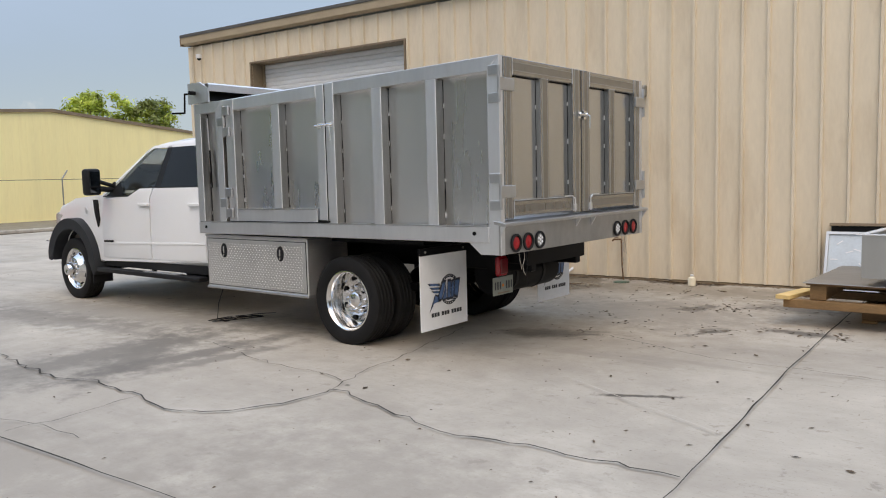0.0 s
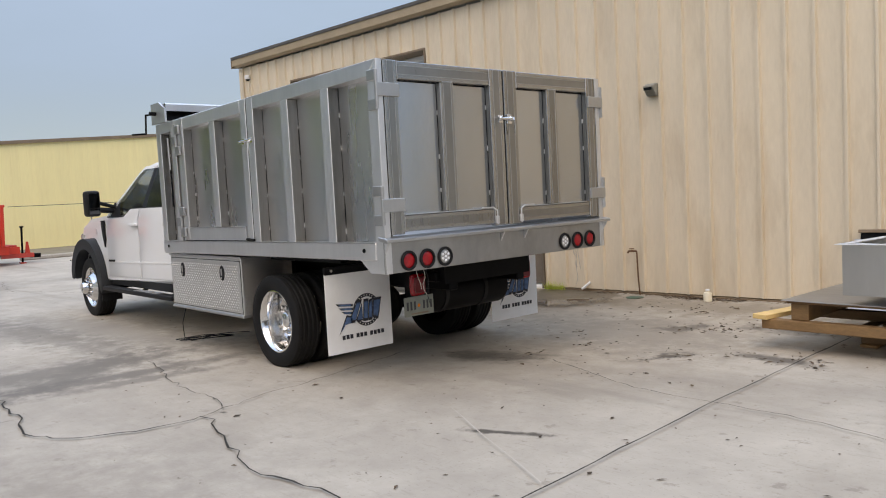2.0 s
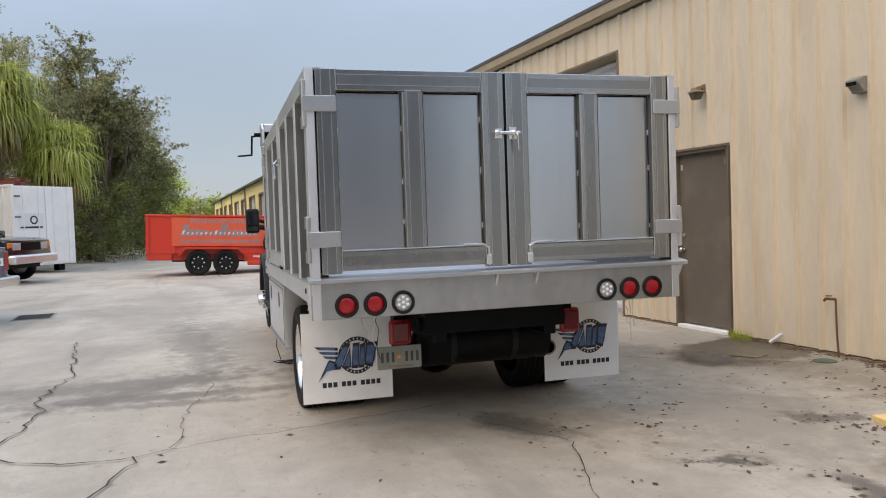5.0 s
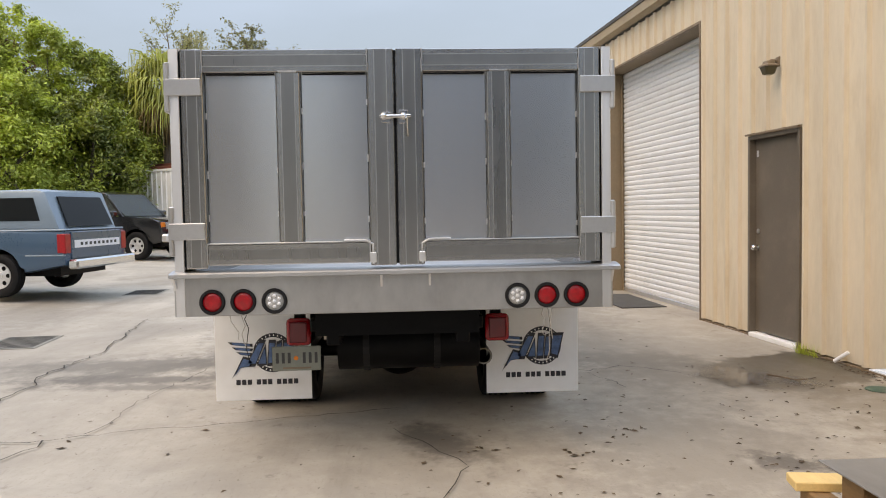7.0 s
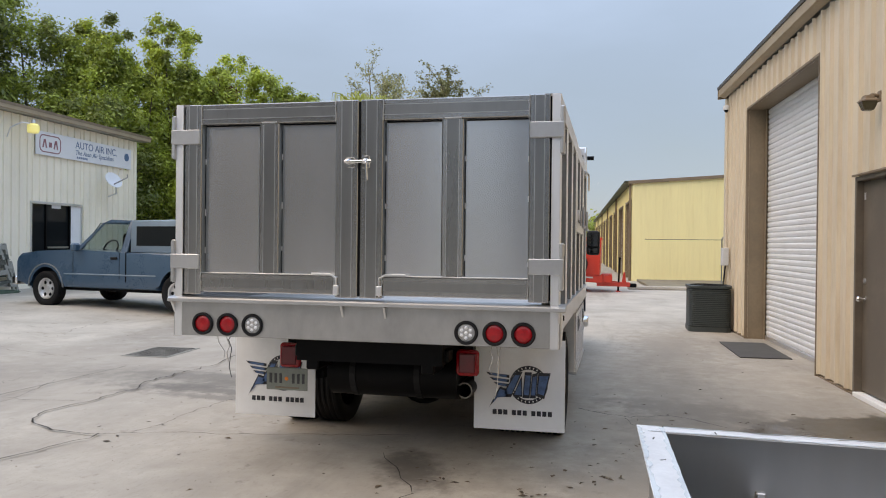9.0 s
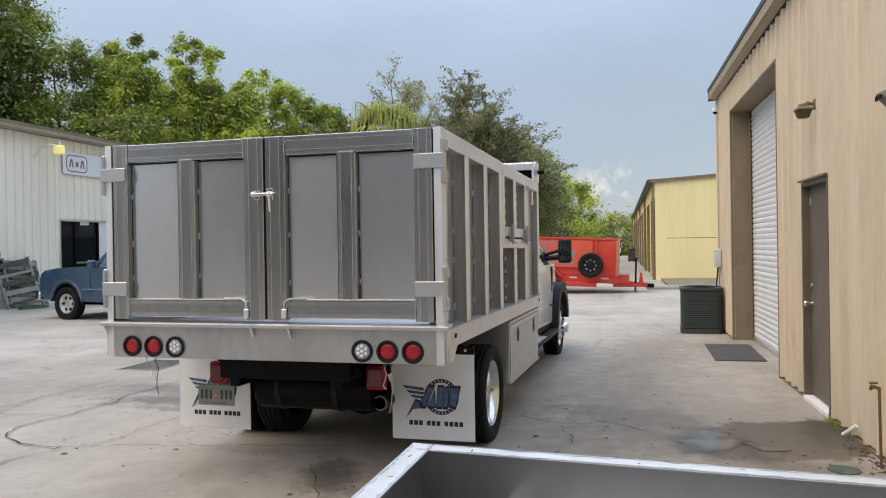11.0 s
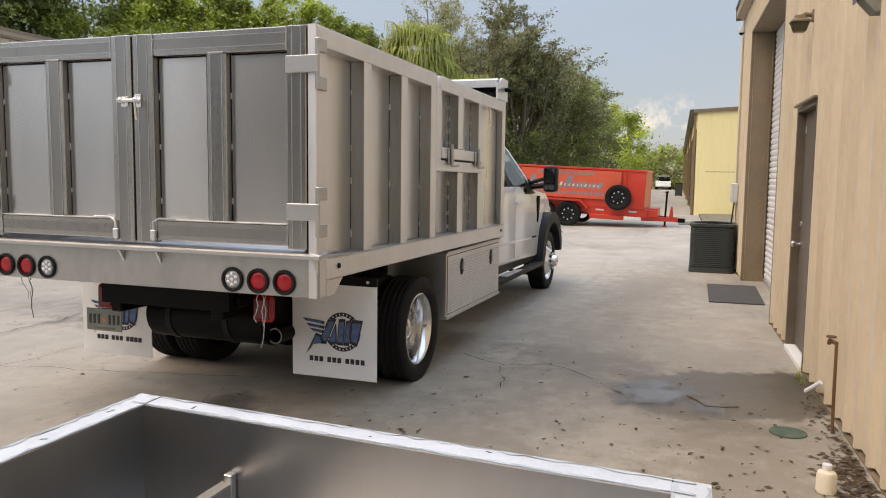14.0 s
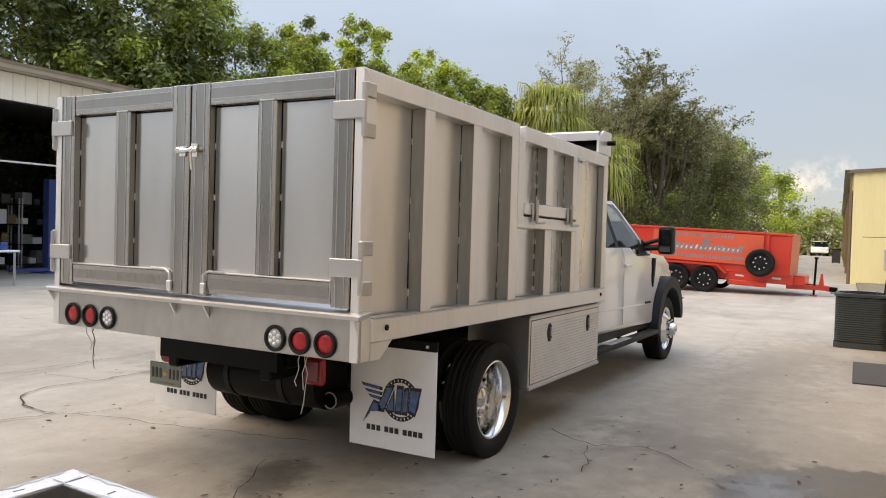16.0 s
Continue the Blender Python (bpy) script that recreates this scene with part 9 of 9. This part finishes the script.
def tree(x, y, height, width, mats, label, seed, leaves=9000, size=0.15, base=0.12, clumps=60, shape="round", trunk_r=0.2, thin=1.0):
    """A tapered trunk with limbs and a crown of many leaf clumps with gaps."""
    rnd = random.Random(seed)
    root = thing("tree", (x, y, gz(y)), label, "tree")
    bm = bmesh.new()
    rod(bm, (0, 0, 0), (0, 0, height * 0.45), trunk_r, 10, trunk_r * 0.6)
    centres = []
    for k in range(clumps):
        a = rnd.uniform(0, 6.283)
        f = rnd.uniform(0, 1)
        z = height * (base + (0.97 - base) * f)
        if shape == "round":
            w = math.sqrt(max(0.02, 1 - (2 * f - 0.85) ** 2 / 1.6))
        elif shape == "spire":
            w = max(0.10, 1.0 - 0.9 * f)
        else:
            w = max(0.25, 1 - 0.5 * abs(f - 0.4))
        rr = width * 0.5 * w * math.sqrt(rnd.uniform(0.25, 1.0))
        r = rnd.uniform(0.10, 0.20) * width * (0.65 + 0.5 * (1 - f)) * thin
        centres.append((Vector((rr * math.cos(a), rr * math.sin(a), z)), r))
    for k in range(9):
        p, _ = centres[k * len(centres) // 9]
        s = Vector((0, 0, height * rnd.uniform(0.18, 0.42)))
        mid = s.lerp(p, 0.5) + Vector((0, 0, height * 0.04))
        rod(bm, s, mid, trunk_r * 0.42, 7, trunk_r * 0.26)
        rod(bm, mid, p, trunk_r * 0.26, 6, trunk_r * 0.08)
    part("trunk", bm, BARK, root, local=True)
    per = max(20, leaves // clumps)
    for i, mat in enumerate(mats):
        sel = centres[i::len(mats)]
        quads_ob("crown", leaf_cloud(sel, per, 1.0, size, seed * 7 + i, 0.15), mat, root)
    return root


def wispy(x, y, height, width, mats, label, seed, limbs=9, twigs=7, sprays=5, leaf=0.07, per=9, trunk_r=0.16):
    """An airy tree: limbs that fork into twigs, with small leaves strung loosely along them."""
    rnd = random.Random(seed)
    root = thing("tree", (x, y, gz(y)), label, "tree")
    bm = bmesh.new()
    rod(bm, (0, 0, 0), (0, 0, height * 0.35), trunk_r, 9, trunk_r * 0.7)
    centres = []

    def way(up):
        a, e = rnd.uniform(0, 6.283), rnd.uniform(up - 0.45, up + 0.35)
        return Vector((math.cos(a) * math.cos(e), math.sin(a) * math.cos(e), math.sin(e)))
    for k in range(limbs):
        a = 6.283 * (k + rnd.uniform(-0.3, 0.3)) / limbs
        base = Vector((0, 0, height * rnd.uniform(0.15, 0.35)))
        out = width * 0.5 * rnd.uniform(0.25, 0.95)
        tip = Vector((out * math.cos(a), out * math.sin(a), height * rnd.uniform(0.72, 0.98) - 0.25 * out))
        elbow = base.lerp(tip, 0.5) + Vector((0.25 * out * math.cos(a), 0.25 * out * math.sin(a), -0.03 * height))
        rod(bm, base, elbow, trunk_r * 0.45, 6, trunk_r * 0.3)
        rod(bm, elbow, tip, trunk_r * 0.3, 6, trunk_r * 0.06)
        for j in range(twigs):
            f = rnd.uniform(0.1, 1.0)
            p = elbow.lerp(tip, f)
            q = p + (way(0.55) + (tip - elbow).normalized() * 0.5).normalized() * width * rnd.uniform(0.12, 0.30)
            rod(bm, p, q, trunk_r * 0.10, 4, trunk_r * 0.03)
            for _ in range(sprays):
                c = p.lerp(q, rnd.uniform(0.25, 1.0))
                d = q + way(0.2) * width * 0.07 if rnd.random() < 0.4 else c + way(0.1) * width * rnd.uniform(0.05, 0.12)
                for i in range(4):
                    centres.append((c.lerp(d, i / 3), rnd.uniform(0.10, 0.24)))
    part("trunk", bm, BARK, root, local=True)
    for i, mat in enumerate(mats):
        quads_ob("crown", leaf_cloud(centres[i::len(mats)], per, 1.0, leaf, seed * 7 + i, 0.2), mat, root)
    return root


def palm(x, y, height, seed, fronds=46, length=2.0):
    rnd = random.Random(seed)
    root = thing("palm", (x, y, gz(y)), "cabbage palm with ragged drooping yellow-green fan fronds", "palm")
    bm = bmesh.new()
    for k in range(8):
        rod(bm, (0, 0, height * k / 8), (0, 0, height * (k + 1) / 8 + 0.02), 0.22 if k % 2 else 0.20, 10, 0.19)
    part("trunk", bm, BARK, root, local=True)
    for kind in (0, 1):
        vs = []
        for k in range(fronds if kind == 0 else fronds // 4):
            a = rnd.uniform(0, 6.283)
            el = rnd.uniform(-0.75, 1.35) if kind == 0 else rnd.uniform(-1.3, -0.8)
            L = length * rnd.uniform(0.75, 1.1)
            d = Vector((math.cos(a) * math.cos(el), math.sin(a) * math.cos(el), math.sin(el)))
            side = Vector((-math.sin(a), math.cos(a), 0))
            up = side.cross(d)
            hub = Vector((0, 0, height)) + d * L * rnd.uniform(0.25, 0.45)
            n = 18
            for j in range(n):
                f = (j + rnd.uniform(-0.3, 0.3) - (n - 1) / 2) / (n / 2) * 1.35
                out = (d * math.cos(f) + side * math.sin(f) + up * 0.25 * math.cos(f)).normalized()
                reach = L * rnd.uniform(0.28, 0.40)
                mid = hub + out * reach
                knee = mid + out * reach * 0.5 - Vector((0, 0, reach * 0.30))
                tip = knee + out * reach * 0.12 - Vector((0, 0, L * rnd.uniform(0.10, 0.42)))
                w = out.cross(Vector((rnd.uniform(-0.3, 0.3), rnd.uniform(-0.3, 0.3), 1))).normalized() * 0.026
                vs += [hub - w * 0.3, hub + w * 0.3, mid + w, mid - w, mid - w, mid + w, knee + w * 0.9, knee - w * 0.9, knee - w * 0.9, knee + w * 0.9, tip + w * 0.15, tip - w * 0.15]
        quads_ob("fronds" if kind == 0 else "dry_fronds", np.array([tuple(v) for v in vs]), FROND if kind == 0 else FROND_DRY, root)
    return root


HEDGE = "broad-leaved tree overgrown with vines, part of the dense row"
for _n, (_x, _y, _h, _w, _m, _shape) in enumerate((
        (-17.0, -18.5, 12.6, 8.5, (LEAF_SHADE, LEAF_DARK), "round"), (-20.0, -16.0, 12.0, 7.0, (LEAF_SHADE, LEAF_DARK, LEAF), "round"), (-12.0, -26.0, 13.0, 10.0, (LEAF_DARK, LEAF_DARK), "round"),
        (-5.0, -28.5, 13.0, 9.0, (LEAF_DARK, LEAF), "round"), (-22.0, -14.6, 10.2, 5.4, (LEAF, LEAF_DARK), "round"), (-23.2, -13.2, 8.5, 4.6, (LEAF, LEAF_DARK), "round"),
        (-24.0, -11.9, 8.1, 4.2, (LEAF, LEAF_BRIGHT), "round"), (-24.8, -11.4, 9.0, 3.0, (LEAF_BRIGHT, LEAF, LEAF_DARK), "column"), (-25.5, -10.4, 7.7, 4.2, (LEAF, LEAF_BRIGHT), "round"),
        (-26.2, -9.56, 9.1, 2.9, (LEAF_BRIGHT, LEAF, LEAF_DARK), "column"), (-26.9, -8.8, 7.2, 4.0, (LEAF_BRIGHT, LEAF), "round"), (-27.6, -8.4, 6.9, 3.8, (LEAF, LEAF_BROWN, LEAF_BRIGHT), "round"),
        (-28.4, -7.8, 8.3, 3.7, (LEAF, LEAF_BRIGHT), "round"), (-29.2, -6.8, 7.7, 3.7, (LEAF, LEAF_BRIGHT), "round"), (-29.8, -5.8, 7.0, 3.6, (LEAF, LEAF_DARK), "round"),
        (-30.5, -4.6, 6.5, 3.4, (LEAF, LEAF_DARK), "round"), (-23.0, -10.9, 6.2, 4.6, (LEAF_DARK, LEAF), "round"), (-26.2, -7.4, 5.6, 4.4, (LEAF, LEAF_BRIGHT), "round"), (-28.4, -5.4, 5.2, 4.4, (LEAF, LEAF_DARK), "round"))):
    tree(_x, _y, _h * 1.11, _w, _m, HEDGE, 100 + _n, 34000 if _h < 11 else 60000, 0.078 if _h < 11 else 0.125, 0.04, 170, _shape, thin=0.98)
wispy(-34.0, -2.5, 10.4, 5.4, (LEAF_PALE, LEAF_PALE), "sparse grey-green tree with bare twigs at the top", 131, 11, 8, 6, 0.06, 6)
palm(-30.0, -2.9, 6.3, 5, 74, 2.0)
palm(-31.6, -1.25, 4.5, 9, 60, 1.9)
OAK = "wide dark green oak with grey-green foliage"
wispy(-38.0, -0.6, 10.2, 5.0, (LEAF_PALE, LEAF_OLIVE), OAK, 139, 12, 9, 7, 0.07, 8, 0.24)
tree(-39.0, -2.5, 8.4, 8.0, (LEAF_OLIVE, LEAF_DARK, LEAF_OLIVE), OAK, 140, 60000, 0.075, 0.05, 230, "round", 0.35, 0.62)
wispy(-40.5, -1.2, 8.1, 8.0, (LEAF_OLIVE, LEAF_PALE), OAK, 151, 14, 9, 7, 0.07, 8, 0.26)
tree(-46.0, -2.0, 8.6, 9.0, (LEAF_OLIVE, LEAF_DARK, LEAF_OLIVE), OAK, 141, 50000, 0.085, 0.05, 210, "round", 0.35, 0.66)
wispy(-48.0, -1.2, 7.9, 9.0, (LEAF_OLIVE, LEAF_PALE), OAK, 152, 14, 9, 7, 0.085, 8, 0.26)
tree(-58.0, -3.0, 9.3, 10.5, (LEAF_OLIVE, LEAF_DARK, LEAF), OAK, 142, 40000, 0.105, 0.05, 190, "round", 0.35, 0.7)
tree(-76.0, -2.3, 8.6, 9.5, (LEAF_BRIGHT, LEAF), "round bright green tree at the row's end", 143, 30000, 0.14, 0.05, 110, "round", 0.3, 0.85)
tree(-100.0, 3.0, 5.0, 12.0, (LEAF_PALE, LEAF), "distant grey-green tree beside the lane", 144, 9000, 0.28, 0.05, 80, "round", 0.25)
tree(-120.0, 9.0, 5.6, 16.0, (LEAF_PALE, LEAF), "distant grey-green tree beside the lane", 146, 9000, 0.34, 0.05, 80, "round", 0.3)
tree(-68.0, 36.5, 9.9, 7.0, (LEAF_BRIGHT, LEAF), "distant round tree behind the yellow building", 148, 12000, 0.2, 0.3, 100, "round", 0.3)
tree(-65.5, 40.0, 9.4, 5.5, (LEAF, LEAF_DARK), "distant round tree behind the yellow building", 149, 10000, 0.2, 0.3, 90, "round", 0.3)


def far_woods():
    """A low band of woods along the horizon on every side."""
    rnd = random.Random(77)
    cs = []
    for k in range(420):
        a = rnd.uniform(0, 6.283)
        r = rnd.uniform(120, 190)
        if abs(a - 3.1) < 0.22:
            r = rnd.uniform(170, 230)
        cs.append((Vector((-10 + r * math.cos(a), r * math.sin(a), rnd.uniform(0.8, 5.5))), rnd.uniform(2.5, 5.0)))
    root = thing("far_woods", (0, 0, 0), "low distant woods round the yard", "woods", kind="stuff")
    quads_ob("foliage", leaf_cloud(cs, 120, 1.0, 0.85, 71), LEAF_PALE, root)


far_woods()


# ---- far end of the lane ----
def far_shed(x, y, w, d, h, label):
    root = thing("distant_shed", pose(x, y, gz(y), 0, 0, 4), label, "building")
    part("wall", boxed(-d / 2, d / 2, -w / 2, w / 2, 0, h), CONTAINER, root, "white wall", local=True)
    part("roof", prism(bmesh.new(), [(-w / 2 - 0.3, h + 0.01), (w / 2 + 0.3, h + 0.01), (w / 2 + 0.3, h + 0.15), (0, h + 0.9), (-w / 2 - 0.3, h + 0.15)], "x", -d / 2 - 0.3, d / 2 + 0.3), ROOF, root, "pale roof", local=True)
    n = max(2, int(w / 3.2))
    for k in range(n):
        y0 = -w / 2 + (k + 0.25) * w / n
        part("window", boxed(d / 2 + 0.002, d / 2 + 0.05, y0, y0 + w / n * 0.5, 0.1 if k % 2 else 0.9, 2.2), GLASS_DARK, root, "dark opening", local=True)


far_shed(-112.0, -3.0, 14.0, 8.0, 3.4, "pale low shed at the far end of the lane")
far_shed(-128.0, 6.0, 12.0, 8.0, 4.0, "pale low shed at the far end of the lane")


def far_car(x, y, rz, paint, label):
    m = pose(x, y, gz(y), 0, 0, rz)
    root = thing("parked_car", m, label, "car")
    low = [(-2.2, 0.35), (-2.2, 0.95), (-1.6, 1.0), (1.0, 1.0), (2.1, 0.85), (2.2, 0.4)] + arc(1.4, 0.34, 0.38, 0, 180, 8) + arc(-1.4, 0.34, 0.38, 0, 180, 8)
    part("body", prism(bmesh.new(), low, "y", -0.88, 0.88, 0.05, 2), paint, root, "", True, True)
    part("cabin", prism(bmesh.new(), [(-1.9, 1.0), (-1.5, 1.55), (0.2, 1.58), (0.95, 1.0)], "y", -0.78, 0.78, 0.05, 2), GLASS_DARK, root, "dark windows", True, True)
    part("roof", prism(bmesh.new(), [(-1.5, 1.55), (-1.4, 1.62), (0.15, 1.64), (0.25, 1.57)], "y", -0.74, 0.74, 0.02, 1), paint, root, "", True, True)
    car_wheels(root, (1.4, -1.4), 0.9, 0.34)


far_car(-97.0, 2.4, 4, CONTAINER, "white car parked at the far end of the lane")
far_car(-104.0, -0.6, 80, BLACK_PAINT, "dark car parked at the far end of the lane")


def wheelie_bin(x, y):
    root = thing("wheelie_bin", pose(x, y, gz(y), 0, 0, 5), "tall dark wheelie bin standing beside the units", "bin")
    bm = prism(bmesh.new(), [(-0.24, 0.06), (0.22, 0.06), (0.32, 1.02), (-0.30, 1.02)], "y", -0.28, 0.28, 0.02, 2)
    part("bin_body", bm, MAT_GREY, root, local=True)
    part("bin_lid", boxed(-0.34, 0.36, -0.30, 0.30, 1.022, 1.08, 0.02), BLACK_PLASTIC, root, local=True)
    for v in (-0.27, 0.21):
        part("wheel", rod(bmesh.new(), (-0.24, v, 0.10), (-0.24, v + 0.06, 0.10), 0.10, 14), RUBBER, root, local=True)


wheelie_bin(-64.0, 5.95)
